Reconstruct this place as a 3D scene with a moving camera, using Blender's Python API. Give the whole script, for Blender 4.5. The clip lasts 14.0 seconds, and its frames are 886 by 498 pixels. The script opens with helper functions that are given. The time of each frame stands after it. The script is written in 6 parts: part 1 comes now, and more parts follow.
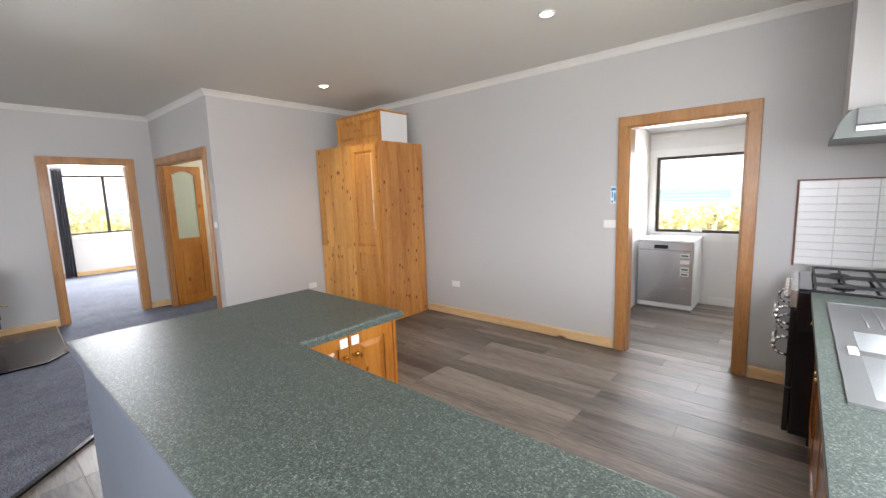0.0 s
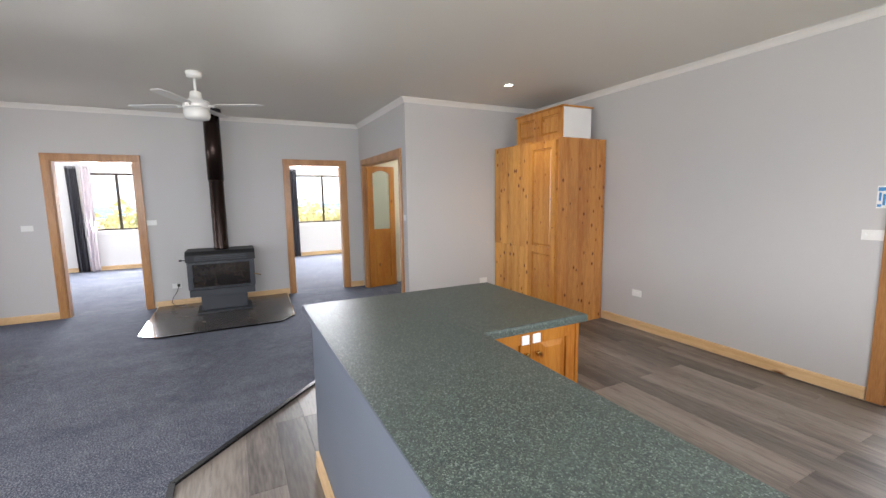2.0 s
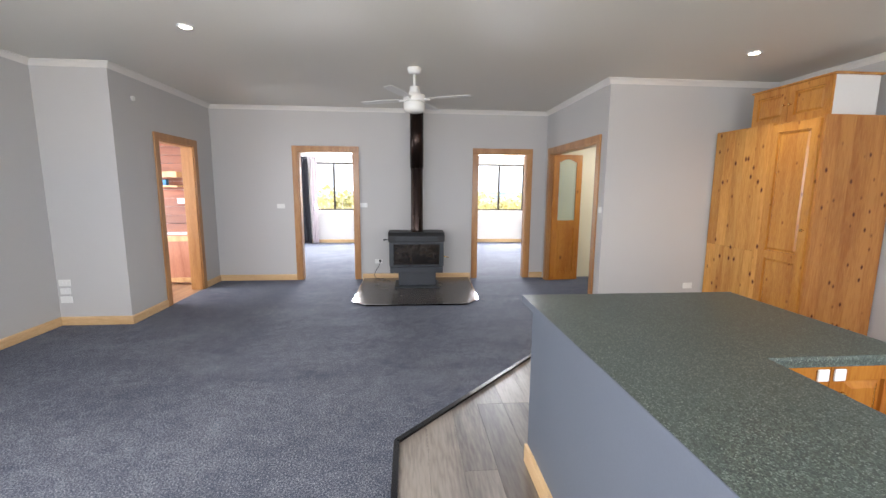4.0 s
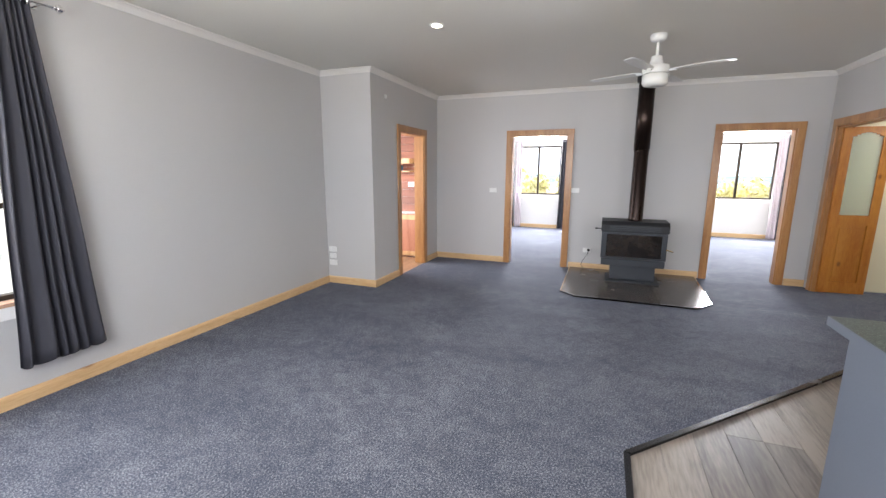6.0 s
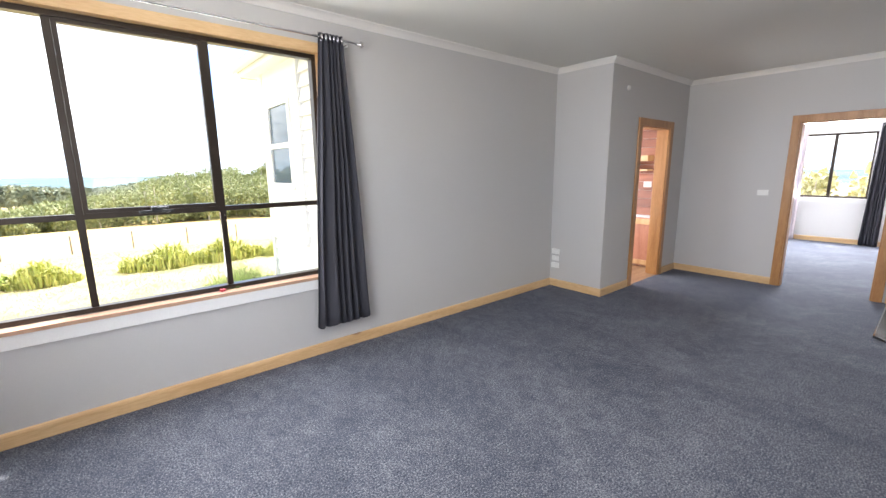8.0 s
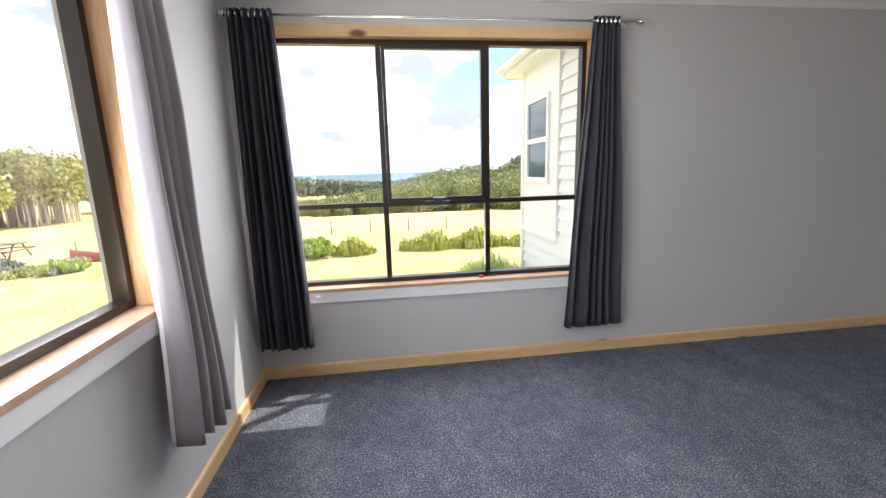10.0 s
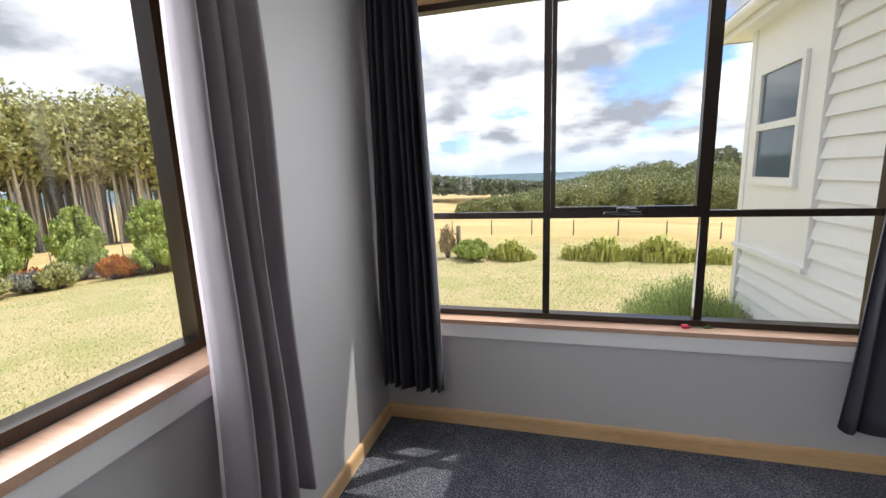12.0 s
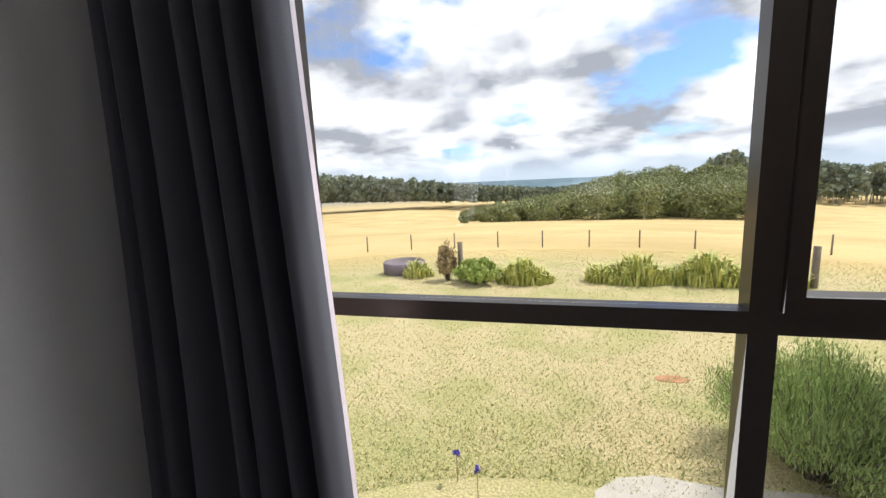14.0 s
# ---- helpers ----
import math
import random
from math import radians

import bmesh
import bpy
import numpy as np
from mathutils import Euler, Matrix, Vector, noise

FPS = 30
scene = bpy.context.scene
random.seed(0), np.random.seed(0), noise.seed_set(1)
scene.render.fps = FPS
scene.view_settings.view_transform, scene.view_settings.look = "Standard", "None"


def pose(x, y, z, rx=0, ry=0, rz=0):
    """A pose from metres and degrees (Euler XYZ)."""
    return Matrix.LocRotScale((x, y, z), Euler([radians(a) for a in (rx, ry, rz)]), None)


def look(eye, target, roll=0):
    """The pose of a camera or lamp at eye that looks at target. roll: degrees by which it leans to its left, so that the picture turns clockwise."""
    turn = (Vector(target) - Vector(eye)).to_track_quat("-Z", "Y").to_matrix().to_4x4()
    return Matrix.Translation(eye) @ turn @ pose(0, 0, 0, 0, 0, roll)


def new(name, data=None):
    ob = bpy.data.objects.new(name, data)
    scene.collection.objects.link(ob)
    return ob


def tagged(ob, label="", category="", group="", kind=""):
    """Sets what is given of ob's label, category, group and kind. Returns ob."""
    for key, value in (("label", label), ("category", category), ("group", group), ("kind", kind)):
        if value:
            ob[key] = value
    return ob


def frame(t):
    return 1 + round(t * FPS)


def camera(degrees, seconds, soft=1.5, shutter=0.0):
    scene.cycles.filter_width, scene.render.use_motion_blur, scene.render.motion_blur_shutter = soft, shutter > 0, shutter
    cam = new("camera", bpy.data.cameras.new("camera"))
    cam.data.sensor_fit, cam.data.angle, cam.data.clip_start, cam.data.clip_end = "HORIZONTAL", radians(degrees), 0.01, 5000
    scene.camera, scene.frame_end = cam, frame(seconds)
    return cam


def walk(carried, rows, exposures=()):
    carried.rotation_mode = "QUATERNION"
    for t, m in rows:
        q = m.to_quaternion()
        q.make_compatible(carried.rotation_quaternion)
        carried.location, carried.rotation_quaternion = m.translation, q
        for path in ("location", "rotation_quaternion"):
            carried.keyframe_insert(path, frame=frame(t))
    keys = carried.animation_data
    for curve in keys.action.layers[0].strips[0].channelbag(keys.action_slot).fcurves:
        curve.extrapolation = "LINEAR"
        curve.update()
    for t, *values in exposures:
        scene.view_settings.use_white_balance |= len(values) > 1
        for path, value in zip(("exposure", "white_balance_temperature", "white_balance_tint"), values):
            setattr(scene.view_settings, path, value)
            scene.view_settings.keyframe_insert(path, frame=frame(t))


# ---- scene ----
cam = camera(94.0, 14.0)
PATH = [
    (0, (0.308, 0.35, 1.5), (-0.989, 1.849, 1.233), -1.9),
    (0.5, (0.273, 0.338, 1.499), (-1.16, 1.707, 1.235), -1.7),
    (1, (0.243, 0.323, 1.489), (-1.312, 1.554, 1.233), -1.4),
    (1.5, (0.22, 0.304, 1.488), (-1.46, 1.361, 1.238), -1.2),
    (2, (0.201, 0.286, 1.474), (-1.572, 1.178, 1.229), -0.9),
    (4.3, (-0.018, -0.098, 1.466), (-1.993, -0.052, 1.158), 0.2),
    (4.5, (-0.028, -0.142, 1.463), (-2.002, -0.18, 1.143), 0.0),
    (5, (-0.038, -0.175, 1.451), (-1.992, -0.443, 1.12), 0.2),
    (5.5, (-0.035, -0.22, 1.484), (-1.936, -0.727, 1.125), 0.3),
    (6, (-0.05, -0.307, 1.481), (-1.883, -1.017, 1.11), 0.2),
    (6.5, (-0.065, -0.401, 1.487), (-1.798, -1.325, 1.109), 0.2),
    (7, (-0.067, -0.506, 1.536), (-1.673, -1.63, 1.14), 0.1),
    (7.5, (-0.094, -0.506, 1.535), (-1.529, -1.843, 1.143), -0.3),
    (8, (-0.081, -0.53, 1.517), (-1.338, -2.038, 1.137), -0.6),
    (8.5, (-0.085, -0.522, 1.506), (-1.088, -2.212, 1.136), -1.1),
    (9, (-0.07, -0.549, 1.505), (-0.779, -2.383, 1.137), -1.4),
    (9.2, (-0.046, -0.596, 1.5), (-0.677, -2.458, 1.132), -1.4),
    (11.3, (0.014, -0.921, 1.529), (0.348, -2.855, 1.146), -2.1),
    (11.5, (0.009, -1.061, 1.526), (0.395, -2.988, 1.159), -2.0),
    (12, (-0.019, -1.455, 1.506), (0.486, -3.356, 1.145), -2.1),
    (12.5, (0.027, -1.901, 1.49), (0.606, -3.783, 1.142), -2.5),
    (13, (0.168, -2.274, 1.459), (0.765, -4.163, 1.18), -2.7),
    (13.5, (0.244, -2.728, 1.467), (0.804, -4.616, 1.118), -2.6),
    (14, (0.292, -3.087, 1.484), (0.816, -4.989, 1.156), -2.6),
]

EXPOSURES = [(0.0, 1.38), (2.0, 1.27), (4.5, 1.38), (7.5, 1.24), (9.0, 0.92), (11.5, -0.1), (12.5, -0.36), (14.0, -0.38)]
walk(cam, [(t, look(eye, target, roll)) for t, eye, target, roll in PATH], EXPOSURES)

# ---- sky, sun, large lights ----
SUN_TRAVEL = Vector((0.80, 0.59, -1.60)).normalized()
world = bpy.data.worlds.new("sky")
scene.world = world
world.use_nodes = True
wt = world.node_tree
wt.nodes.clear()


def wnode(kind, **values):
    n = wt.nodes.new(kind)
    for k, v in values.items():
        n.inputs[k].default_value = v
    return n


w_out = wnode("ShaderNodeOutputWorld")
w_bg = wnode("ShaderNodeBackground", Strength=0.15)
w_sky = wnode("ShaderNodeTexSky")
w_sky.sky_type = "NISHITA"
w_sky.sun_disc = False
w_sky.sun_elevation = math.asin(-SUN_TRAVEL.z)
w_sky.sun_rotation = math.atan2(-SUN_TRAVEL.x, -SUN_TRAVEL.y)
w_tc = wnode("ShaderNodeTexCoord")
w_sep = wnode("ShaderNodeSeparateXYZ")
wt.links.new(w_tc.outputs["Generated"], w_sep.inputs[0])


def wmath(op, a, b=None):
    n = wt.nodes.new("ShaderNodeMath")
    n.operation = op
    for i, v in enumerate((a, b)):
        if v is None:
            continue
        if isinstance(v, (int, float)):
            n.inputs[i].default_value = v
        else:
            wt.links.new(v, n.inputs[i])
    return n.outputs[0]


zz = wmath("ADD", wmath("MAXIMUM", w_sep.outputs[2], 0.0), 0.30)
w_com = wnode("ShaderNodeCombineXYZ")
wt.links.new(wmath("DIVIDE", w_sep.outputs[0], zz), w_com.inputs[0])
wt.links.new(wmath("DIVIDE", w_sep.outputs[1], zz), w_com.inputs[1])
w_n1 = wnode("ShaderNodeTexNoise", Scale=1.15, Detail=9.0, Roughness=0.50, Distortion=0.05)
w_n2 = wnode("ShaderNodeTexNoise", Scale=2.0, Detail=9.0, Roughness=0.52)
wt.links.new(w_com.outputs[0], w_n1.inputs["Vector"])
w_off = wt.nodes.new("ShaderNodeVectorMath")
w_off.operation = "ADD"
w_off.inputs[1].default_value = (3.1, 7.7, 2.0)
wt.links.new(w_com.outputs[0], w_off.inputs[0])
wt.links.new(w_off.outputs[0], w_n2.inputs["Vector"])


def wramp(value, stops):
    n = wt.nodes.new("ShaderNodeValToRGB")
    wt.links.new(value, n.inputs[0])
    while len(n.color_ramp.elements) < len(stops):
        n.color_ramp.elements.new(0.5)
    for e, (p, c) in zip(n.color_ramp.elements, stops):
        e.position, e.color = p, (*c, 1)
    return n.outputs[0]


cover = wramp(w_n1.outputs[0], [(0.365, (0, 0, 0)), (0.43, (1, 1, 1))])
shade = wramp(w_n2.outputs[0], [(0.36, (13.5, 13.7, 14.0)), (0.48, (9.0, 9.3, 9.8)), (0.60, (4.0, 4.3, 4.9))])
w_mix = wt.nodes.new("ShaderNodeMix")
w_mix.data_type = "RGBA"
wt.links.new(cover, w_mix.inputs[0])
w_blue = wt.nodes.new("ShaderNodeMix")
w_blue.data_type = "RGBA"
w_blue.blend_type = "MULTIPLY"
w_blue.inputs[0].default_value = 1.0
w_blue.inputs[7].default_value = (0.95, 1.25, 1.7, 1)
wt.links.new(w_sky.outputs[0], w_blue.inputs[6])
wt.links.new(w_blue.outputs[2], w_mix.inputs[6])
wt.links.new(shade, w_mix.inputs[7])
w_haze = wt.nodes.new("ShaderNodeMix")
w_haze.data_type = "RGBA"
wt.links.new(wramp(w_sep.outputs[2], [(0.0, (1, 1, 1)), (0.07, (0, 0, 0))]), w_haze.inputs[0])
wt.links.new(w_mix.outputs[2], w_haze.inputs[6])
w_haze.inputs[7].default_value = (6.2, 7.3, 8.6, 1)
wt.links.new(w_haze.outputs[2], w_bg.inputs["Color"])
wt.links.new(w_bg.outputs[0], w_out.inputs[0])

sun = new("sun", bpy.data.lights.new("sun", "SUN"))
sun.data.energy, sun.data.angle, sun.data.color = 5.0, radians(0.5), (1.0, 0.95, 0.87)
sun.matrix_world = look((0, 0, 30), Vector((0, 0, 30)) + SUN_TRAVEL)


def sky_or_fill_light(name, centre, facing, width, height, watts):
    """An area lamp: the sky's light through one window, or fill added to a room."""
    lamp = new(name, bpy.data.lights.new(name, "AREA"))
    lamp.data.shape, lamp.data.size, lamp.data.size_y = "RECTANGLE", width, height
    lamp.data.energy, lamp.data.color = watts * 1.02, (0.91, 0.93, 1.0)
    lamp.matrix_world = look(centre, Vector(centre) + Vector(facing))
    return lamp


sky_or_fill_light("skylight_south", (-0.37, -3.72, 1.53), (0, 1, -0.10), 2.15, 1.55, 38)
sky_or_fill_light("skylight_east", (1.02, -1.25, 1.68), (-1, 0, -0.15), 2.2, 1.25, 58)
sky_or_fill_light("skylight_sink", (1.01, 2.05, 1.6), (-1, 0, -0.4), 1.6, 0.9, 24)
sky_or_fill_light("skylight_laundry", (-0.65, 6.20, 1.45), (0, -1, -0.1), 1.2, 0.95, 12)
sky_or_fill_light("skylight_bedroom", (-11.0, -1.97, 1.5), (1, 0, -0.1), 1.0, 1.2, 146)
sky_or_fill_light("skylight_bedroom_far", (-11.0, 2.4, 1.5), (1, 0, -0.1), 1.3, 1.2, 162)
# Porch and hall have no window here; these two are added fill.
sky_or_fill_light("fill_light_porch", (-5.5, -4.45, 1.4), (-0.3, 1, 0), 1.4, 1.6, 34)
sky_or_fill_light("fill_light_hall", (-5.6, 3.60, 2.2), (0, -0.6, -1), 1.0, 0.5, 11)

# ---- materials ----
LOOKS = {}


def material(name, base, rough=0.6, metal=0.0, var=0.12, scale=3.0, grain=80.0, bump=0.15, spec=None, stretch=(1, 1, 1), coat=0.0, per=0.0, space="Object", dark=None):
    """Two scales of variation in colour and gloss, and a fine relief."""
    if name in LOOKS:
        return LOOKS[name]
    m = bpy.data.materials.new(name)
    m.use_nodes = True
    nt = m.node_tree
    b = nt.nodes["Principled BSDF"]
    b.inputs["Metallic"].default_value = metal
    b.inputs["Coat Weight"].default_value = coat
    if spec is not None:
        b.inputs["Specular IOR Level"].default_value = spec
    tc = nt.nodes.new("ShaderNodeTexCoord")
    mp = nt.nodes.new("ShaderNodeMapping")
    mp.inputs["Scale"].default_value = stretch
    nt.links.new(tc.outputs[space], mp.inputs[0])
    big = nt.nodes.new("ShaderNodeTexNoise")
    big.inputs["Scale"].default_value, big.inputs["Detail"].default_value = scale, 4
    fine = nt.nodes.new("ShaderNodeTexNoise")
    fine.inputs["Scale"].default_value, fine.inputs["Detail"].default_value = grain, 3
    for n in (big, fine):
        nt.links.new(mp.outputs[0], n.inputs["Vector"])
    lo = dark or [c * (1 - var) for c in base]
    hi = [min(1, c * (1 + var)) for c in base]
    add = nt.nodes.new("ShaderNodeMath")
    add.operation = "ADD"
    half = nt.nodes.new("ShaderNodeMath")
    half.operation = "MULTIPLY"
    half.inputs[1].default_value = 0.5
    nt.links.new(big.outputs[0], add.inputs[0])
    nt.links.new(fine.outputs[0], add.inputs[1])
    nt.links.new(add.outputs[0], half.inputs[0])
    last = half.outputs[0]
    if per:
        info = nt.nodes.new("ShaderNodeObjectInfo")
        k = nt.nodes.new("ShaderNodeMath")
        k.operation = "MULTIPLY_ADD"
        k.inputs[1].default_value, k.inputs[2].default_value = per, -per / 2
        nt.links.new(info.outputs["Random"], k.inputs[0])
        s2 = nt.nodes.new("ShaderNodeMath")
        s2.operation = "ADD"
        nt.links.new(last, s2.inputs[0])
        nt.links.new(k.outputs[0], s2.inputs[1])
        last = s2.outputs[0]
    ramp = nt.nodes.new("ShaderNodeValToRGB")
    ramp.color_ramp.elements[0].position, ramp.color_ramp.elements[0].color = 0.35, (*lo, 1)
    ramp.color_ramp.elements[1].position, ramp.color_ramp.elements[1].color = 0.65, (*hi, 1)
    nt.links.new(last, ramp.inputs[0])
    nt.links.new(ramp.outputs[0], b.inputs["Base Color"])
    rr = nt.nodes.new("ShaderNodeMapRange")
    rr.inputs["To Min"].default_value, rr.inputs["To Max"].default_value = max(0.02, rough - 0.07), min(1, rough + 0.07)
    nt.links.new(big.outputs[0], rr.inputs[0])
    nt.links.new(rr.outputs[0], b.inputs["Roughness"])
    if bump:
        bm_ = nt.nodes.new("ShaderNodeBump")
        bm_.inputs["Strength"].default_value, bm_.inputs["Distance"].default_value = bump, 0.004
        nt.links.new(fine.outputs[0], bm_.inputs["Height"])
        nt.links.new(bm_.outputs[0], b.inputs["Normal"])
    LOOKS[name] = m
    return m


def wood(name, light, dark, knots=0.0, axis="z", rough=0.35, ring=9.0, per=0.0, knot=(0.14, 0.045, 0.01), coat=0.25, size=(0.10, 0.24), tones=(0.68, 1.32)):
    """Boards with long grain along an axis and knots."""
    m = bpy.data.materials.new(name)
    m.use_nodes = True
    nt = m.node_tree
    b = nt.nodes["Principled BSDF"]
    b.inputs["Roughness"].default_value = rough
    b.inputs["Coat Weight"].default_value = coat
    b.inputs["Coat Roughness"].default_value = 0.2
    tc = nt.nodes.new("ShaderNodeTexCoord")
    mp = nt.nodes.new("ShaderNodeMapping")
    st = {"x": (0.12, 1, 1), "y": (1, 0.12, 1), "z": (1, 1, 0.12)}[axis]
    mp.inputs["Scale"].default_value = st
    nt.links.new(tc.outputs["Object"], mp.inputs[0])
    if per:
        info = nt.nodes.new("ShaderNodeObjectInfo")
        sc = nt.nodes.new("ShaderNodeMath")
        sc.operation = "MULTIPLY"
        sc.inputs[1].default_value = 37.0
        nt.links.new(info.outputs["Random"], sc.inputs[0])
        nt.links.new(sc.outputs[0], mp.inputs["Location"])
    n1 = nt.nodes.new("ShaderNodeTexNoise")
    n1.inputs["Scale"].default_value, n1.inputs["Detail"].default_value, n1.inputs["Distortion"].default_value = ring, 6, 0.6
    n2 = nt.nodes.new("ShaderNodeTexNoise")
    n2.inputs["Scale"].default_value, n2.inputs["Detail"].default_value = ring * 14, 3
    for n in (n1, n2):
        nt.links.new(mp.outputs[0], n.inputs["Vector"])
    mix = nt.nodes.new("ShaderNodeMix")
    mix.inputs[0].default_value = 0.35
    nt.links.new(n1.outputs[0], mix.inputs[2])
    nt.links.new(n2.outputs[0], mix.inputs[3])
    ramp = nt.nodes.new("ShaderNodeValToRGB")
    ramp.color_ramp.elements[0].position, ramp.color_ramp.elements[0].color = 0.36, (*dark, 1)
    ramp.color_ramp.elements[1].position, ramp.color_ramp.elements[1].color = 0.6, (*light, 1)
    nt.links.new(mix.outputs[0], ramp.inputs[0])
    colour = ramp.outputs[0]
    if knots:
        kp = nt.nodes.new("ShaderNodeMapping")
        kp.inputs["Scale"].default_value = {"x": (0.45, 1, 1), "y": (1, 0.45, 1), "z": (1, 1, 0.6)}[axis]
        nt.links.new(tc.outputs["Object"], kp.inputs[0])
        v = nt.nodes.new("ShaderNodeTexVoronoi")
        v.inputs["Scale"].default_value = knots
        nt.links.new(kp.outputs[0], v.inputs["Vector"])
        kr = nt.nodes.new("ShaderNodeValToRGB")
        kr.color_ramp.elements[0].position, kr.color_ramp.elements[0].color = size[0], (1, 1, 1, 1)
        kr.color_ramp.elements[1].position, kr.color_ramp.elements[1].color = size[1], (0, 0, 0, 1)
        nt.links.new(v.outputs["Distance"], kr.inputs[0])
        km = nt.nodes.new("ShaderNodeMix")
        km.data_type = "RGBA"
        nt.links.new(kr.outputs[0], km.inputs[0])
        nt.links.new(colour, km.inputs[6])
        km.inputs[7].default_value = (*knot, 1)
        colour = km.outputs[2]
    if per:
        inf2 = nt.nodes.new("ShaderNodeObjectInfo")
        tone = nt.nodes.new("ShaderNodeMapRange")
        tone.inputs["To Min"].default_value, tone.inputs["To Max"].default_value = tones
        nt.links.new(inf2.outputs["Random"], tone.inputs[0])
        tm = nt.nodes.new("ShaderNodeMix")
        tm.data_type, tm.blend_type = "RGBA", "MULTIPLY"
        tm.inputs[0].default_value = 1.0
        nt.links.new(colour, tm.inputs[6])
        nt.links.new(tone.outputs[0], tm.inputs[7])
        colour = tm.outputs[2]
    nt.links.new(colour, b.inputs["Base Color"])
    bm_ = nt.nodes.new("ShaderNodeBump")
    bm_.inputs["Strength"].default_value, bm_.inputs["Distance"].default_value = 0.12, 0.003
    nt.links.new(n2.outputs[0], bm_.inputs["Height"])
    nt.links.new(bm_.outputs[0], b.inputs["Normal"])
    return m


PAINT = material("wall_paint", (0.515, 0.507, 0.502), 0.55, var=0.025, scale=0.7, grain=220, bump=0.05)
PAINT_WHITE = material("white_wall_paint", (0.74, 0.73, 0.72), 0.55, var=0.03, scale=0.7, grain=200, bump=0.05)
PAINT_CREAM = material("cream_wall_paint", (0.74, 0.66, 0.46), 0.5, var=0.03, scale=0.7, grain=200, bump=0.05)
CEIL = material("ceiling_paint", (0.71, 0.695, 0.645), 0.6, var=0.02, scale=0.5, grain=150, bump=0.04)
CORNICE = material("cornice_paint", (0.74, 0.72, 0.69), 0.5, var=0.02, scale=1.0, grain=120, bump=0.03)
WHITE = material("white_gloss_paint", (0.80, 0.80, 0.79), 0.35, var=0.03, scale=2, grain=120, bump=0.03)
PLASTIC = material("white_plastic", (0.78, 0.78, 0.76), 0.3, var=0.02, bump=0)
GREY_PANEL = material("grey_painted_board", (0.122, 0.137, 0.168), 0.45, var=0.04, scale=1.5, grain=150, bump=0.04)


def carpet_material():
    """Cut pile: fine tufts, brushed patches and broad traffic marks."""
    m = bpy.data.materials.new("carpet_pile")
    m.use_nodes = True
    nt = m.node_tree
    b = nt.nodes["Principled BSDF"]
    b.inputs["Roughness"].default_value = 0.95
    b.inputs["Specular IOR Level"].default_value = 0.2
    b.inputs["Sheen Weight"].default_value = 0.12
    b.inputs["Sheen Roughness"].default_value = 0.5
    b.inputs["Sheen Tint"].default_value = (0.62, 0.70, 0.95, 1)
    tc = nt.nodes.new("ShaderNodeTexCoord")

    def noise_(scale, detail, rough=0.5, twist=0.0, stretch=(1, 1, 1), turn=0.0):
        mp = nt.nodes.new("ShaderNodeMapping")
        mp.inputs["Scale"].default_value, mp.inputs["Rotation"].default_value = stretch, (0, 0, turn)
        nt.links.new(tc.outputs["Object"], mp.inputs[0])
        n = nt.nodes.new("ShaderNodeTexNoise")
        n.inputs["Scale"].default_value, n.inputs["Detail"].default_value = scale, detail
        n.inputs["Roughness"].default_value, n.inputs["Distortion"].default_value = rough, twist
        nt.links.new(mp.outputs[0], n.inputs["Vector"])
        return n.outputs[0]

    def math_(op, p, q):
        n = nt.nodes.new("ShaderNodeMath")
        n.operation = op
        for i, v in enumerate((p, q)):
            if isinstance(v, (int, float)):
                n.inputs[i].default_value = v
            else:
                nt.links.new(v, n.inputs[i])
        return n.outputs[0]
    tuft = noise_(105, 5, 0.8)
    brush = noise_(13, 5, 0.65, 0.8, (1, 0.8, 1), 0.6)
    traffic = noise_(1.7, 4, 0.6, 0.9, (1, 0.6, 1), 0.3)
    v = math_("ADD", math_("ADD", math_("MULTIPLY", tuft, 0.78), math_("MULTIPLY", brush, 0.12)), math_("MULTIPLY", traffic, 0.10))
    r = nt.nodes.new("ShaderNodeValToRGB")
    for e_, (p, c) in zip([r.color_ramp.elements[0], r.color_ramp.elements[1], r.color_ramp.elements.new(0.5)],
                          [(0.39, (0.014, 0.016, 0.024)), (0.62, (0.190, 0.205, 0.250)), (0.50, (0.058, 0.064, 0.086))]):
        e_.position, e_.color = p, (*c, 1)
    nt.links.new(v, r.inputs[0])
    nt.links.new(r.outputs[0], b.inputs["Base Color"])
    bp = nt.nodes.new("ShaderNodeBump")
    bp.inputs["Strength"].default_value, bp.inputs["Distance"].default_value = 0.9, 0.006
    nt.links.new(math_("ADD", math_("MULTIPLY", tuft, 0.7), brush), bp.inputs["Height"])
    nt.links.new(bp.outputs[0], b.inputs["Normal"])
    return m


CARPET = carpet_material()
BRONZE = material("bronze_aluminium", (0.045, 0.035, 0.028), 0.32, metal=0.6, var=0.1, bump=0.02)
BLACK = material("black_rubber", (0.015, 0.015, 0.016), 0.55, var=0.1)
IRON = material("charcoal_stove_enamel", (0.040, 0.045, 0.054), 0.42, metal=0.3, var=0.12, scale=6, grain=200, bump=0.06)
IRON_TOP = material("sooty_cast_iron", (0.022, 0.023, 0.025), 0.5, metal=0.3, var=0.2, grain=160)
FLUE = material("smoked_flue_steel", (0.028, 0.018, 0.015), 0.26, metal=0.8, var=0.35, scale=3, grain=30, bump=0.03, stretch=(1, 1, 0.15))
SLATE = material("hearth_plate", (0.066, 0.055, 0.048), 0.25, metal=0.3, var=0.75, scale=3.5, grain=40, bump=0.12)
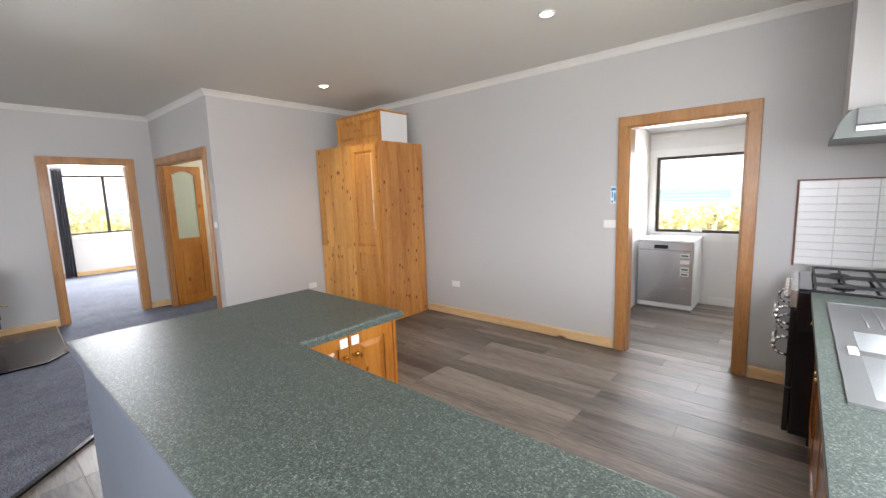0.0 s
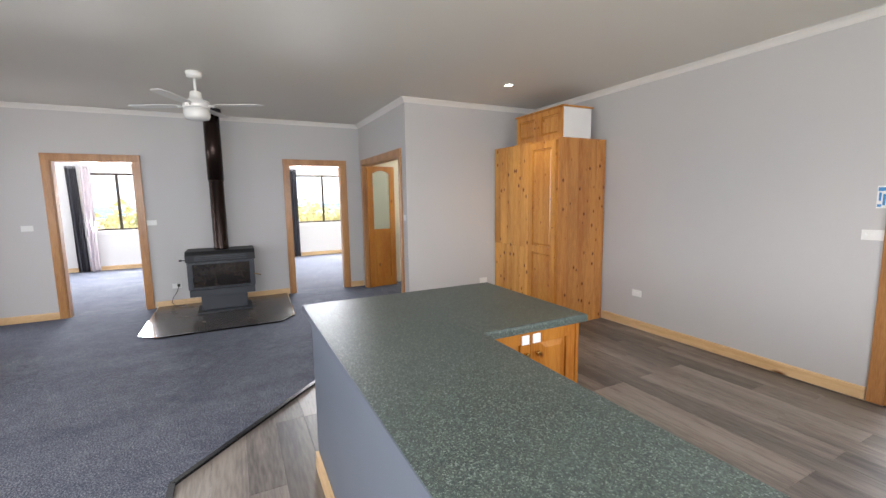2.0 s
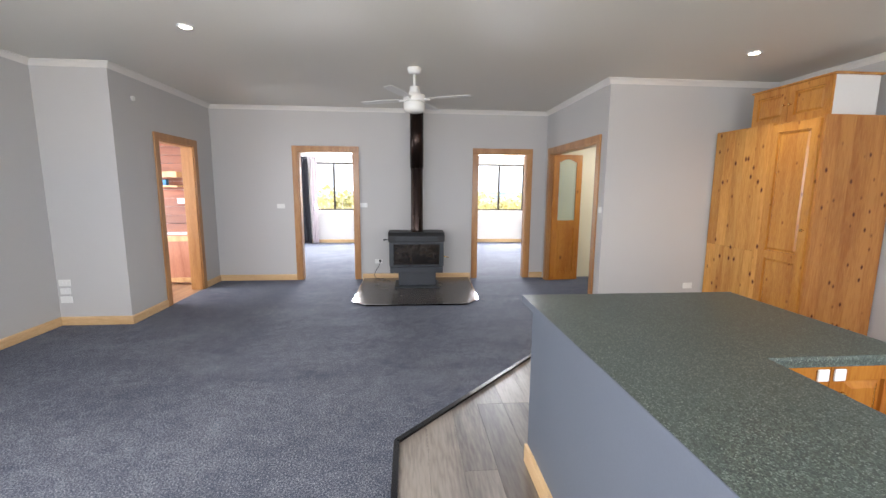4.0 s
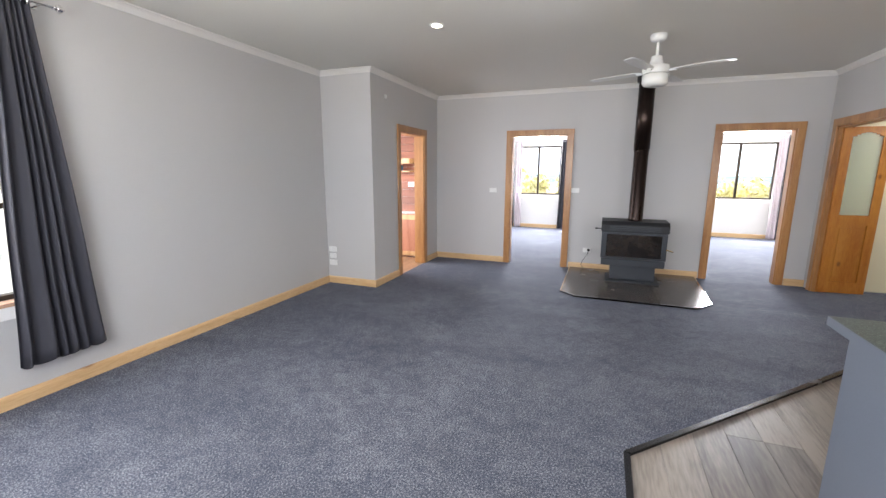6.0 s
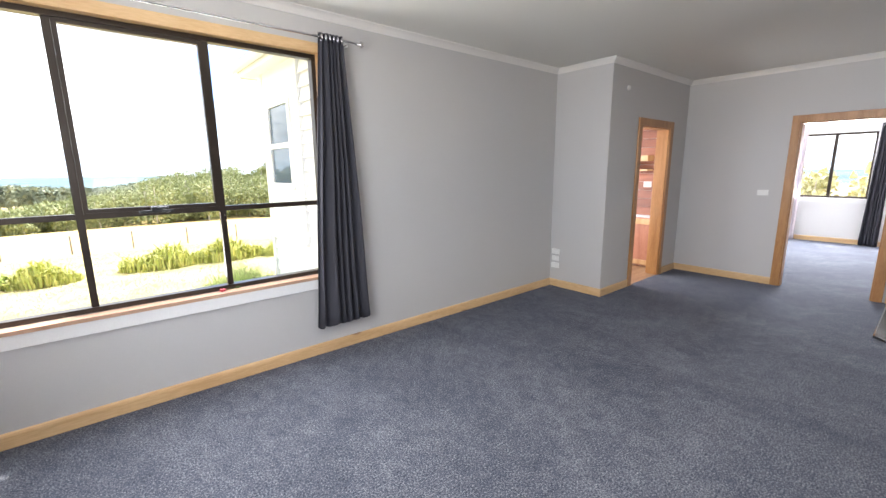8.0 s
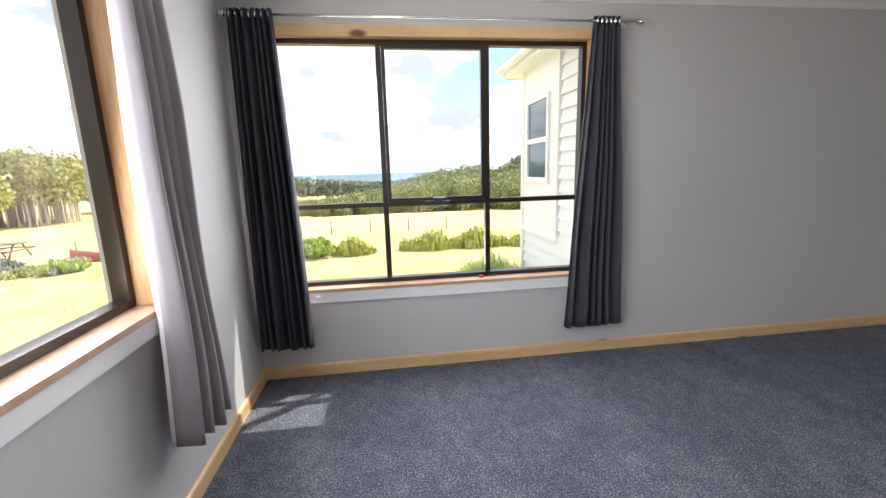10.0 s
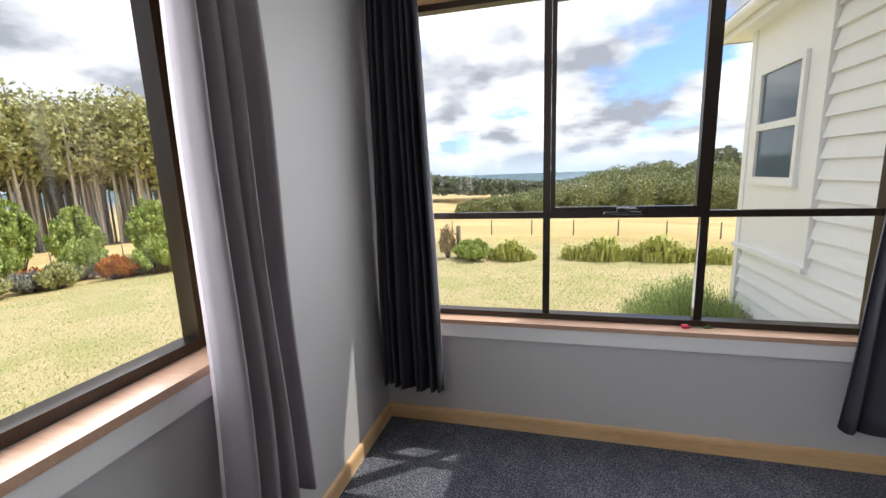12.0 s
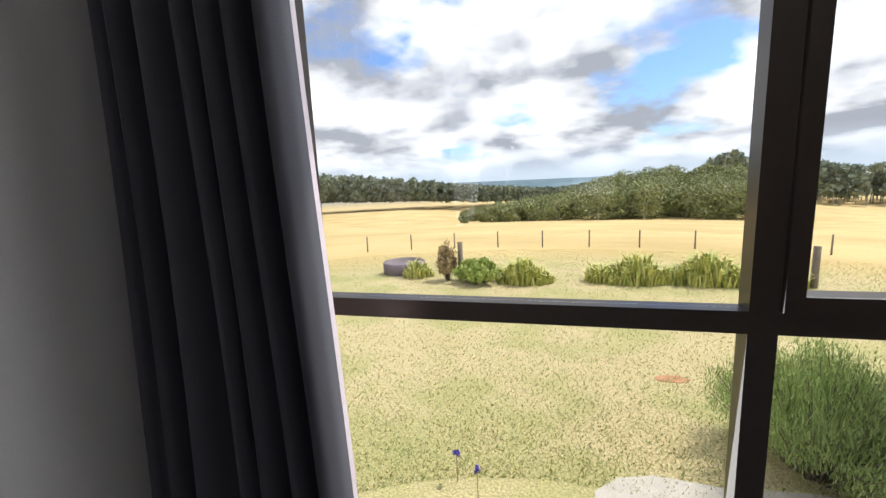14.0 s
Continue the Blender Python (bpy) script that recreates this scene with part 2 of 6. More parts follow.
STEEL = material("brushed_steel", (0.55, 0.55, 0.56), 0.24, metal=1.0, var=0.06, scale=4, grain=300, bump=0.04, stretch=(1, 1, 8))
SINKSTEEL = material("worn_sink_steel", (0.30, 0.31, 0.31), 0.48, metal=0.9, var=0.08, scale=5, grain=260, bump=0.05)
CHROME = material("chrome", (0.75, 0.75, 0.76), 0.1, metal=1.0, var=0.03, bump=0)
BRASS = material("brass", (0.75, 0.52, 0.18), 0.2, metal=1.0, var=0.06, bump=0)
BLACKGLASS = material("black_enamel", (0.012, 0.012, 0.014), 0.12, var=0.1, bump=0.01)
FIREGLASS = material("sooted_fire_glass", (0.020, 0.015, 0.012), 0.12, var=0.7, scale=6, grain=20, bump=0, spec=0.6)
CURTAIN = material("charcoal_curtain_cloth", (0.036, 0.036, 0.046), 0.8, var=0.12, scale=6, grain=600, bump=0.3)
# The charcoal cloth again, lightened: window light is put into its colour.
CURTAIN_LIT = material("lit_curtain_cloth", (0.235, 0.212, 0.228), 0.75, var=0.1, scale=5, grain=600, bump=0.3)
CURTAIN_LINING = material("pale_curtain_lining", (0.62, 0.55, 0.58), 0.8, var=0.06, grain=500, bump=0.2)
TILE = material("white_glazed_tile", (0.80, 0.80, 0.80), 0.15, var=0.02, scale=5, bump=0.01)
GROUT = material("tile_grout", (0.62, 0.61, 0.60), 0.85)
BRICKRED = material("red_brown_trim", (0.20, 0.085, 0.06), 0.6)
SIDING = material("white_weatherboard_paint", (0.84, 0.85, 0.86), 0.5, var=0.04, scale=1.2, grain=60, bump=0.05)
ROOFING = material("grey_roof_sheet", (0.30, 0.31, 0.30), 0.5, metal=0.4)
CONCRETE = material("pale_concrete", (0.50, 0.47, 0.42), 0.85, var=0.15, scale=6, grain=120, bump=0.3)
PINE = wood("clear_pine", (0.66, 0.43, 0.22), (0.50, 0.27, 0.11), axis="z", rough=0.4)
PINE_X = wood("clear_pine_rail", (0.72, 0.50, 0.27), (0.58, 0.36, 0.17), axis="x", rough=0.4, knots=3.0, size=(0.05, 0.10))
PINE_Y = wood("clear_pine_rail_y", (0.72, 0.50, 0.27), (0.58, 0.36, 0.17), axis="y", rough=0.4, knots=3.0, size=(0.05, 0.10))
ARCH = wood("oiled_pine_architrave", (0.46, 0.23, 0.082), (0.31, 0.13, 0.040), axis="z", rough=0.35)
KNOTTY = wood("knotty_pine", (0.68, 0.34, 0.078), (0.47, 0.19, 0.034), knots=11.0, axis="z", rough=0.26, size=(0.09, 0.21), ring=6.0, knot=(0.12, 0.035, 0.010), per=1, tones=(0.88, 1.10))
# Darker, redder copy of the knotty pine for the cupboard's side boards.
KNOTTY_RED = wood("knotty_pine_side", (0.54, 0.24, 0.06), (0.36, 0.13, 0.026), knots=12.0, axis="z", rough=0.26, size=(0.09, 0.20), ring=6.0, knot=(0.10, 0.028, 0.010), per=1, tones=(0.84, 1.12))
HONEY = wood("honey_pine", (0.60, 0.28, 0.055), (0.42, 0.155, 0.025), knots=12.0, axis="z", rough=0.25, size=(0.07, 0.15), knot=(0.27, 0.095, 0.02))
# Honey pine darkened for the island: the shade there is in the colour.
HONEY_SHADED = wood("shaded_honey_pine", (0.40, 0.165, 0.028), (0.27, 0.09, 0.014), knots=12.0, axis="z", rough=0.25, size=(0.07, 0.15), knot=(0.16, 0.05, 0.012))
REDPINE = wood("varnished_cabinet_pine", (0.42, 0.16, 0.04), (0.27, 0.085, 0.02), axis="z", rough=0.18, coat=0.6)
CEDAR = wood("red_cedar_board", (0.30, 0.11, 0.06), (0.15, 0.05, 0.03), axis="y", rough=0.5, per=1, coat=0)
SILLWOOD = wood("sill_wood", (0.55, 0.37, 0.26), (0.43, 0.26, 0.17), axis="x", rough=0.3)
PLANK = wood("vinyl_plank", (0.24, 0.205, 0.175), (0.080, 0.064, 0.056), axis="x", rough=0.43, ring=5, per=1, coat=0.05)
POSTWOOD = wood("weathered_post_wood", (0.24, 0.20, 0.16), (0.10, 0.08, 0.06), rough=0.9, coat=0)


def worktop_material():
    """Laminate printed with close grains of green, grey and near black."""
    m = material("speckled_green_laminate", (0.062, 0.082, 0.070), 0.43, var=0.3, scale=1, grain=330, bump=0.02)
    nt = m.node_tree
    b = nt.nodes["Principled BSDF"]
    tc = nt.nodes.new("ShaderNodeTexCoord")
    warp = nt.nodes.new("ShaderNodeTexNoise")
    warp.inputs["Scale"].default_value, warp.inputs["Detail"].default_value = 260.0, 2
    nt.links.new(tc.outputs["Object"], warp.inputs["Vector"])
    push = nt.nodes.new("ShaderNodeVectorMath")
    push.operation = "MULTIPLY_ADD"
    push.inputs[1].default_value = (0.006, 0.006, 0.006)
    nt.links.new(warp.outputs["Color"], push.inputs[0])
    nt.links.new(tc.outputs["Object"], push.inputs[2])
    v = nt.nodes.new("ShaderNodeTexVoronoi")
    v.inputs["Scale"].default_value = 290.0
    nt.links.new(push.outputs[0], v.inputs["Vector"])
    s = nt.nodes.new("ShaderNodeSeparateColor")
    nt.links.new(v.outputs["Color"], s.inputs[0])
    r = nt.nodes.new("ShaderNodeValToRGB")
    stops = [(0.0, (0.022, 0.032, 0.028)), (1.0, (0.20, 0.235, 0.205)), (0.30, (0.040, 0.053, 0.046)), (0.62, (0.060, 0.078, 0.068)), (0.86, (0.095, 0.118, 0.102))]
    while len(r.color_ramp.elements) < len(stops):
        r.color_ramp.elements.new(0.5)
    for e, (p, c) in zip(r.color_ramp.elements, sorted(stops)):
        e.position, e.color = p, (*c, 1)
    nt.links.new(s.outputs[0], r.inputs[0])
    nt.links.new(r.outputs[0], b.inputs["Base Color"])
    return m


WORKTOP = worktop_material()


def glass_material(name, tint=(1, 1, 1), rough=0.0, alpha=0.93):
    """Thin window glass: clear, with a mirror gloss that grows at grazing angles."""
    m = bpy.data.materials.new(name)
    m.use_nodes = True
    nt = m.node_tree
    nt.nodes.clear()
    out = nt.nodes.new("ShaderNodeOutputMaterial")
    tr = nt.nodes.new("ShaderNodeBsdfTransparent")
    tr.inputs[0].default_value = (*tint, 1)
    gl = nt.nodes.new("ShaderNodeBsdfGlossy")
    gl.inputs["Roughness"].default_value = rough
    lw = nt.nodes.new("ShaderNodeLayerWeight")
    lw.inputs[0].default_value = 0.5
    pw_ = nt.nodes.new("ShaderNodeMath")
    pw_.operation = "POWER"
    pw_.inputs[1].default_value = 4.0
    nt.links.new(lw.outputs["Facing"], pw_.inputs[0])
    fr = nt.nodes.new("ShaderNodeMath")
    fr.operation = "MULTIPLY_ADD"
    fr.inputs[1].default_value, fr.inputs[2].default_value = 0.45, 0.012
    nt.links.new(pw_.outputs[0], fr.inputs[0])
    mx = nt.nodes.new("ShaderNodeMixShader")
    nt.links.new(fr.outputs[0], mx.inputs[0])
    nt.links.new(tr.outputs[0], mx.inputs[1])
    nt.links.new(gl.outputs[0], mx.inputs[2])
    nt.links.new(mx.outputs[0], out.inputs[0])
    return m


GLASS = glass_material("window_glass")


def plain(name, colour, rough=0.5, emit=0.0, trans=0.0, metal=0.0):
    m = bpy.data.materials.new(name)
    m.use_nodes = True
    b = m.node_tree.nodes["Principled BSDF"]
    b.inputs["Base Color"].default_value = (*colour, 1)
    b.inputs["Roughness"].default_value = rough
    b.inputs["Metallic"].default_value = metal
    b.inputs["Transmission Weight"].default_value = trans
    if emit:
        b.inputs["Emission Color"].default_value = (*colour, 1)
        b.inputs["Emission Strength"].default_value = emit
    return m


FROST = plain("frosted_glass", (0.70, 0.74, 0.58), 0.45, trans=0.6)
LAMPGLOW = plain("lit_lamp", (1.0, 0.86, 0.66), 0.5, emit=9.0)
DARKPANE = plain("dark_house_pane", (0.10, 0.14, 0.18), 0.04)
BLUE = plain("blue_print", (0.05, 0.25, 0.55), 0.5)
CHERRY = plain("red_berries", (0.42, 0.02, 0.04), 0.3)
HOODSTEEL = material("dull_hood_metal", (0.12, 0.125, 0.12), 0.35, metal=0.6, var=0.08)
SMOKED = plain("smoked_hood_glass", (0.11, 0.125, 0.112), 0.4)


# ---- mesh tools ----
def box(bm, x0, x1, y0, y1, z0, z1, mi=0):
    if x0 > x1: x0, x1 = x1, x0
    if y0 > y1: y0, y1 = y1, y0
    if z0 > z1: z0, z1 = z1, z0
    v = [bm.verts.new(p) for p in ((x0, y0, z0), (x1, y0, z0), (x1, y1, z0), (x0, y1, z0), (x0, y0, z1), (x1, y0, z1), (x1, y1, z1), (x0, y1, z1))]
    fs = [bm.faces.new([v[i] for i in q]) for q in ((3, 2, 1, 0), (4, 5, 6, 7), (0, 1, 5, 4), (1, 2, 6, 5), (2, 3, 7, 6), (3, 0, 4, 7))]
    for f in fs:
        f.material_index = mi
    return v


def prism(bm, pts, z0, z1):
    lo = [bm.verts.new((x, y, z0)) for x, y in pts]
    hi = [bm.verts.new((x, y, z1)) for x, y in pts]
    n = len(pts)
    bm.faces.new(lo[::-1])
    bm.faces.new(hi)
    for i in range(n):
        bm.faces.new((lo[i], lo[(i + 1) % n], hi[(i + 1) % n], hi[i]))


def tube(bm, a, b, r0, r1=None, n=12, caps=True):
    a, b = Vector(a), Vector(b)
    r1 = r0 if r1 is None else r1
    d = (b - a).normalized()
    u = d.orthogonal().normalized()
    w = d.cross(u)
    ra = [bm.verts.new(a + (u * math.cos(t) + w * math.sin(t)) * r0) for t in [2 * math.pi * i / n for i in range(n)]]
    rb = [bm.verts.new(b + (u * math.cos(t) + w * math.sin(t)) * r1) for t in [2 * math.pi * i / n for i in range(n)]]
    for i in range(n):
        f = bm.faces.new((ra[i], ra[(i + 1) % n], rb[(i + 1) % n], rb[i]))
        f.smooth = True
    if caps:
        bm.faces.new(ra[::-1])
        bm.faces.new(rb)


def lathe(bm, centre, rings, n=24):
    """Rings of (radius, height) turned about the upright through centre."""
    cx, cy, cz = centre
    rows = [[bm.verts.new((cx + r * math.cos(2 * math.pi * i / n), cy + r * math.sin(2 * math.pi * i / n), cz + h)) for i in range(n)] for r, h in rings]
    for p, q in zip(rows, rows[1:]):
        for i in range(n):
            f = bm.faces.new((p[i], p[(i + 1) % n], q[(i + 1) % n], q[i]))
            f.smooth = True
    bm.faces.new(rows[0][::-1])
    bm.faces.new(rows[-1])


def bevel(bm, width=0.003, segments=2):
    bmesh.ops.bevel(bm, geom=[e for e in bm.edges], offset=width, segments=segments, profile=0.5, affect="EDGES", clamp_overlap=True)


def part(name, bm, mat, parent=None, label=""):
    me = bpy.data.meshes.new(name)
    bmesh.ops.recalc_face_normals(bm, faces=bm.faces)
    bm.to_mesh(me)
    bm.free()
    for m in (mat if isinstance(mat, (list, tuple)) else [mat]):
        me.materials.append(m)
    ob = new(name, me)
    if parent:
        ob.parent = parent
        ob.matrix_parent_inverse = parent.matrix_world.inverted()
    if label:
        ob["label"] = label
    return ob


def bpart(name, dims, mat, parent=None, label="", bev=0.0):
    bm = bmesh.new()
    for d in (dims if isinstance(dims[0], (list, tuple)) else [dims]):
        box(bm, *d)
    if bev:
        bevel(bm, bev)
    return part(name, bm, mat, parent, label)


def thing(name, at, label, category, group=""):
    e = new(name)
    e.location = at
    e.empty_display_size = 0.1
    bpy.context.view_layer.update()
    return tagged(e, label, category, group)


def structure(ob, label, category):
    return tagged(ob, label, category, kind="structure")


def wall(name, axis, a0, a1, c0, c1, mat, label, holes=(), z0=0.0, z1=2.673):
    """A straight wall with openings. axis: the way it runs. c0, c1: its two faces. holes: (from, to, low, high)."""
    bm = bmesh.new()
    us = sorted({a0, a1, *[h[0] for h in holes], *[h[1] for h in holes]})
    vs = sorted({z0, z1, *[h[2] for h in holes], *[h[3] for h in holes]})
    us = [u for u in us if a0 <= u <= a1]
    vs = [v for v in vs if z0 <= v <= z1]
    solid = lambda u, v: a0 < u < a1 and z0 < v < z1 and not any(h[0] < u < h[1] and h[2] < v < h[3] for h in holes)
    P = (lambda u, c, v: (u, c, v)) if axis == "x" else (lambda u, c, v: (c, u, v))
    pts = {}

    def vert(u, c, v):
        k = (u, c, v)
        if k not in pts:
            pts[k] = bm.verts.new(P(u, c, v))
        return pts[k]
    for i in range(len(us) - 1):
        for j in range(len(vs) - 1):
            u0, u1, v0, v1 = us[i], us[i + 1], vs[j], vs[j + 1]
            mu, mv = (u0 + u1) / 2, (v0 + v1) / 2
            if not solid(mu, mv):
                continue
            for c in (c0, c1):
                bm.faces.new((vert(u0, c, v0), vert(u1, c, v0), vert(u1, c, v1), vert(u0, c, v1)))
            for (pu, pv), (e0, e1) in (((u0 - 1e-3, mv), ((u0, v0), (u0, v1))), ((u1 + 1e-3, mv), ((u1, v0), (u1, v1))), ((mu, v0 - 1e-3), ((u0, v0), (u1, v0))), ((mu, v1 + 1e-3), ((u0, v1), (u1, v1)))):
                if not solid(pu, pv):
                    bm.faces.new((vert(e0[0], c0, e0[1]), vert(e1[0], c0, e1[1]), vert(e1[0], c1, e1[1]), vert(e0[0], c1, e0[1])))
    return structure(part(name, bm, mat), label, "wall")


# ---- the plan ----
XW, XE, YS, YN, H = -6.63, 0.96, -3.68, 4.19, 2.673
XJ, YSW, XN, YNW = -4.53, -2.97, -4.57, 2.20
OUT = 0.2
TOP = 2.02

wall("wall_south", "x", XJ, XE, YS, YS - OUT, [PAINT], "grey-painted plasterboard wall with a wide window", [(-1.52, 0.78, 0.66, 2.40)])
wall("wall_east", "y", YS - OUT, YN + 0.12, XE, XE + OUT, [PAINT], "grey-painted plasterboard wall with two windows", [(-2.50, 0.0, 0.97, 2.40), (1.25, 2.95, 1.1, 2.1)])
wall("wall_north", "x", XN - 0.12, XE, YN, YN + 0.12, [PAINT], "grey-painted plasterboard wall with a doorway", [(-0.85, -0.01, 0, TOP)])
wall("wall_niche", "y", YNW, YN, XN, XN - 0.12, [PAINT], "grey-painted plasterboard wall", [])
wall("wall_hall", "x", XW, XN - 0.12, YNW, YNW + 0.12, [PAINT], "grey-painted plasterboard wall with a wide doorway", [(-6.42, -4.79, 0, TOP)])
wall("wall_west", "y", YSW, YNW + 0.12, XW, XW - 0.12, [PAINT], "grey-painted plasterboard wall with two doorways", [(-1.71, -0.86, 0, TOP), (1.08, 1.89, 0, TOP)])
wall("wall_porch_side", "x", XW - 0.12, XJ - 0.14, YSW, YSW - 0.14, [PAINT], "grey-painted plasterboard wall with a doorway", [(-6.08, -5.26, 0, TOP)])
wall("wall_jog", "y", YS - OUT, YSW, XJ, XJ - 0.14, [PAINT], "grey-painted short return wall", [])

# bedrooms behind the two doorways
wall("wall_bedrooms_west", "y", -4.2, 4.6, -11.2, -11.4, [PAINT_WHITE], "white-painted bedroom wall with two windows", [(-2.53, -1.40, 0.88, 2.12), (1.75, 3.15, 0.88, 2.12)])
wall("wall_bedrooms_between", "x", -11.2, XW - 0.12, -0.15, -0.03, [PAINT_WHITE], "white-painted wall between the bedrooms")
wall("wall_bedroom_south", "x", -11.2, XW - 0.12, -4.2, -4.32, [PAINT_WHITE], "white-painted bedroom wall")
wall("wall_bedroom_north", "x", -11.2, XN - 0.12, 4.6, 4.72, [PAINT_WHITE], "white-painted bedroom wall")
wall("wall_bedroom_east", "y", -4.2, YSW - 0.0, XW - 0.12, XW - 0.14, [PAINT_WHITE], "white-painted bedroom wall")
# hall and laundry
wall("wall_hall_back", "x", XW - 0.12, XN - 0.12, 3.70, 3.80, [PAINT_CREAM], "cream-painted hall wall")
wall("wall_hall_side", "y", YNW + 0.12, 4.6, XW - 0.12, XW - 0.02, [PAINT_CREAM], "cream-painted hall wall")
wall("wall_laundry_back", "x", -1.6, 1.6, 6.36, 6.50, [PAINT_WHITE], "white-painted laundry wall with a window", [(-1.145, 0.16, 0.90, 1.87)])
wall("wall_laundry_side", "y", YN + 0.12, 6.36, -1.22, -1.34, [PAINT_WHITE], "white-painted laundry wall")
wall("wall_laundry_east", "y", YN + 0.12, 6.36, 1.3, 1.42, [PAINT_WHITE], "white-painted laundry wall")
# porch
wall("wall_porch_back", "x", -6.6, XJ - 0.14, -4.75, -4.85, [PAINT_WHITE], "white-painted porch wall")

# ceilings
structure(bpart("ceiling", (XW - 0.12, XE + OUT, YS - OUT, YN + 0.12, H, H + 0.1), CEIL), "off-white painted ceiling", "ceiling")
structure(bpart("ceiling_bedrooms", (-11.4, XW - 0.13, -4.85, 4.72, H, H + 0.1), CORNICE), "white painted ceiling", "ceiling")
bm = bmesh.new()
cv = box(bm, -1.6, 1.6, YN + 0.125, 6.5, 2.46, 2.50)
for q in cv:
    if q.co.y > 6:
        q.co.z -= 0.30
structure(part("ceiling_laundry", bm, CORNICE), "white painted sloping ceiling", "ceiling")
structure(bpart("ceiling_porch", (XW - 0.12, XJ, -4.85, YS - OUT - 0.01, H - 0.2, H - 0.1), CORNICE), "white painted ceiling", "ceiling")
# Second and third boxes: unseen, added to keep sun off the western floor.
roof = bpart("roof", [(-11.5, XE + OUT + 0.42, -4.02, 7.2, 2.86, 2.98), (-7.6, -1.03, -4.70, -4.021, 2.86, 2.98), (-7.6, -1.72, -5.3, -4.701, 2.86, 2.98)], ROOFING)
structure(roof, "grey metal roof sheet over the house, with unseen pieces added to block sun", "roof")
structure(bpart("eave_soffit", [(XJ, XE + OUT + 0.42, -4.02, YS - OUT - 0.002, 2.72, 2.76), (XE + OUT + 0.002, XE + OUT + 0.42, YS - OUT, 5.0, 2.72, 2.76)], SIDING), "white eave lining", "eave")

# floors: carpet over a base slab, planks in the kitchen
structure(bpart("floor_base", [(-11.4, XE + OUT, YS - OUT, 6.5, -0.30, -0.012), (-11.4, XJ, -4.85, YS - OUT - 0.001, -0.30, -0.012)], CONCRETE), "concrete floor slab under the rooms", "floor")
bm = bmesh.new()
prism(bm, [(XW, YSW), (XJ, YSW), (XJ, YS), (XE, YS), (XE, -0.10), (-2.23, -0.10), (XN, YNW), (XW, YNW)], -0.01, 0.010)
structure(part("floor_carpet", bm, CARPET), "dark blue-grey cut pile carpet", "carpet")
bm = bmesh.new()
prism(bm, [(-11.2, -4.2), (XW - 0.12, -4.2), (XW - 0.12, 4.6), (-11.2, 4.6)], -0.01, 0.008)
box(bm, XW - 0.12, XW, -1.71, -0.86, -0.01, 0.008)
box(bm, XW - 0.12, XW, 1.08, 1.89, -0.01, 0.008)
box(bm, XW - 0.119, XN, YNW + 0.001, 3.7, -0.01, 0.007)
structure(part("floor_bedroom_carpet", bm, CARPET), "blue-grey carpet of the bedrooms and hall", "carpet")
structure(bpart("floor_porch", (XW, XJ - 0.14, -4.75, YSW, -0.01, 0.004), wood("porch_floor_board", (0.40, 0.24, 0.13), (0.2, 0.1, 0.05), axis="x", coat=0)), "brown timber porch floor", "floor")
bm = bmesh.new()
for (ax, ay), (bx, by) in (((-2.23, -0.10), (XN + 0.01, YNW - 0.01)), ((XE, -0.10), (-2.23, -0.10))):
    d = (Vector((bx, by, 0)) - Vector((ax, ay, 0)))
    n = Vector((-d.y, d.x, 0)).normalized() * 0.016
    pts = [(ax + n.x, ay + n.y), (bx + n.x, by + n.y), (bx - n.x, by - n.y), (ax - n.x, ay - n.y)]
    prism(bm, pts, -0.005, 0.017)
structure(part("trim_carpet_edge", bm, material("dark_metal_strip", (0.05, 0.05, 0.055), 0.25, metal=0.8)), "dark metal carpet edge strip", "trim")

# cornices: a coved strip along each wall
def cornice(name, pts, mat=CORNICE, h=H):
    bm = bmesh.new()
    prof = [(0.0, -0.055), (0.010, -0.055), (0.014, -0.045), (0.030, -0.024), (0.045, -0.012), (0.055, -0.009), (0.055, 0.0)]
    n = len(pts)
    rows = []
    for i, (p, side) in enumerate(pts):
        rows.append([bm.verts.new((p[0] + side[0] * u, p[1] + side[1] * u, h + w)) for u, w in prof])
    for a, b in zip(rows, rows[1:]):
        for k in range(len(prof) - 1):
            bm.faces.new((a[k], b[k], b[k + 1], a[k + 1]))
    return structure(part(name, bm, mat), "white coved cornice", "cornice")


e = 0.0005
cornice("trim_cornice", [((XE - e, YS + e), (-1, 1)), ((XJ + e, YS + e), (1, 1)), ((XJ + e, YSW + e), (1, 1)), ((XW + e, YSW + e), (1, 1)), ((XW + e, YNW - e), (1, -1)),
                          ((XN + e, YNW - e), (1, -1)), ((XN + e, YN - e), (1, -1)), ((XE - e, YN - e), (-1, -1)), ((XE - e, YS + e), (-1, 1))])
structure(bpart("trim_cornice_laundry", [(-1.219, 1.299, 6.335, 6.358, 2.12, 2.165)], CORNICE), "white cornice strip of the laundry", "cornice")


def skirting(name, axis, a0, a1, c, out, mat):
    """A skirting board with a rounded top, its face on the side out (+1 or -1)."""
    bm = bmesh.new()
    prof = [(0.0, 0.0), (0.018, 0.0), (0.018, 0.072), (0.014, 0.086), (0.006, 0.092), (0.0, 0.092)]
    rows = []
    for a in (a0, a1):
        rows.append([bm.verts.new((a, c + out * u, 0.008 + w) if axis == "x" else (c + out * u, a, 0.008 + w)) for u, w in prof])
    for k in range(len(prof)):
        k2 = (k + 1) % len(prof)
        bm.faces.new((rows[0][k], rows[1][k], rows[1][k2], rows[0][k2]))
    bm.faces.new(rows[0])
    bm.faces.new(rows[1][::-1])
    return structure(part(name, bm, mat), "clear pine skirting board", "skirting board")


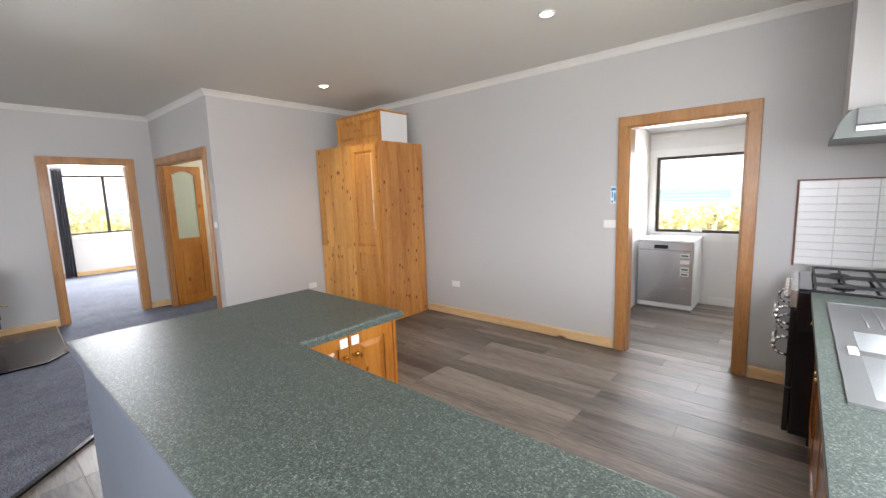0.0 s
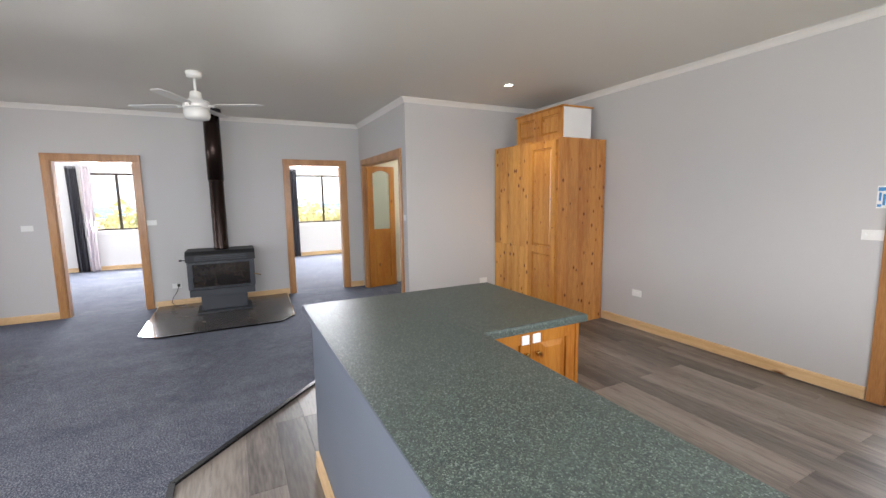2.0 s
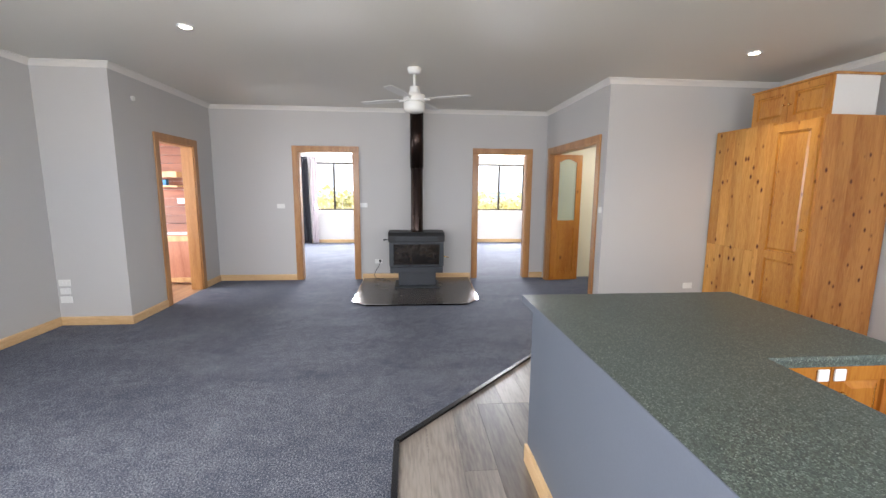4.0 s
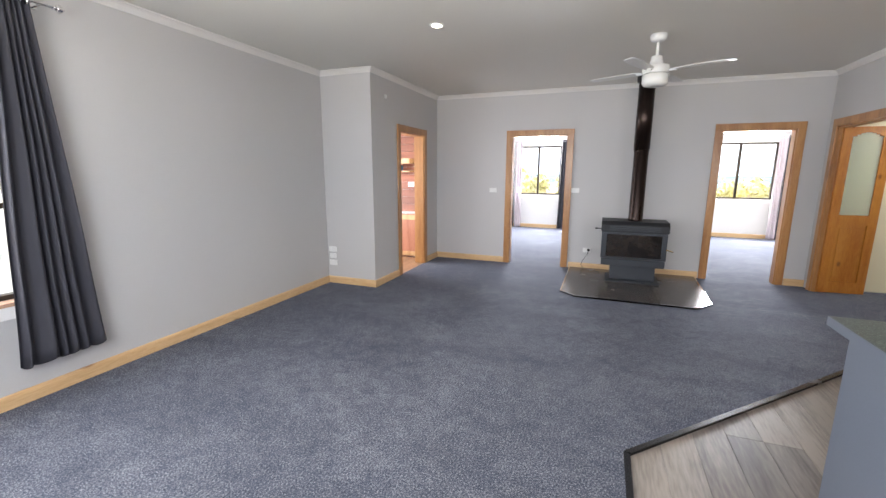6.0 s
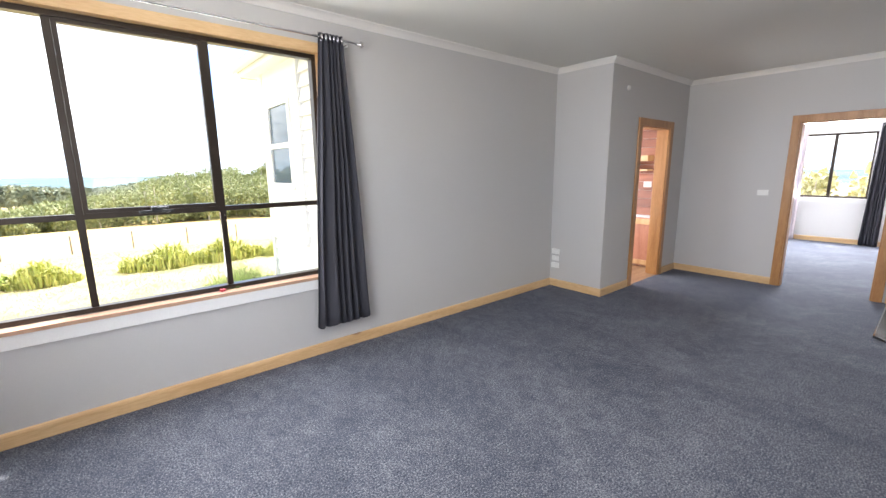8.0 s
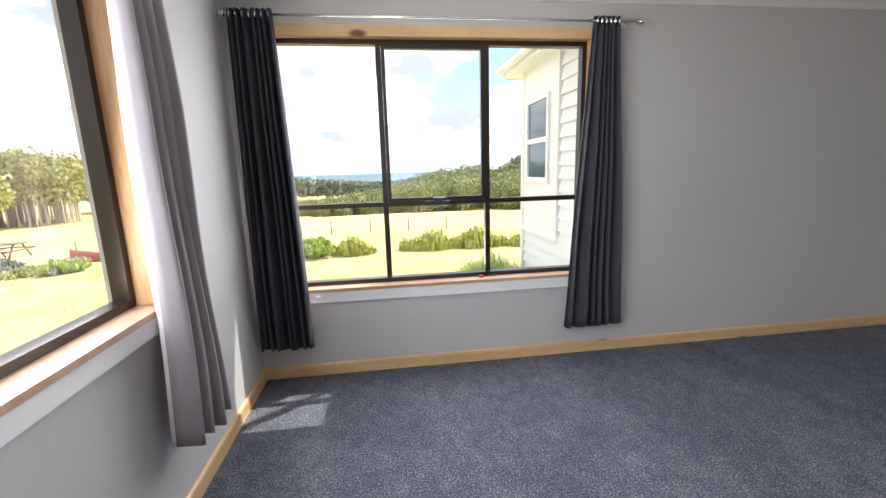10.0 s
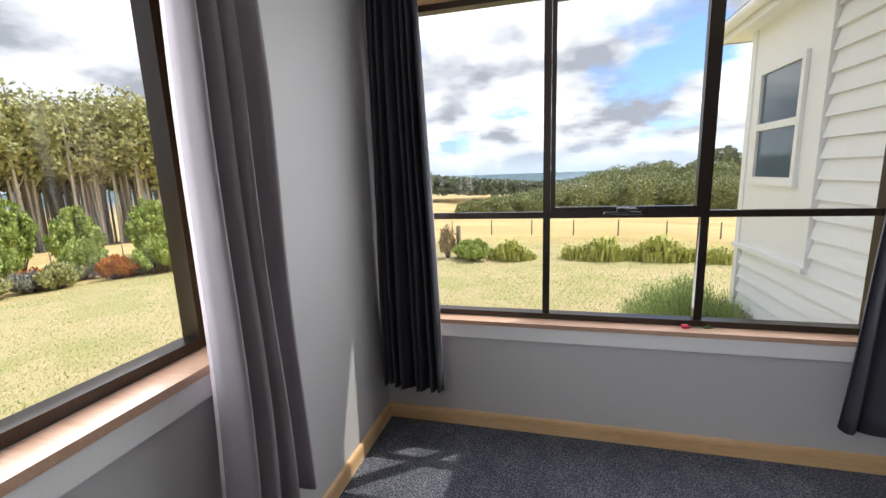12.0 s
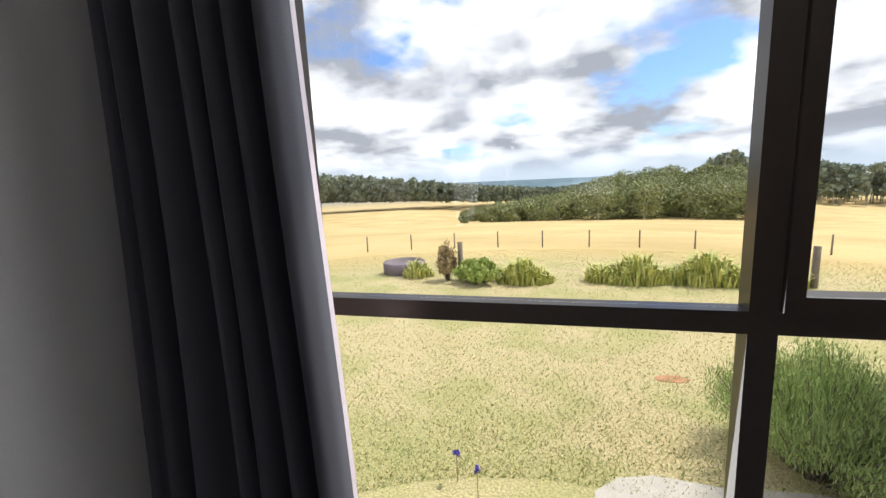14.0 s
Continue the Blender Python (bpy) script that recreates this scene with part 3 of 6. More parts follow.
SK = 0.001
skirting("baseboard_south", "x", XJ + 0.019, XE - 0.019, YS + SK, 1, PINE_X)
skirting("baseboard_east", "y", YS + SK, -0.10, XE - SK, -1, PINE_Y)
skirting("baseboard_jog", "y", YS + SK, YSW + 0.018, XJ + SK, 1, PINE_Y)
skirting("baseboard_porch_side", "x", -5.175, XJ + 0.001, YSW + SK, 1, PINE_X)
skirting("baseboard_porch_side", "x", XW + 0.019, -6.17, YSW + SK, 1, PINE_X)
skirting("baseboard_west", "y", YSW + SK, -1.78, XW + SK, 1, PINE_Y)
skirting("baseboard_west", "y", -0.76, 0.99, XW + SK, 1, PINE_Y)
skirting("baseboard_west", "y", 1.98, YNW - SK, XW + SK, 1, PINE_Y)
skirting("baseboard_north", "x", -3.28, -0.94, YN - SK, -1, PINE_X)
skirting("baseboard_north", "x", 0.08, 0.30, YN - SK, -1, PINE_X)
skirting("baseboard_niche", "y", YNW, 3.45, XN + SK, 1, PINE_Y)
skirting("baseboard_bedrooms", "y", -4.2, -0.16, -11.199, 1, PINE_Y)
skirting("baseboard_bedrooms", "y", -0.02, 4.6, -11.199, 1, PINE_Y)
skirting("baseboard_laundry", "x", -0.5, 1.3, 6.359, -1, WHITE)


# ---- doorways: lining and architrave ----
def doorway(name, axis, a0, a1, c0, c1, out, top=TOP, width=0.085, mat=ARCH):
    """Jamb lining through the wall, and architraves on the face c0 (side out) and c1."""
    root = thing(name, (0, 0, 0), "oiled pine door lining and architrave around a doorway", "door frame")
    root["kind"] = "structure"
    t = 0.02
    B = (lambda u0, u1, w0, w1, z0, z1: (u0, u1, w0, w1, z0, z1)) if axis == "x" else (lambda u0, u1, w0, w1, z0, z1: (w0, w1, u0, u1, z0, z1))
    lo, hi = min(c0, c1), max(c0, c1)
    bpart("jamb", B(a0 - 0.001, a0 + t, lo - 0.002, hi + 0.002, 0.008, top), mat, root)
    bpart("jamb", B(a1 - t, a1 + 0.001, lo - 0.002, hi + 0.002, 0.008, top), mat, root)
    bpart("head", B(a0, a1, lo - 0.002, hi + 0.002, top - t, top + 0.001), mat, root)
    for c, s in ((c0, out), (c1, -out)):
        f0, f1 = c + s * 0.001, c + s * 0.022
        for (u0, u1) in ((a0 - width + 0.005, a0 + 0.005), (a1 - 0.005, a1 + width - 0.005)):
            bpart("architrave", B(u0, u1, f0, f1, 0.008, top + width - 0.006), mat, root, bev=0.004)
        bpart("architrave", B(a0 - width + 0.004, a1 + width - 0.004, f0, f1 + s * 0.0015, top - 0.005, top + width - 0.005), mat, root, bev=0.004)
    return root


doorway("door_frame_bedroom", "y", -1.71, -0.86, XW, XW - 0.12, 1)
doorway("door_frame_bedroom", "y", 1.08, 1.89, XW, XW - 0.12, 1)
doorway("door_frame_hall", "x", -6.42, -4.79, YNW, YNW + 0.12, -1)
doorway("door_frame_porch", "x", -6.08, -5.26, YSW, YSW - 0.14, 1)
doorway("door_frame_laundry", "x", -0.85, -0.01, YN, YN + 0.12, -1)


# ---- windows ----
def frame_box(bm, B, u0, u1, z0, z1, w0, w1, t):
    for d in ((u0, u0 + t, z0, z1), (u1 - t, u1, z0, z1), (u0 + t, u1 - t, z0, z0 + t), (u0 + t, u1 - t, z1 - t, z1)):
        box(bm, *B(d[0], d[1], w0, w1, d[2], d[3]))


def pane(B, u0, u1, w, z0, z1, root):
    p = bpart("pane", B(u0, u1, w - 0.002, w + 0.002, z0, z1), GLASS, root)
    p.visible_shadow = False
    return p


Bx = lambda u0, u1, w0, w1, z0, z1: (u0, u1, w0, w1, z0, z1)
By = lambda u0, u1, w0, w1, z0, z1: (w0, w1, u0, u1, z0, z1)

# living room south window: three lights over three, the middle upper one an awning sash
ws = thing("window_south", (-0.37, -3.77, 0.66), "bronze aluminium window of six panes with an awning sash", "window")
ws["kind"] = "structure"
W0, W1, M1, M2, ZB, ZT, ZM = -1.50, 0.76, 0.005, -0.755, 0.68, 2.38, 1.262
bm = bmesh.new()
frame_box(bm, Bx, W0, W1, ZB, ZT, -3.80, -3.735, 0.032)
for mx in (M1, M2):
    box(bm, mx - 0.019, mx + 0.019, -3.785, -3.748, ZB + 0.032, ZT - 0.032)
for x0, x1 in ((W0 + 0.032, M2 - 0.019), (M2 + 0.019, M1 - 0.019), (M1 + 0.019, W1 - 0.032)):
    box(bm, x0, x1, -3.785, -3.748, ZM - 0.017, ZM + 0.017)
part("window_frame", bm, BRONZE, ws)
bm = bmesh.new()
frame_box(bm, Bx, M2 + 0.020, M1 - 0.020, ZM + 0.018, ZT - 0.033, -3.780, -3.740, 0.024)
part("sash", bm, BRONZE, ws)
bm = bmesh.new()
box(bm, -0.46, -0.28, -3.735, -3.700, ZM + 0.004, ZM + 0.018)
box(bm, -0.40, -0.34, -3.722, -3.685, ZM + 0.018, ZM + 0.040)
box(bm, -0.43, -0.38, -3.70, -3.665, ZM + 0.030, ZM + 0.040)
bevel(bm, 0.003)
part("latch", bm, BLACK, ws, "black awning window winder")
for x0, x1 in ((W0 + 0.03, M2 - 0.017), (M2 + 0.017, M1 - 0.017), (M1 + 0.017, W1 - 0.03)):
    pane(Bx, x0, x1, -3.77, ZB + 0.03, ZM - 0.018, ws)
    pane(Bx, x0, x1, -3.765, ZM + 0.018, ZT - 0.03, ws)
bpart("window_sill", (W0 - 0.02, W1 + 0.02, -3.735, YS + 0.035, 0.655, 0.679), SILLWOOD, ws, "reddish varnished sill board")
bpart("apron", (W0 - 0.08, W1 + 0.08, YS + 0.001, YS + 0.026, 0.575, 0.654), WHITE, ws, "white-painted apron board")
bpart("window_head", (W0 - 0.02, W1 + 0.02, -3.74, YS + 0.012, ZT, ZT + 0.07), PINE_X, ws)
for x in (W0 - 0.02, W1):
    bpart("window_jamb", (x, x + 0.02, -3.74, YS + 0.012, ZB, ZT), PINE, ws)

# living room east window: a sliding sash beside a fixed light
we = thing("window_east", (1.06, -1.25, 0.97), "bronze aluminium sliding window with a pine reveal", "window")
we["kind"] = "structure"
E0, E1, EM, EB, ET = -2.48, -0.02, -1.72, 0.99, 2.38
bm = bmesh.new()
frame_box(bm, By, E0, E1, EB, ET, 1.045, 1.11, 0.034)
box(bm, 1.05, 1.105, EM - 0.026, EM + 0.026, EB + 0.034, ET - 0.034)
part("window_frame", bm, BRONZE, we)
bm = bmesh.new()
frame_box(bm, By, EM + 0.03, -0.90, EB + 0.034, ET - 0.034, 1.035, 1.07, 0.045)
part("sash", bm, BRONZE, we)
bpart("latch", (1.0, 1.034, EM + 0.10, EM + 0.26, EB + 0.046, EB + 0.062), BLACK, we, "black sash latch", bev=0.003)
pane(By, E0 + 0.03, EM - 0.022, 1.08, EB + 0.03, ET - 0.03, we)
pane(By, EM + 0.07, -0.94, 1.055, EB + 0.07, ET - 0.07, we)
pane(By, -0.9, E1 - 0.03, 1.085, EB + 0.03, ET - 0.03, we)
bpart("window_sill", (XE - 0.03, 1.044, E0 - 0.02, E1 + 0.02, 0.962, 0.988), SILLWOOD, we, "reddish varnished sill board")
bpart("apron", (XE - 0.024, XE - 0.001, E0 - 0.07, E1 + 0.07, 0.89, 0.961), WHITE, we, "white-painted apron board")
bpart("window_head", (XE - 0.01, 1.044, E0 - 0.02, E1 + 0.02, ET, ET + 0.02), PINE_Y, we)
for y in (E0 - 0.02, E1):
    bpart("window_jamb", (XE - 0.012, 1.044, y, y + 0.02, EB, ET), PINE, we)


def plain_window(name, axis, u0, u1, z0, z1, w, inner, mullion, label, pine=False, sill=True):
    B = Bx if axis == "x" else By
    mid = w
    root = thing(name, ((u0 + u1) / 2, w, z0) if axis == "x" else (w, (u0 + u1) / 2, z0), label, "window")
    root["kind"] = "structure"
    bm = bmesh.new()
    frame_box(bm, B, u0, u1, z0, z1, mid - 0.03, mid + 0.03, 0.035)
    if mullion is not None:
        box(bm, *B(mullion - 0.025, mullion + 0.025, mid - 0.028, mid + 0.028, z0 + 0.035, z1 - 0.035))
    part("window_frame", bm, BRONZE, root)
    for a, b in ([(u0, mullion), (mullion, u1)] if mullion is not None else [(u0, u1)]):
        pane(B, a + 0.02, b - 0.02, mid, z0 + 0.02, z1 - 0.02, root)
    s = 1 if inner > w else -1
    f0, f1 = inner + s * 0.001, inner + s * 0.02
    bm = bmesh.new()
    for d in ((u0 - 0.09, u0, z0 - 0.09, z1 + 0.09), (u1, u1 + 0.09, z0 - 0.09, z1 + 0.09), (u0, u1, z1, z1 + 0.09), (u0, u1, z0 - 0.09, z0)):
        box(bm, *B(d[0], d[1], f0, f1, d[2], d[3]))
    part("architrave", bm, WHITE, root)
    return root


plain_window("window_bedroom", "y", -2.53, -1.40, 0.88, 2.12, -11.3, -11.2, -1.97, "bronze aluminium sliding window of the first bedroom")
plain_window("window_bedroom", "y", 1.75, 3.15, 0.88, 2.12, -11.3, -11.2, 2.46, "bronze aluminium sliding window of the second bedroom")
plain_window("window_laundry", "x", -1.145, 0.16, 0.90, 1.87, 6.43, 6.36, None, "bronze awning window with white architrave above the dishwasher")
plain_window("window_sink", "y", 1.25, 2.95, 1.1, 2.1, 1.06, XE, 2.1, "bronze aluminium window above the sink")
bpart("latch", (-0.72, -0.60, 6.37, 6.40, 0.915, 0.935), CHROME, bpy.data.objects["window_laundry"])


# ---- curtains and rods ----
def curtain(name, axis, base, top, bottom, z0, z1, label, mat, folds=7, depth=0.05, seed=0, lining=None, out=0.0):
    """A gathered curtain: top and bottom are spans along the wall, base the line it hangs on."""
    rnd = random.Random(seed)
    root = thing(name, (0, 0, 0), label, "curtain")
    ph = [rnd.uniform(-0.5, 0.5) for _ in range(folds + 2)]
    nu, nv = folds * 12, 26
    bm = bmesh.new()
    grid = []
    for j in range(nv + 1):
        v = j / nv
        z = z1 + (z0 - z1) * v
        row = []
        ease = v
        for i in range(nu + 1):
            u = i / nu
            a = top[0] + (top[1] - top[0]) * u
            b = bottom[0] + (bottom[1] - bottom[0]) * u
            along = a + (b - a) * ease
            k = folds * (u + 0.35 / folds * math.sin(2 * math.pi * (1.4 * u + 0.13 * seed)) * math.sin(math.pi * u))
            f = int(min(k, folds - 1))
            d = math.sin(2 * math.pi * k + ph[f] * v) * depth * (0.75 + 0.35 * v + 0.25 * ph[f])
            d = d * (0.55 + 0.45 * min(1, 3 * v)) + 0.012 * math.sin(9 * v + 3 * u + seed) * v + out * v * (0.4 + 0.6 * math.sin(math.pi * u))
            along += 0.010 * math.sin(2 * math.pi * k * 0.5 + 2.2 * v + seed) * v
            zz_ = z + (0.014 * math.sin(2 * math.pi * k + 0.6) if j == nv else 0)
            row.append(bm.verts.new((along, base + d, zz_) if axis == "x" else (base + d, along, zz_)))
        grid.append(row)
    for r0, r1 in zip(grid, grid[1:]):
        for i in range(nu):
            f = bm.faces.new((r0[i], r0[i + 1], r1[i + 1], r1[i]))
            f.smooth = True
    cloth = part("cloth", bm, mat, root)
    s = cloth.modifiers.new("thickness", "SOLIDIFY")
    s.thickness = 0.004
    if lining:
        off = math.copysign(0.016, lining[1])
        bm = bmesh.new()
        bm.from_mesh(cloth.data)
        for q in bm.verts:
            if axis == "x":
                q.co.y += off
                q.co.x = (top[0] + bottom[0]) / 2 + (q.co.x - (top[0] + bottom[0]) / 2) * 1.015
            else:
                q.co.x += off
            q.co.z = z0 + 0.02 + (q.co.z - z0) * (z1 - z0 - 0.02) / (z1 - z0)
        back = part("lining", bm, lining[0], root, "pale lining on the window side")
    for i in range(folds):
        u = (i + 0.5) / folds
        a = top[0] + (top[1] - top[0]) * u
        bm = bmesh.new()
        c = (a, base, z1 - 0.035) if axis == "x" else (base, a, z1 - 0.035)
        d = Vector((0.004, 0, 0)) if axis == "x" else Vector((0, 0.004, 0))
        tube(bm, Vector(c) - d, Vector(c) + d, 0.026, n=14)
        part("eyelet", bm, CHROME, root, "brushed steel eyelet")
    return root


def rod(name, axis, a0, a1, base, wall_face, z, label):
    root = thing(name, (0, 0, 0), label, "curtain rod")
    P = (lambda a, w=base: Vector((a, w, z))) if axis == "x" else (lambda a, w=base: Vector((w, a, z)))
    bm = bmesh.new()
    tube(bm, P(a0), P(a1), 0.009, n=12)
    part("pole", bm, CHROME, root)
    for a, s in ((a0, -1), (a1, 1)):
        bm = bmesh.new()
        d = P(a + s) - P(a)
        tube(bm, P(a), P(a) + d * 0.015, 0.013, 0.013)
        tube(bm, P(a) + d * 0.015, P(a) + d * 0.032, 0.017, 0.028, n=16)
        tube(bm, P(a) + d * 0.032, P(a) + d * 0.055, 0.028, 0.012, n=16)
        part("finial", bm, CHROME, root)
        bm = bmesh.new()
        q = a - s * 0.05
        tube(bm, P(q), P(q, wall_face), 0.006)
        tube(bm, P(q, wall_face), P(q, wall_face + (base - wall_face) * 0.08), 0.02)
        part("bracket", bm, CHROME, root)
    return root


rod("curtain_rod", "x", -1.78, 0.90, YS + 0.10, YS + 0.001, 2.47, "slim brushed steel curtain rod above the wide window")
rod("curtain_rod", "y", -2.98, 0.10, XE - 0.08, XE - 0.001, 2.47, "slim brushed steel curtain rod above the side window")
curtain("curtain", "x", YS + 0.10, (-1.66, -1.47), (-1.79, -1.31), 0.27, 2.50, "charcoal eyelet curtain drawn to the side of the wide window", CURTAIN, 6, 0.030, seed=3)
curtain("curtain", "x", YS + 0.10, (0.64, 0.905), (0.555, 0.935), 0.285, 2.50, "charcoal eyelet curtain in the corner beside the wide window", CURTAIN, 7, 0.045, seed=5, lining=(CURTAIN_LINING, -1), out=0.035)
# This one hangs in the lightened copy of the charcoal cloth.
curtain("curtain", "y", XE - 0.085, (-2.66, -2.35), (-2.62, -2.29), 0.44, 2.50, "charcoal eyelet curtain beside the sliding window, side light put into its grey", CURTAIN_LIT, 4, 0.060, seed=8, lining=(CURTAIN_LINING, 1), out=-0.045)
curtain("curtain", "y", -11.08, (-2.78, -2.60), (-2.74, -2.55), 0.02, 2.25, "charcoal eyelet curtain beside a bedroom window", CURTAIN, 5, 0.03, seed=1)
curtain("curtain", "y", -11.08, (-1.36, -1.16), (-1.40, -1.16), 0.02, 2.25, "charcoal eyelet curtain beside a bedroom window", CURTAIN, 5, 0.03, seed=2)
curtain("curtain", "y", -11.05, (-2.52, -2.36), (-2.52, -2.36), 0.02, 2.25, "pale lining curtain of a bedroom window", CURTAIN_LINING, 4, 0.02, seed=4)
curtain("curtain", "y", -11.08, (1.62, 1.78), (1.60, 1.80), 0.02, 2.25, "charcoal eyelet curtain beside a bedroom window", CURTAIN, 5, 0.03, seed=6)
curtain("curtain", "y", -11.05, (3.08, 3.24), (3.08, 3.24), 0.02, 2.25, "pale lining curtain of a bedroom window", CURTAIN_LINING, 4, 0.02, seed=7)
curtain("curtain", "y", -11.08, (3.24, 3.40), (3.22, 3.42), 0.02, 2.25, "charcoal eyelet curtain beside a bedroom window", CURTAIN, 5, 0.03, seed=9)

# flower on the sill
fl = thing("sill_flower", (-0.70, -3.70, 0.68), "small sprig of red berries lying on the window sill", "flower")
bm = bmesh.new()
tube(bm, (-0.70, -3.70, 0.688), (-0.78, -3.69, 0.692), 0.002, n=6)
for a in (0.3, -0.5):
    v = [bm.verts.new(p) for p in ((-0.76, -3.69, 0.690), (-0.785, -3.69 + a * 0.03, 0.70), (-0.81, -3.69 + a * 0.05, 0.697), (-0.785, -3.69 + a * 0.015, 0.688))]
    bm.faces.new(v)
part("stalk", bm, material("leaf_green", (0.06, 0.12, 0.03), 0.6), fl)
for dx, dy in ((0, 0), (0.018, 0.008), (0.006, -0.012), (0.022, -0.008)):
    bm = bmesh.new()
    bmesh.ops.create_icosphere(bm, subdivisions=2, radius=0.010, matrix=Matrix.Translation((-0.70 + dx, -3.70 + dy, 0.69)))
    part("berry", bm, CHERRY, fl)

# ---- switches and sockets ----
def plate(name, face, centre, w, h, label, category, bits=1):
    """face: the axis and side the plate looks to, such as '+x'."""
    s = 1 if face[0] == "+" else -1
    x, y, z = centre
    root = thing(name, centre, label, category)
    if face[1] == "x":
        bpart("plate", (x + s * 0.001, x + s * 0.010, y - w / 2, y + w / 2, z - h / 2, z + h / 2), PLASTIC, root, bev=0.002)
        for i in range(bits):
            o = (i - (bits - 1) / 2) * 0.035
            bpart("rocker", (x + s * 0.0085, x + s * 0.014, y + o - 0.006, y + o + 0.006, z - 0.010, z + 0.010), WHITE, root)
    else:
        bpart("plate", (x - w / 2, x + w / 2, y + s * 0.001, y + s * 0.010, z - h / 2, z + h / 2), PLASTIC, root, bev=0.002)
        for i in range(bits):
            o = (i - (bits - 1) / 2) * 0.035
            bpart("rocker", (x + o - 0.006, x + o + 0.006, y + s * 0.0085, y + s * 0.014, z - 0.010, z + 0.010), WHITE, root)
    return root


plate("light_switch", "+x", (XW, -1.99, 1.18), 0.115, 0.07, "white two-gang light switch on the grey wall", "light switch", 2)
plate("light_switch", "+x", (XW, -0.72, 1.20), 0.115, 0.07, "white three-gang light switch beside a doorway", "light switch", 3)
outlet_by_heater = plate("power_outlet", "+x", (XW, -0.50, 0.30), 0.115, 0.07, "white double power outlet with a black plug", "power outlet", 2)
plate("power_outlet", "+x", (XN, 3.30, 0.34), 0.115, 0.07, "white power outlet low on the wall", "power outlet", 2)
plate("light_switch", "-y", (-4.64, YNW, 1.235), 0.07, 0.07, "white light switch beside the wide doorway", "light switch", 1)
plate("power_outlet", "-y", (-2.82, YN, 0.40), 0.115, 0.07, "white double power outlet on the grey wall", "power outlet", 2)
plate("light_switch", "-y", (-0.99, YN, 1.175), 0.115, 0.07, "white light switch beside the laundry doorway", "light switch", 3)
plate("wall_outlet", "+x", (XJ, -3.60, 0.465), 0.115, 0.07, "white power outlet on the short return wall", "power outlet", 2)
plate("wall_outlet", "+x", (XJ, -3.60, 0.375), 0.10, 0.065, "white aerial socket on the short return wall", "aerial socket", 1)
plate("wall_outlet", "+x", (XJ, -3.60, 0.285), 0.115, 0.07, "white blank plate on the short return wall", "power outlet", 0)
plate("wall_outlet", "+y", (0.80, YS, 0.36), 0.115, 0.07, "white power outlet behind the corner curtain", "power outlet", 2)
sens = thing("door_sensor", (-4.88, YSW, 2.40), "small white round sensor on the wall", "sensor")
bm = bmesh.new()
tube(bm, (-4.88, YSW + 0.001, 2.40), (-4.88, YSW + 0.02, 2.40), 0.028, 0.022, n=16)
part("cap", bm, PLASTIC, sens)
note = thing("leaflet_holder", (-0.97, YN, 1.37), "small blue and white printed card fixed beside the doorway", "notice")
bpart("card", (-0.99, -0.942, YN - 0.008, YN - 0.001, 1.36, 1.51), WHITE, note)
bm = bmesh.new()
for zz0, zz1, a, b in ((1.475, 1.50, -0.986, -0.946), (1.41, 1.465, -0.98, -0.968), (1.38, 1.455, -0.96, -0.946), (1.368, 1.385, -0.986, -0.964)):
    box(bm, a, b, YN - 0.0095, YN - 0.0075, zz0, zz1)
part("print", bm, BLUE, note)

# ---- ceiling: downlights and fan ----
def downlight(x, y):
    root = thing("downlight", (x, y, H), "round recessed downlight, lit, with a white trim ring", "downlight", "ceiling downlights")
    bm = bmesh.new()
    lathe(bm, (x, y, H - 0.012), [(0.060, 0.010), (0.058, 0.004), (0.050, 0.0), (0.044, 0.003)], 28)
    part("trim_ring", bm, PLASTIC, root)
    bm = bmesh.new()
    lathe(bm, (x, y, H - 0.014), [(0.042, 0.005), (0.030, 0.001), (0.012, 0.0)], 24)
    part("lens", bm, LAMPGLOW, root)
    lamp = new("downlight_lamp", bpy.data.lights.new("downlight_lamp", "SPOT"))
    lamp.data.energy, lamp.data.spot_size, lamp.data.spot_blend, lamp.data.shadow_soft_size = 14, radians(110), 0.8, 0.04
    lamp.data.color = (1.0, 0.86, 0.68)
    lamp.location = (x, y, H - 0.03)
    return root


for x, y in ((-3.60, 3.02), (-1.06, 3.07), (-3.49, -1.70)):
    downlight(x, y)

FX, FY = -4.40, 0.045
fan = thing("ceiling_fan", (FX, FY, H), "white four-blade ceiling fan with a drum light", "ceiling fan")
bm = bmesh.new()
lathe(bm, (FX, FY, H), [(0.065, -0.001), (0.070, -0.02), (0.062, -0.05), (0.03, -0.065)], 28)
part("canopy", bm, PLASTIC, fan)
bm = bmesh.new()
tube(bm, (FX, FY, H - 0.06), (FX, FY, H - 0.24), 0.013)
part("downrod", bm, PLASTIC, fan)
bm = bmesh.new()
lathe(bm, (FX, FY, 2.42), [(0.03, 0.075), (0.045, 0.07), (0.052, 0.03), (0.06, 0.0), (0.105, -0.012), (0.112, -0.03), (0.112, -0.075), (0.108, -0.08)], 32)
part("motor_housing", bm, PLASTIC, fan)
bm = bmesh.new()
lathe(bm, (FX, FY, 2.34), [(0.100, -0.001), (0.110, -0.008), (0.110, -0.075), (0.095, -0.098), (0.05, -0.108)], 32)
part("light_drum", bm, plain("opal_glass", (0.78, 0.78, 0.75), 0.25), fan)
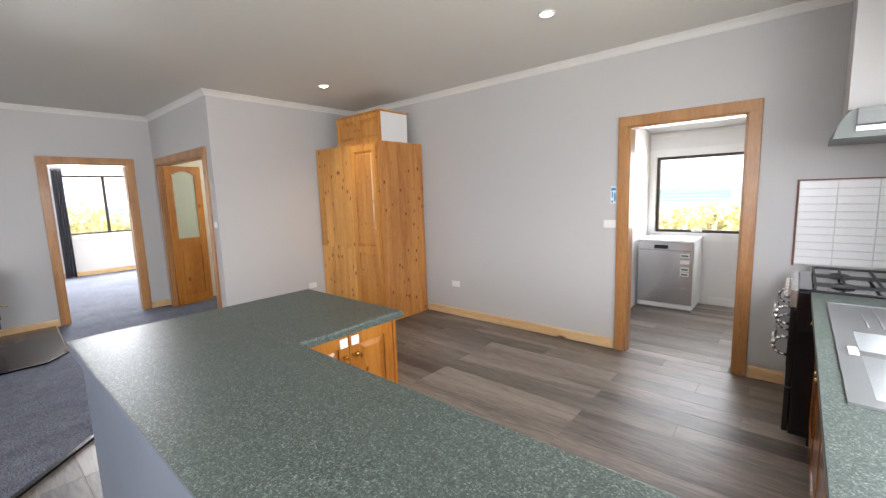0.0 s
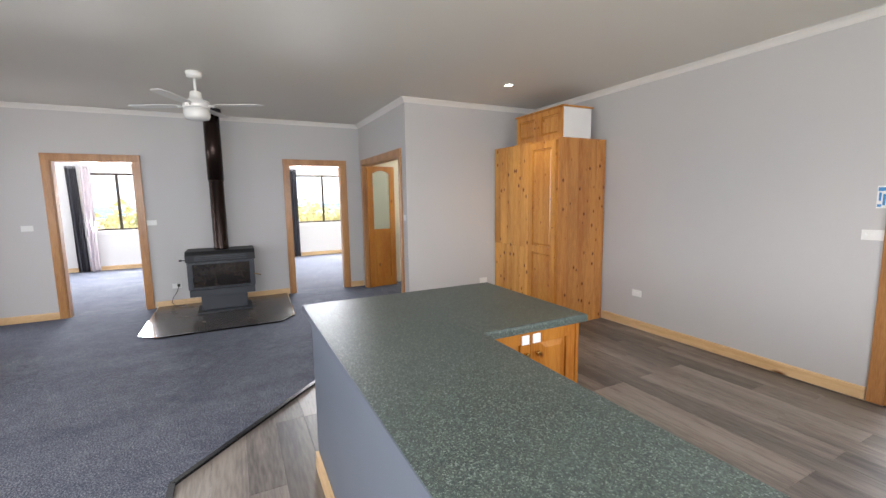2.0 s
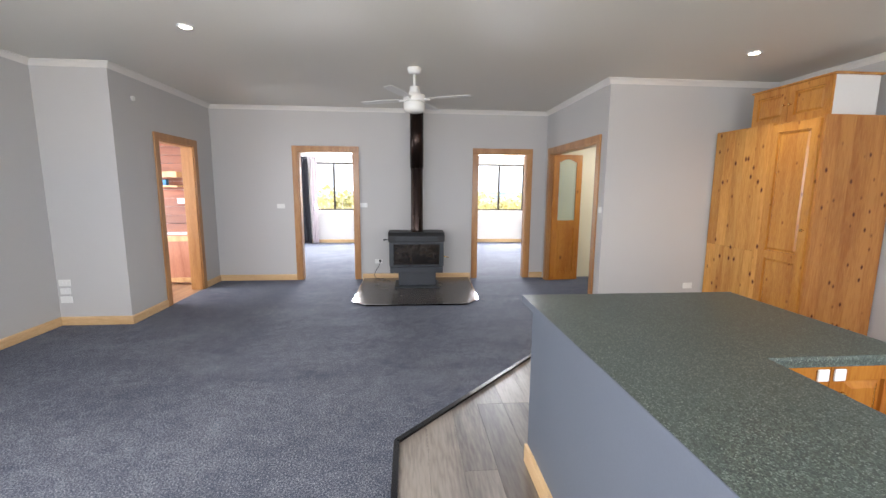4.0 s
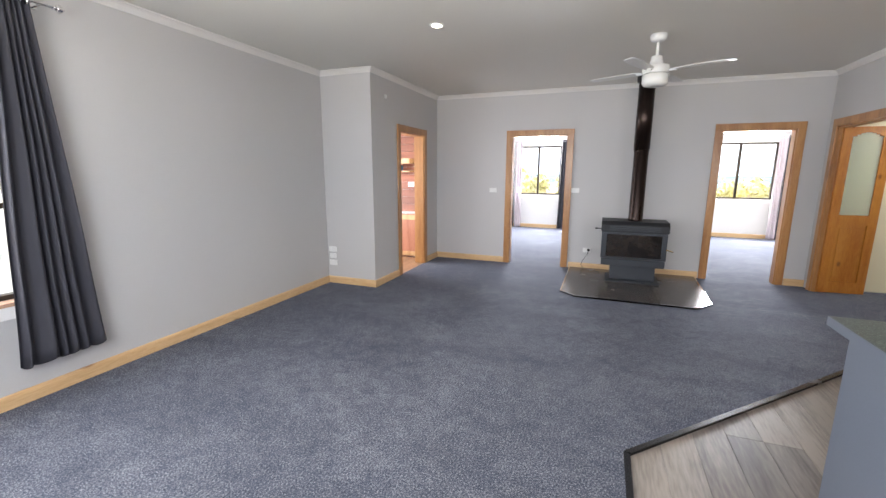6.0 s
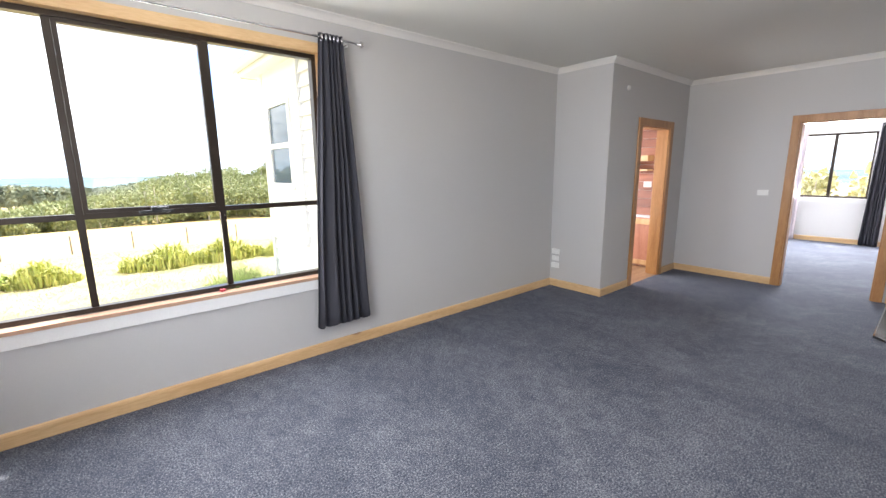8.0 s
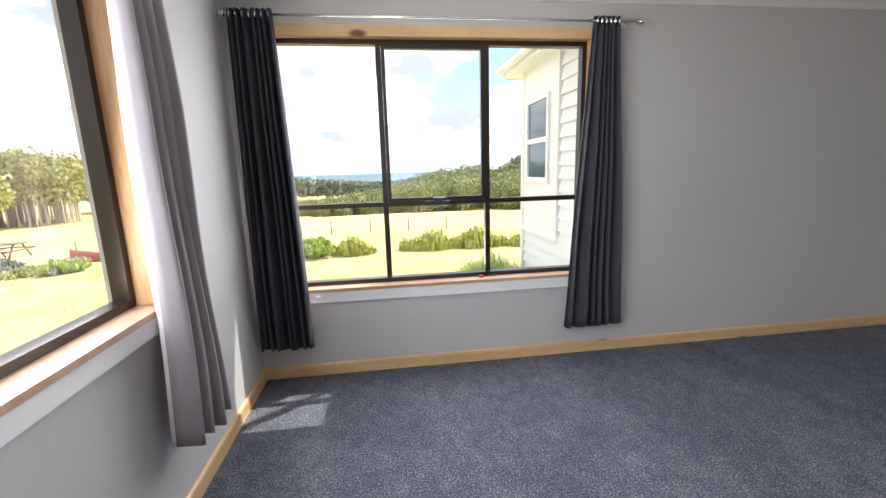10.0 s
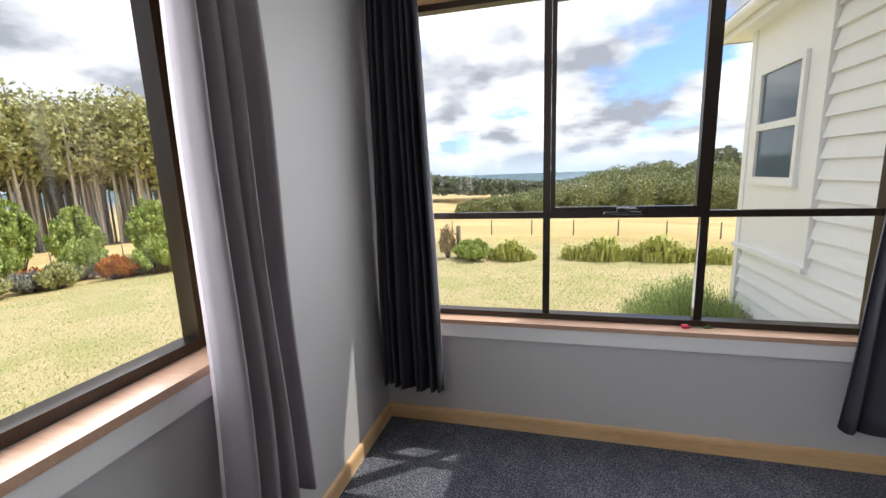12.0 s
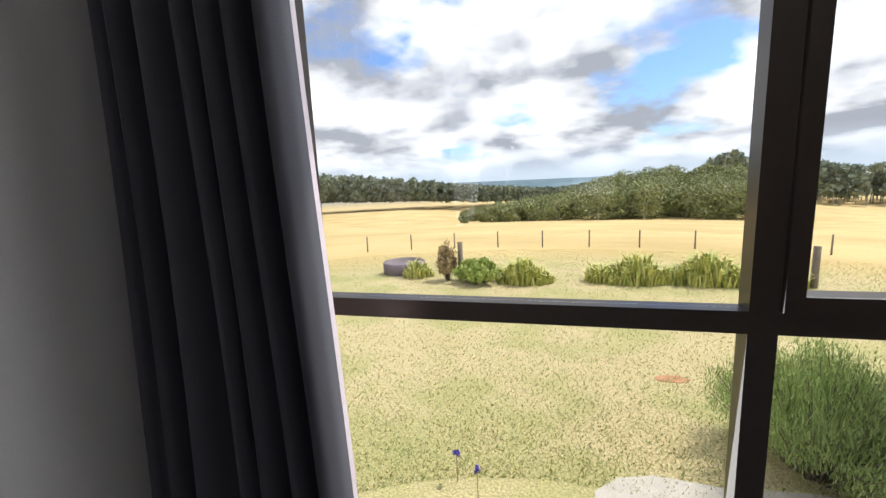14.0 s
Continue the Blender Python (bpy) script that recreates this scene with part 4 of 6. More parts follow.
for k in range(4):
    a = radians(65 + 90 * k)
    d, n = Vector((math.cos(a), math.sin(a), 0)), Vector((-math.sin(a), math.cos(a), 0))
    bm = bmesh.new()
    rows = []
    for r, w in ((0.13, 0.030), (0.18, 0.045), (0.30, 0.055), (0.48, 0.055), (0.57, 0.048), (0.60, 0.03)):
        c = Vector((FX, FY, 2.365)) + d * r
        rows.append([bm.verts.new(c + n * w + Vector((0, 0, 0.004))), bm.verts.new(c - n * w - Vector((0, 0, 0.002))),
                     bm.verts.new(c - n * w - Vector((0, 0, 0.006))), bm.verts.new(c + n * w + Vector((0, 0, 0.000)))])
    for p, q in zip(rows, rows[1:]):
        for i in range(4):
            bm.faces.new((p[i], p[(i + 1) % 4], q[(i + 1) % 4], q[i]))
    bm.faces.new(rows[0])
    bm.faces.new(rows[-1][::-1])
    part("blade", bm, PLASTIC, fan)
    bm = bmesh.new()
    c = Vector((FX, FY, 2.36))
    tube(bm, c + d * 0.10, c + d * 0.17, 0.010, 0.014, n=8)
    part("blade_arm", bm, PLASTIC, fan)


# ---- wood heater ----
st = thing("wood_heater", (-6.15, 0.1, 0.03), "charcoal freestanding wood heater with a flue on a hearth", "wood heater")
SY0, SY1, SXF, SXB = -0.30, 0.49, -5.93, -6.38
bpart("pedestal", (-6.30, -5.97, -0.17, 0.38, 0.05, 0.245), IRON, st, bev=0.006)
bpart("foot_plate", (-6.33, -5.86, -0.22, 0.43, 0.030, 0.050), IRON, st, bev=0.004)
bpart("ash_drawer", (-6.30, SXF + 0.012, SY0 + 0.01, SY1 - 0.01, 0.245, 0.335), IRON, st, bev=0.006)
bpart("firebox", (SXB, SXF - 0.005, SY0, SY1, 0.338, 0.70), IRON, st, bev=0.008)
bm = bmesh.new()
for d in ((SY0 + 0.01, SY0 + 0.062, 0.345, 0.69), (SY1 - 0.062, SY1 - 0.01, 0.345, 0.69), (SY0 + 0.062, SY1 - 0.062, 0.345, 0.368), (SY0 + 0.062, SY1 - 0.062, 0.668, 0.69)):
    box(bm, SXF - 0.006, SXF + 0.016, d[0], d[1], d[2], d[3])
door = part("door", bm, IRON, st, "charcoal door frame around a glass")
bpart("door_glass", (SXF - 0.004, SXF + 0.004, SY0 + 0.061, SY1 - 0.061, 0.367, 0.669), FIREGLASS, door, "sooted fire glass")
bm = bmesh.new()
prof = [(SXB - 0.01, 0.70), (SXF + 0.01, 0.70), (SXF + 0.012, 0.79), (SXF - 0.04, 0.835), (SXB - 0.01, 0.835)]
lo = [bm.verts.new((x, SY0 - 0.012, z)) for x, z in prof]
hi = [bm.verts.new((x, SY1 + 0.012, z)) for x, z in prof]
bm.faces.new(lo)
bm.faces.new(hi[::-1])
for i in range(5):
    bm.faces.new((lo[i], lo[(i + 1) % 5], hi[(i + 1) % 5], hi[i]))
bevel(bm, 0.004)
part("top", bm, IRON_TOP, st, "black slotted cast top")
for k in range(3):
    bpart("louvre", (SXF + 0.010, SXF + 0.022, SY0 + 0.09, SY1 - 0.09, 0.715 + k * 0.024, 0.727 + k * 0.024), IRON, st)
bm = bmesh.new()
tube(bm, (-6.05, SY0 - 0.012, 0.72), (-6.05, SY0 - 0.07, 0.72), 0.006)
tube(bm, (-6.05, SY0 - 0.06, 0.72), (-6.05, SY0 - 0.09, 0.72), 0.013, 0.011)
part("damper_knob", bm, IRON_TOP, st)
bm = bmesh.new()
tube(bm, (SXF + 0.02, SY1 - 0.01, 0.50), (SXF + 0.03, SY1 + 0.07, 0.475), 0.007)
part("door_handle", bm, BRASS, st, "bare metal door handle")
flue = thing("flue", (-6.15, 0.105, 0.83), "dark stained flue pipe from heater to ceiling", "flue pipe")
bm = bmesh.new()
lathe(bm, (-6.15, 0.105, 0.836), [(0.093, 0.0), (0.090, 0.02), (0.088, 0.90), (0.091, 0.905), (0.091, 0.925)], 32)
part("lower_pipe", bm, FLUE, flue)
bm = bmesh.new()
lathe(bm, (-6.15, 0.105, 1.760), [(0.098, 0.0), (0.098, 0.86)], 32)
part("upper_pipe", bm, FLUE, flue)
bm = bmesh.new()
lathe(bm, (-6.15, 0.105, 2.60), [(0.120, 0.0), (0.122, 0.03), (0.122, 0.105)], 32)
part("ceiling_collar", bm, BLACK, flue, "black ceiling collar")
bm = bmesh.new()
lathe(bm, (-6.15, 0.105, 2.70), [(0.19, 0.0), (0.19, 0.009)], 36)
part("ceiling_plate", bm, IRON_TOP, flue, "black round ceiling plate")
hearth = thing("hearth", (-5.8, 0.1, 0.01), "dark worn metal hearth plate with clipped corners", "hearth")
pts = [(-6.61, -0.74), (-6.61, 0.96), (-5.27, 0.90), (-5.04, 0.72), (-5.04, -0.56), (-5.21, -0.74)]
bm = bmesh.new()
prism(bm, pts, 0.010, 0.028)
part("plate", bm, SLATE, hearth)
bm = bmesh.new()
for p, q in zip(pts[1:], pts[2:] + pts[:1]):
    d = Vector((q[0] - p[0], q[1] - p[1], 0)).normalized()
    n = Vector((d.y, -d.x, 0)) * 0.012
    prism(bm, [(p[0], p[1]), (q[0], q[1]), (q[0] + n.x, q[1] + n.y), (p[0] + n.x, p[1] + n.y)], 0.009, 0.030)
part("edge_strip", bm, CHROME, hearth, "worn bright metal edge strip")
bm = bmesh.new()
path = [(-6.60, -0.475, 0.31), (-6.56, -0.475, 0.30), (-6.55, -0.49, 0.24), (-6.56, -0.55, 0.15), (-6.56, -0.57, 0.08), (-6.54, -0.53, 0.038), (-6.48, -0.42, 0.036), (-6.35, -0.30, 0.036)]
for p, q in zip(path, path[1:]):
    tube(bm, p, q, 0.004, n=6)
part("lead", bm, BLACK, outlet_by_heater, "black power lead")
bpart("plug", (-6.617, -6.585, -0.492, -0.458, 0.292, 0.328), BLACK, outlet_by_heater, "black plug", bev=0.004)

# ---- wardrobe ----
wd = thing("wardrobe", (-3.9, 3.8, 0), "tall knotty pine corner cupboard with honey pine door", "cupboard")
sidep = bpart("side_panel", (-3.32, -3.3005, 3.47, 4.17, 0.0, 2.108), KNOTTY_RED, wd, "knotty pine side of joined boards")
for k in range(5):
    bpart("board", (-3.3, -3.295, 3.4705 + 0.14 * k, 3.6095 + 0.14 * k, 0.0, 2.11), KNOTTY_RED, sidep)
for z0_, z1_, words in ((0.861, 2.11, "upper knotty pine panel"), (0.0, 0.859, "lower knotty pine panel")):
    fp = bpart("front_panel", (-4.545, -3.861, 3.484, 3.504, z0_, z1_ - 0.001), KNOTTY, wd, words)
    for k in range(5):
        bpart("board", (-4.545 + 0.137 * k, -4.409 + 0.137 * k, 3.4785 if z0_ else 3.4805, 3.4835, z0_, z1_), KNOTTY, fp)
bpart("stile", (-3.86, -3.80, 3.462, 3.50, 0.0, 2.11), KNOTTY, wd)
bpart("carcass", (-4.55, -3.32, 3.505, 4.17, 0.0, 2.10), KNOTTY, wd)


def panel_door(name, root, x0, x1, y, z0, z1, mat, splits=(), st_=0.06, label=""):
    """A framed door facing -y, with a raised panel in each of its fields."""
    bm = bmesh.new()
    dp = 0.019
    zs = [z0, *splits, z1]
    box(bm, x0, x1, y + dp, y + 0.026, z0, z1)
    box(bm, x0, x0 + st_, y, y + dp, z0, z1)
    box(bm, x1 - st_, x1, y, y + dp, z0, z1)
    for i, z in enumerate(zs):
        a = z if i == 0 else (z - st_ if i == len(zs) - 1 else z - st_ / 2)
        box(bm, x0 + st_, x1 - st_, y, y + dp, a, a + st_)
    ob = part(name, bm, mat, root, label)
    for a, b in zip(zs, zs[1:]):
        lo_ = a + st_ + (0.02 if a == z0 else -st_ / 2 + 0.02)
        hi_ = b - st_ - (0.02 if b == z1 else -st_ / 2 + 0.02)
        bm = bmesh.new()
        v = box(bm, x0 + st_ + 0.030, x1 - st_ - 0.030, y + 0.006, y + dp, lo_ + 0.01, hi_ - 0.01)
        for q in v:
            if abs(q.co.y - (y + 0.006)) > 1e-4:
                q.co.x += -0.018 if q.co.x < (x0 + x1) / 2 else 0.018
                q.co.z += -0.018 if q.co.z < (lo_ + hi_) / 2 else 0.018
        part("raised_panel", bm, mat, ob)
    return ob


def knob(parent, at, d, mat=BRASS, r=0.013):
    bm = bmesh.new()
    at, d = Vector(at), Vector(d)
    tube(bm, at, at + d * 0.014, 0.006)
    tube(bm, at + d * 0.012, at + d * 0.020, r * 0.7, r, n=16)
    tube(bm, at + d * 0.020, at + d * 0.030, r, r * 0.55, n=16)
    return part("knob", bm, mat, parent, "turned metal knob")


wdoor = panel_door("door", wd, -3.80, -3.325, 3.453, 0.02, 2.085, HONEY, (0.86,), 0.075, "honey pine framed door")
knob(wdoor, (-3.355, 3.453, 1.125), (0, -1, 0))
tb = thing("top_cupboard", (-3.8, 3.8, 2.11), "small honey pine cupboard with white sides on the tall cupboard", "cupboard")
bpart("carcass", (-4.21, -3.385, 3.61, 4.02, 2.112, 2.455), WHITE, tb, "white melamine carcass")
bpart("cornice_board", (-4.23, -3.36, 3.575, 4.03, 2.456, 2.472), HONEY, tb)
for a, b, kx in ((-4.205, -3.80, -3.83), (-3.795, -3.39, -3.765)):
    d_ = panel_door("door", tb, a, b, 3.585, 2.115, 2.452, HONEY, (), 0.06)
    knob(d_, (kx, 3.585, 2.28), (0, -1, 0), r=0.011)

# ---- kitchen island and benches ----
isl = thing("kitchen_island", (-1.2, 1.0, 0), "L-shaped kitchen island with grey back panels and pine doors", "kitchen island")
bpart("back_panel", (-2.02, XE - 0.002, 0.615, 0.65, 0.0, 0.862), GREY_PANEL, isl, "grey-painted back panel")
bpart("end_panel", (-2.02, -1.99, 0.652, 1.745, 0.0, 0.862), GREY_PANEL, isl, "grey-painted end panel")
bpart("carcass", [(-1.988, -1.29, 0.652, 1.745, 0.10, 0.862), (-1.289, 0.44, 0.652, 1.165, 0.10, 0.862)], HONEY_SHADED, isl)
bpart("plinth", [(-1.98, -1.35, 0.67, 1.725, 0.0, 0.099), (-1.349, 0.44, 0.67, 1.10, 0.0, 0.099)], BLACK, isl)
bpart("skirting", (-2.018, XE - 0.002, 0.597, 0.614, 0.0, 0.10), PINE_X, isl, "clear pine skirting board")
bpart("side_panel", (-1.988, -1.265, 1.747, 1.767, 0.0, 0.862), HONEY_SHADED, isl)


def panel_door_x(name, root, y0, y1, x, z0, z1, mat, st_=0.055, s=1, label=""):
    """A framed door facing +x (s=1) or -x (s=-1), with a raised panel."""
    bm = bmesh.new()
    dp = 0.013
    box(bm, x - s * 0.022, x - s * dp, y0, y1, z0, z1)
    for d in ((y0, y0 + st_, z0, z1), (y1 - st_, y1, z0, z1), (y0 + st_, y1 - st_, z0, z0 + st_), (y0 + st_, y1 - st_, z1 - st_, z1)):
        box(bm, x - s * dp, x, d[0], d[1], d[2], d[3])
    ob = part(name, bm, mat, root, label)
    bm = bmesh.new()
    xf = x - s * 0.002
    v = box(bm, x - s * dp, xf, y0 + st_ + 0.035, y1 - st_ - 0.035, z0 + st_ + 0.035, z1 - st_ - 0.035)
    for q in v:
        if abs(q.co.x - xf) > 1e-4:
            q.co.y += -0.024 if q.co.y < (y0 + y1) / 2 else 0.024
            q.co.z += -0.024 if q.co.z < (z0 + z1) / 2 else 0.024
    part("raised_panel", bm, mat, ob)
    return ob


for a, b, ky in ((1.195, 1.465, 1.435), (1.47, 1.742, 1.50)):
    d_ = panel_door_x("door", isl, a, b, -1.265, 0.11, 0.855, HONEY_SHADED, label="honey pine framed door")
    knob(d_, (-1.265, ky, 0.755), (1, 0, 0))
    bpart("child_lock", (-1.264, -1.256, ky - 0.022, ky + 0.022, 0.80, 0.845), PLASTIC, d_, "white plastic child lock", bev=0.004)


def worktop(pts, parent, rolled, z0=0.864, z1=0.90):
    """A laminate top; rolled(edge) picks the upper edges that are rounded over."""
    bm = bmesh.new()
    prism(bm, pts, z0, z1)
    top_ = [e_ for e_ in bm.edges if all(abs(q.co.z - z1) < 1e-5 for q in e_.verts) and rolled(*[q.co for q in e_.verts])]
    bmesh.ops.bevel(bm, geom=top_, offset=0.012, segments=4, profile=0.5, affect="EDGES")
    return part("top", bm, WORKTOP, parent)


wt_root = thing("island_worktop", (-1.2, 1.0, 0.864), "speckled dark green laminate worktop with a grey outer edge", "worktop")
TX0, TX1, TY0, TY1, TY2 = -2.14, -1.24, 0.588, 1.20, 1.80
worktop([(TX0 + 0.004, TY1 - 0.0004), (TX1, TY1 - 0.0004), (TX1, TY2), (TX0 + 0.004, TY2)], wt_root, lambda p, q: min(p.y, q.y) > TY1 + 0.1 or min(p.x, q.x) > TX1 - 0.01)
worktop([(TX0 + 0.004, TY0 + 0.004), (0.385, TY0 + 0.004), (0.385, TY1 - 0.0012), (TX1, TY1 - 0.0012), (TX0 + 0.004, TY1 - 0.0012)], wt_root, lambda p, q: min(p.y, q.y) > TY1 - 0.01 and min(p.x, q.x) > TX1 - 0.01)
bpart("edge_strip", (TX0 + 0.004, XE - 0.003, TY0, TY0 + 0.0035, 0.862, 0.899), GREY_PANEL, wt_root, "grey-painted outer edge strip")
bpart("edge_strip", (TX0, TX0 + 0.0035, TY0, TY2, 0.862, 0.899), GREY_PANEL, wt_root, "grey-painted outer edge strip")
bench = thing("sink_bench", (0.7, 2.2, 0), "varnished pine base cupboards along the wall under the sink", "base cupboard")
bpart("carcass", [(0.445, XE - 0.002, 0.662, 3.30, 0.10, 0.755), (0.445, 0.452, 0.662, 3.30, 0.7552, 0.862), (0.4522, XE - 0.002, 3.28, 3.30, 0.7552, 0.862)], REDPINE, bench)
bpart("plinth", (0.48, XE - 0.002, 1.13, 3.30, 0.0, 0.099), BLACK, bench)
ys = [1.13, 1.57, 2.01, 2.45, 2.89, 3.30]
for i, (a, b) in enumerate(zip(ys, ys[1:])):
    d_ = panel_door_x("door", bench, a + 0.004, b - 0.004, 0.423, 0.11, 0.855, REDPINE, s=-1, label="varnished pine framed door")
    knob(d_, (0.423, b - 0.04 if i % 2 == 0 else a + 0.04, 0.74), (-1, 0, 0))
# worktop with the sink cut out
bm = bmesh.new()
SX0, SX1, SY0_, SY1_ = 0.455, 0.90, 1.86, 3.07
for d in ((0.386, SX0, 0.592, 3.315), (SX1, XE - 0.002, 0.592, 3.315), (SX0, SX1, 0.592, SY0_), (SX0, SX1, SY1_, 3.315)):
    box(bm, *d, 0.864, 0.90)
bmesh.ops.remove_doubles(bm, verts=bm.verts, dist=1e-4)
tagged(part("bench_worktop", bm, WORKTOP), "speckled dark green laminate worktop around a steel sink", "worktop")
sk = thing("kitchen_sink", (0.69, 2.4, 0.9), "double bowl stainless steel sink with ribbed drainer", "sink")
bm = bmesh.new()
X0, X1, Y0, Y1 = 0.440, 0.915, 1.845, 3.085
bowls = [(0.50, 0.86, 1.91, 2.29), (0.50, 0.86, 2.35, 2.60)]
xs_ = [X0, 0.50, 0.86, X1]
yy_ = [Y0, 1.91, 2.29, 2.35, 2.60, Y1]
for i in range(3):
    for j in range(5):
        if i == 1 and j in (1, 3):
            continue
        v = [bm.verts.new((x, y, 0.9035)) for x, y in ((xs_[i], yy_[j]), (xs_[i + 1], yy_[j]), (xs_[i + 1], yy_[j + 1]), (xs_[i], yy_[j + 1]))]
        bm.faces.new(v)
for y0, y1, x0, x1 in ((Y0, Y1, X0, X0 + 0.008), (Y0, Y1, X1 - 0.008, X1), (Y0, Y0 + 0.008, X0 + 0.008, X1 - 0.008), (Y1 - 0.008, Y1, X0 + 0.008, X1 - 0.008)):
    box(bm, x0, x1, y0, y1, 0.9005, 0.9075)
part("drainer", bm, SINKSTEEL, sk)
for x0, x1, y0, y1 in bowls:
    bm = bmesh.new()
    top_ = [bm.verts.new((x, y, 0.9035)) for x, y in ((x0, y0), (x1, y0), (x1, y1), (x0, y1))]
    mid_ = [bm.verts.new((x, y, 0.78)) for x, y in ((x0 + 0.02, y0 + 0.02), (x1 - 0.02, y0 + 0.02), (x1 - 0.02, y1 - 0.02), (x0 + 0.02, y1 - 0.02))]
    bot_ = [bm.verts.new((x, y, 0.762)) for x, y in ((x0 + 0.05, y0 + 0.05), (x1 - 0.05, y0 + 0.05), (x1 - 0.05, y1 - 0.05), (x0 + 0.05, y1 - 0.05))]
    for p, q in ((top_, mid_), (mid_, bot_)):
        for k in range(4):
            bm.faces.new((p[k], p[(k + 1) % 4], q[(k + 1) % 4], q[k])).smooth = True
    bm.faces.new(bot_)
    part("bowl", bm, SINKSTEEL, sk)
for k in range(7):
    bm = bmesh.new()
    tube(bm, (0.55 + 0.045 * k, 2.68, 0.9035), (0.55 + 0.045 * k, 3.02, 0.9035), 0.004, n=8)
    part("drainer_rib", bm, SINKSTEEL, sk)
for y in (2.10, 2.475):
    bm = bmesh.new()
    tube(bm, (0.695, y, 0.7625), (0.695, y, 0.766), 0.035, n=20)
    part("waste", bm, CHROME, sk)
bm = bmesh.new()
tube(bm, (0.888, 2.32, 0.904), (0.888, 2.32, 1.10), 0.012)
tube(bm, (0.888, 2.32, 1.10), (0.73, 2.32, 1.13), 0.010)
tube(bm, (0.73, 2.32, 1.13), (0.72, 2.32, 1.08), 0.010)
part("tap", bm, CHROME, sk)
tagged(bpart("sink_plug", (0.468, 0.495, 2.28, 2.36, 0.9045, 0.912), PLASTIC, bev=0.003), "white plastic sink strainer lid beside the bowls", "sink plug")

# ---- cooker, hood, splash tiles ----
ck = thing("cooker", (0.65, 3.65, 0), "freestanding black and steel gas cooker beside the bench", "cooker")
CY0, CY1 = 3.325, 3.965
bpart("body", (0.335, XE - 0.01, CY0, CY1, 0.05, 0.895), BLACKGLASS, ck, bev=0.004)
bpart("plinth", (0.42, XE - 0.02, CY0 + 0.01, CY1 - 0.01, 0.0, 0.05), BLACK, ck)
bpart("control_panel", (0.300, 0.334, CY0 + 0.003, CY1 - 0.003, 0.80, 0.905), STEEL, ck, bev=0.004)
od = bpart("oven_door", (0.305, 0.334, CY0 + 0.003, CY1 - 0.003, 0.34, 0.79), BLACKGLASS, ck, bev=0.004)
bpart("door_window", (0.302, 0.306, CY0 + 0.09, CY1 - 0.09, 0.42, 0.68), BLACKGLASS, od)
gd = bpart("grill_drawer", (0.305, 0.334, CY0 + 0.003, CY1 - 0.003, 0.06, 0.33), BLACKGLASS, ck, bev=0.004)
for z, par in ((0.785, od), (0.60, ck)):
    bm = bmesh.new()
    arc = [(0.303, z + 0.01), (0.275, z + 0.008), (0.248, z - 0.012), (0.238, z - 0.045), (0.248, z - 0.075), (0.272, z - 0.092), (0.303, z - 0.095)]
    for y in (CY0 + 0.05, CY1 - 0.05):
        for (xa, za), (xb, zb) in zip(arc, arc[1:]):
            tube(bm, (xa, y, za), (xb, y, zb), 0.009, n=10)
    tube(bm, (0.238, CY0 + 0.045, z - 0.045), (0.238, CY1 - 0.045, z - 0.045), 0.011)
    part("handle", bm, CHROME, par)
for k in range(6):
    bm = bmesh.new()
    y = CY0 + 0.06 + 0.10 * k
    tube(bm, (0.301, y, 0.855), (0.270, y, 0.855), 0.020, 0.017, n=16)
    part("control_knob", bm, CHROME, ck)
bpart("hob", (0.335, XE - 0.01, CY0, CY1, 0.896, 0.912), BLACKGLASS, ck, bev=0.003)
for cx in (0.52, 0.80):
    for cy in (3.48, 3.81):
        bm = bmesh.new()
        lathe(bm, (cx, cy, 0.912), [(0.05, 0.0), (0.048, 0.012), (0.03, 0.018)], 20)
        part("burner", bm, IRON_TOP, ck)
for cy in (3.485, 3.805):
    tv = bpart("trivet", (0.395, 0.92, cy - 0.146, cy - 0.134, 0.932, 0.946), IRON_TOP, ck, "black cast iron trivet")
    bpart("bar", (0.395, 0.92, cy + 0.134, cy + 0.146, 0.932, 0.946), IRON_TOP, tv)
    for x in (0.401, 0.52, 0.66, 0.80, 0.908):
        bpart("bar", (x - 0.006, x + 0.006, cy - 0.134, cy + 0.134, 0.934, 0.944), IRON_TOP, tv)
    for x in (0.401, 0.908):
        for y in (cy - 0.13, cy + 0.13):
            bpart("foot", (x - 0.006, x + 0.006, y - 0.004, y + 0.004, 0.9125, 0.934), IRON_TOP, tv)
tagged(bpart("hob_shelf", (0.38, XE - 0.004, CY1 + 0.005, YN - 0.003, 0.875, 0.912), material("grey_stone_strip", (0.24, 0.25, 0.25), 0.3), bev=0.003), "grey filler shelf behind the cooker", "shelf")
hd = thing("range_hood", (0.7, 3.65, 1.75), "canopy range hood of steel with a curved smoked glass edge", "range hood")
bm = bmesh.new()
prof = [(0.418, 1.712), (0.424, 1.745), (0.436, 1.785), (0.452, 1.820), (0.474, 1.845), (0.50, 1.856), (XE - 0.002, 1.862), (XE - 0.002, 1.712)]
a_ = [bm.verts.new((x, 3.34, z)) for x, z in prof]
b_ = [bm.verts.new((x, 3.96, z)) for x, z in prof]
n_ = len(prof)
for i in range(n_):
    bm.faces.new((a_[i], a_[(i + 1) % n_], b_[(i + 1) % n_], b_[i]))
bm.faces.new(a_)
bm.faces.new(b_[::-1])
part("glass_canopy", bm, SMOKED, hd, "smoked glass canopy")
bpart("motor_box", (0.50, XE - 0.003, 3.329, 3.339, 1.765, 1.855), HOODSTEEL, hd, "grey metal motor housing end", bev=0.002)
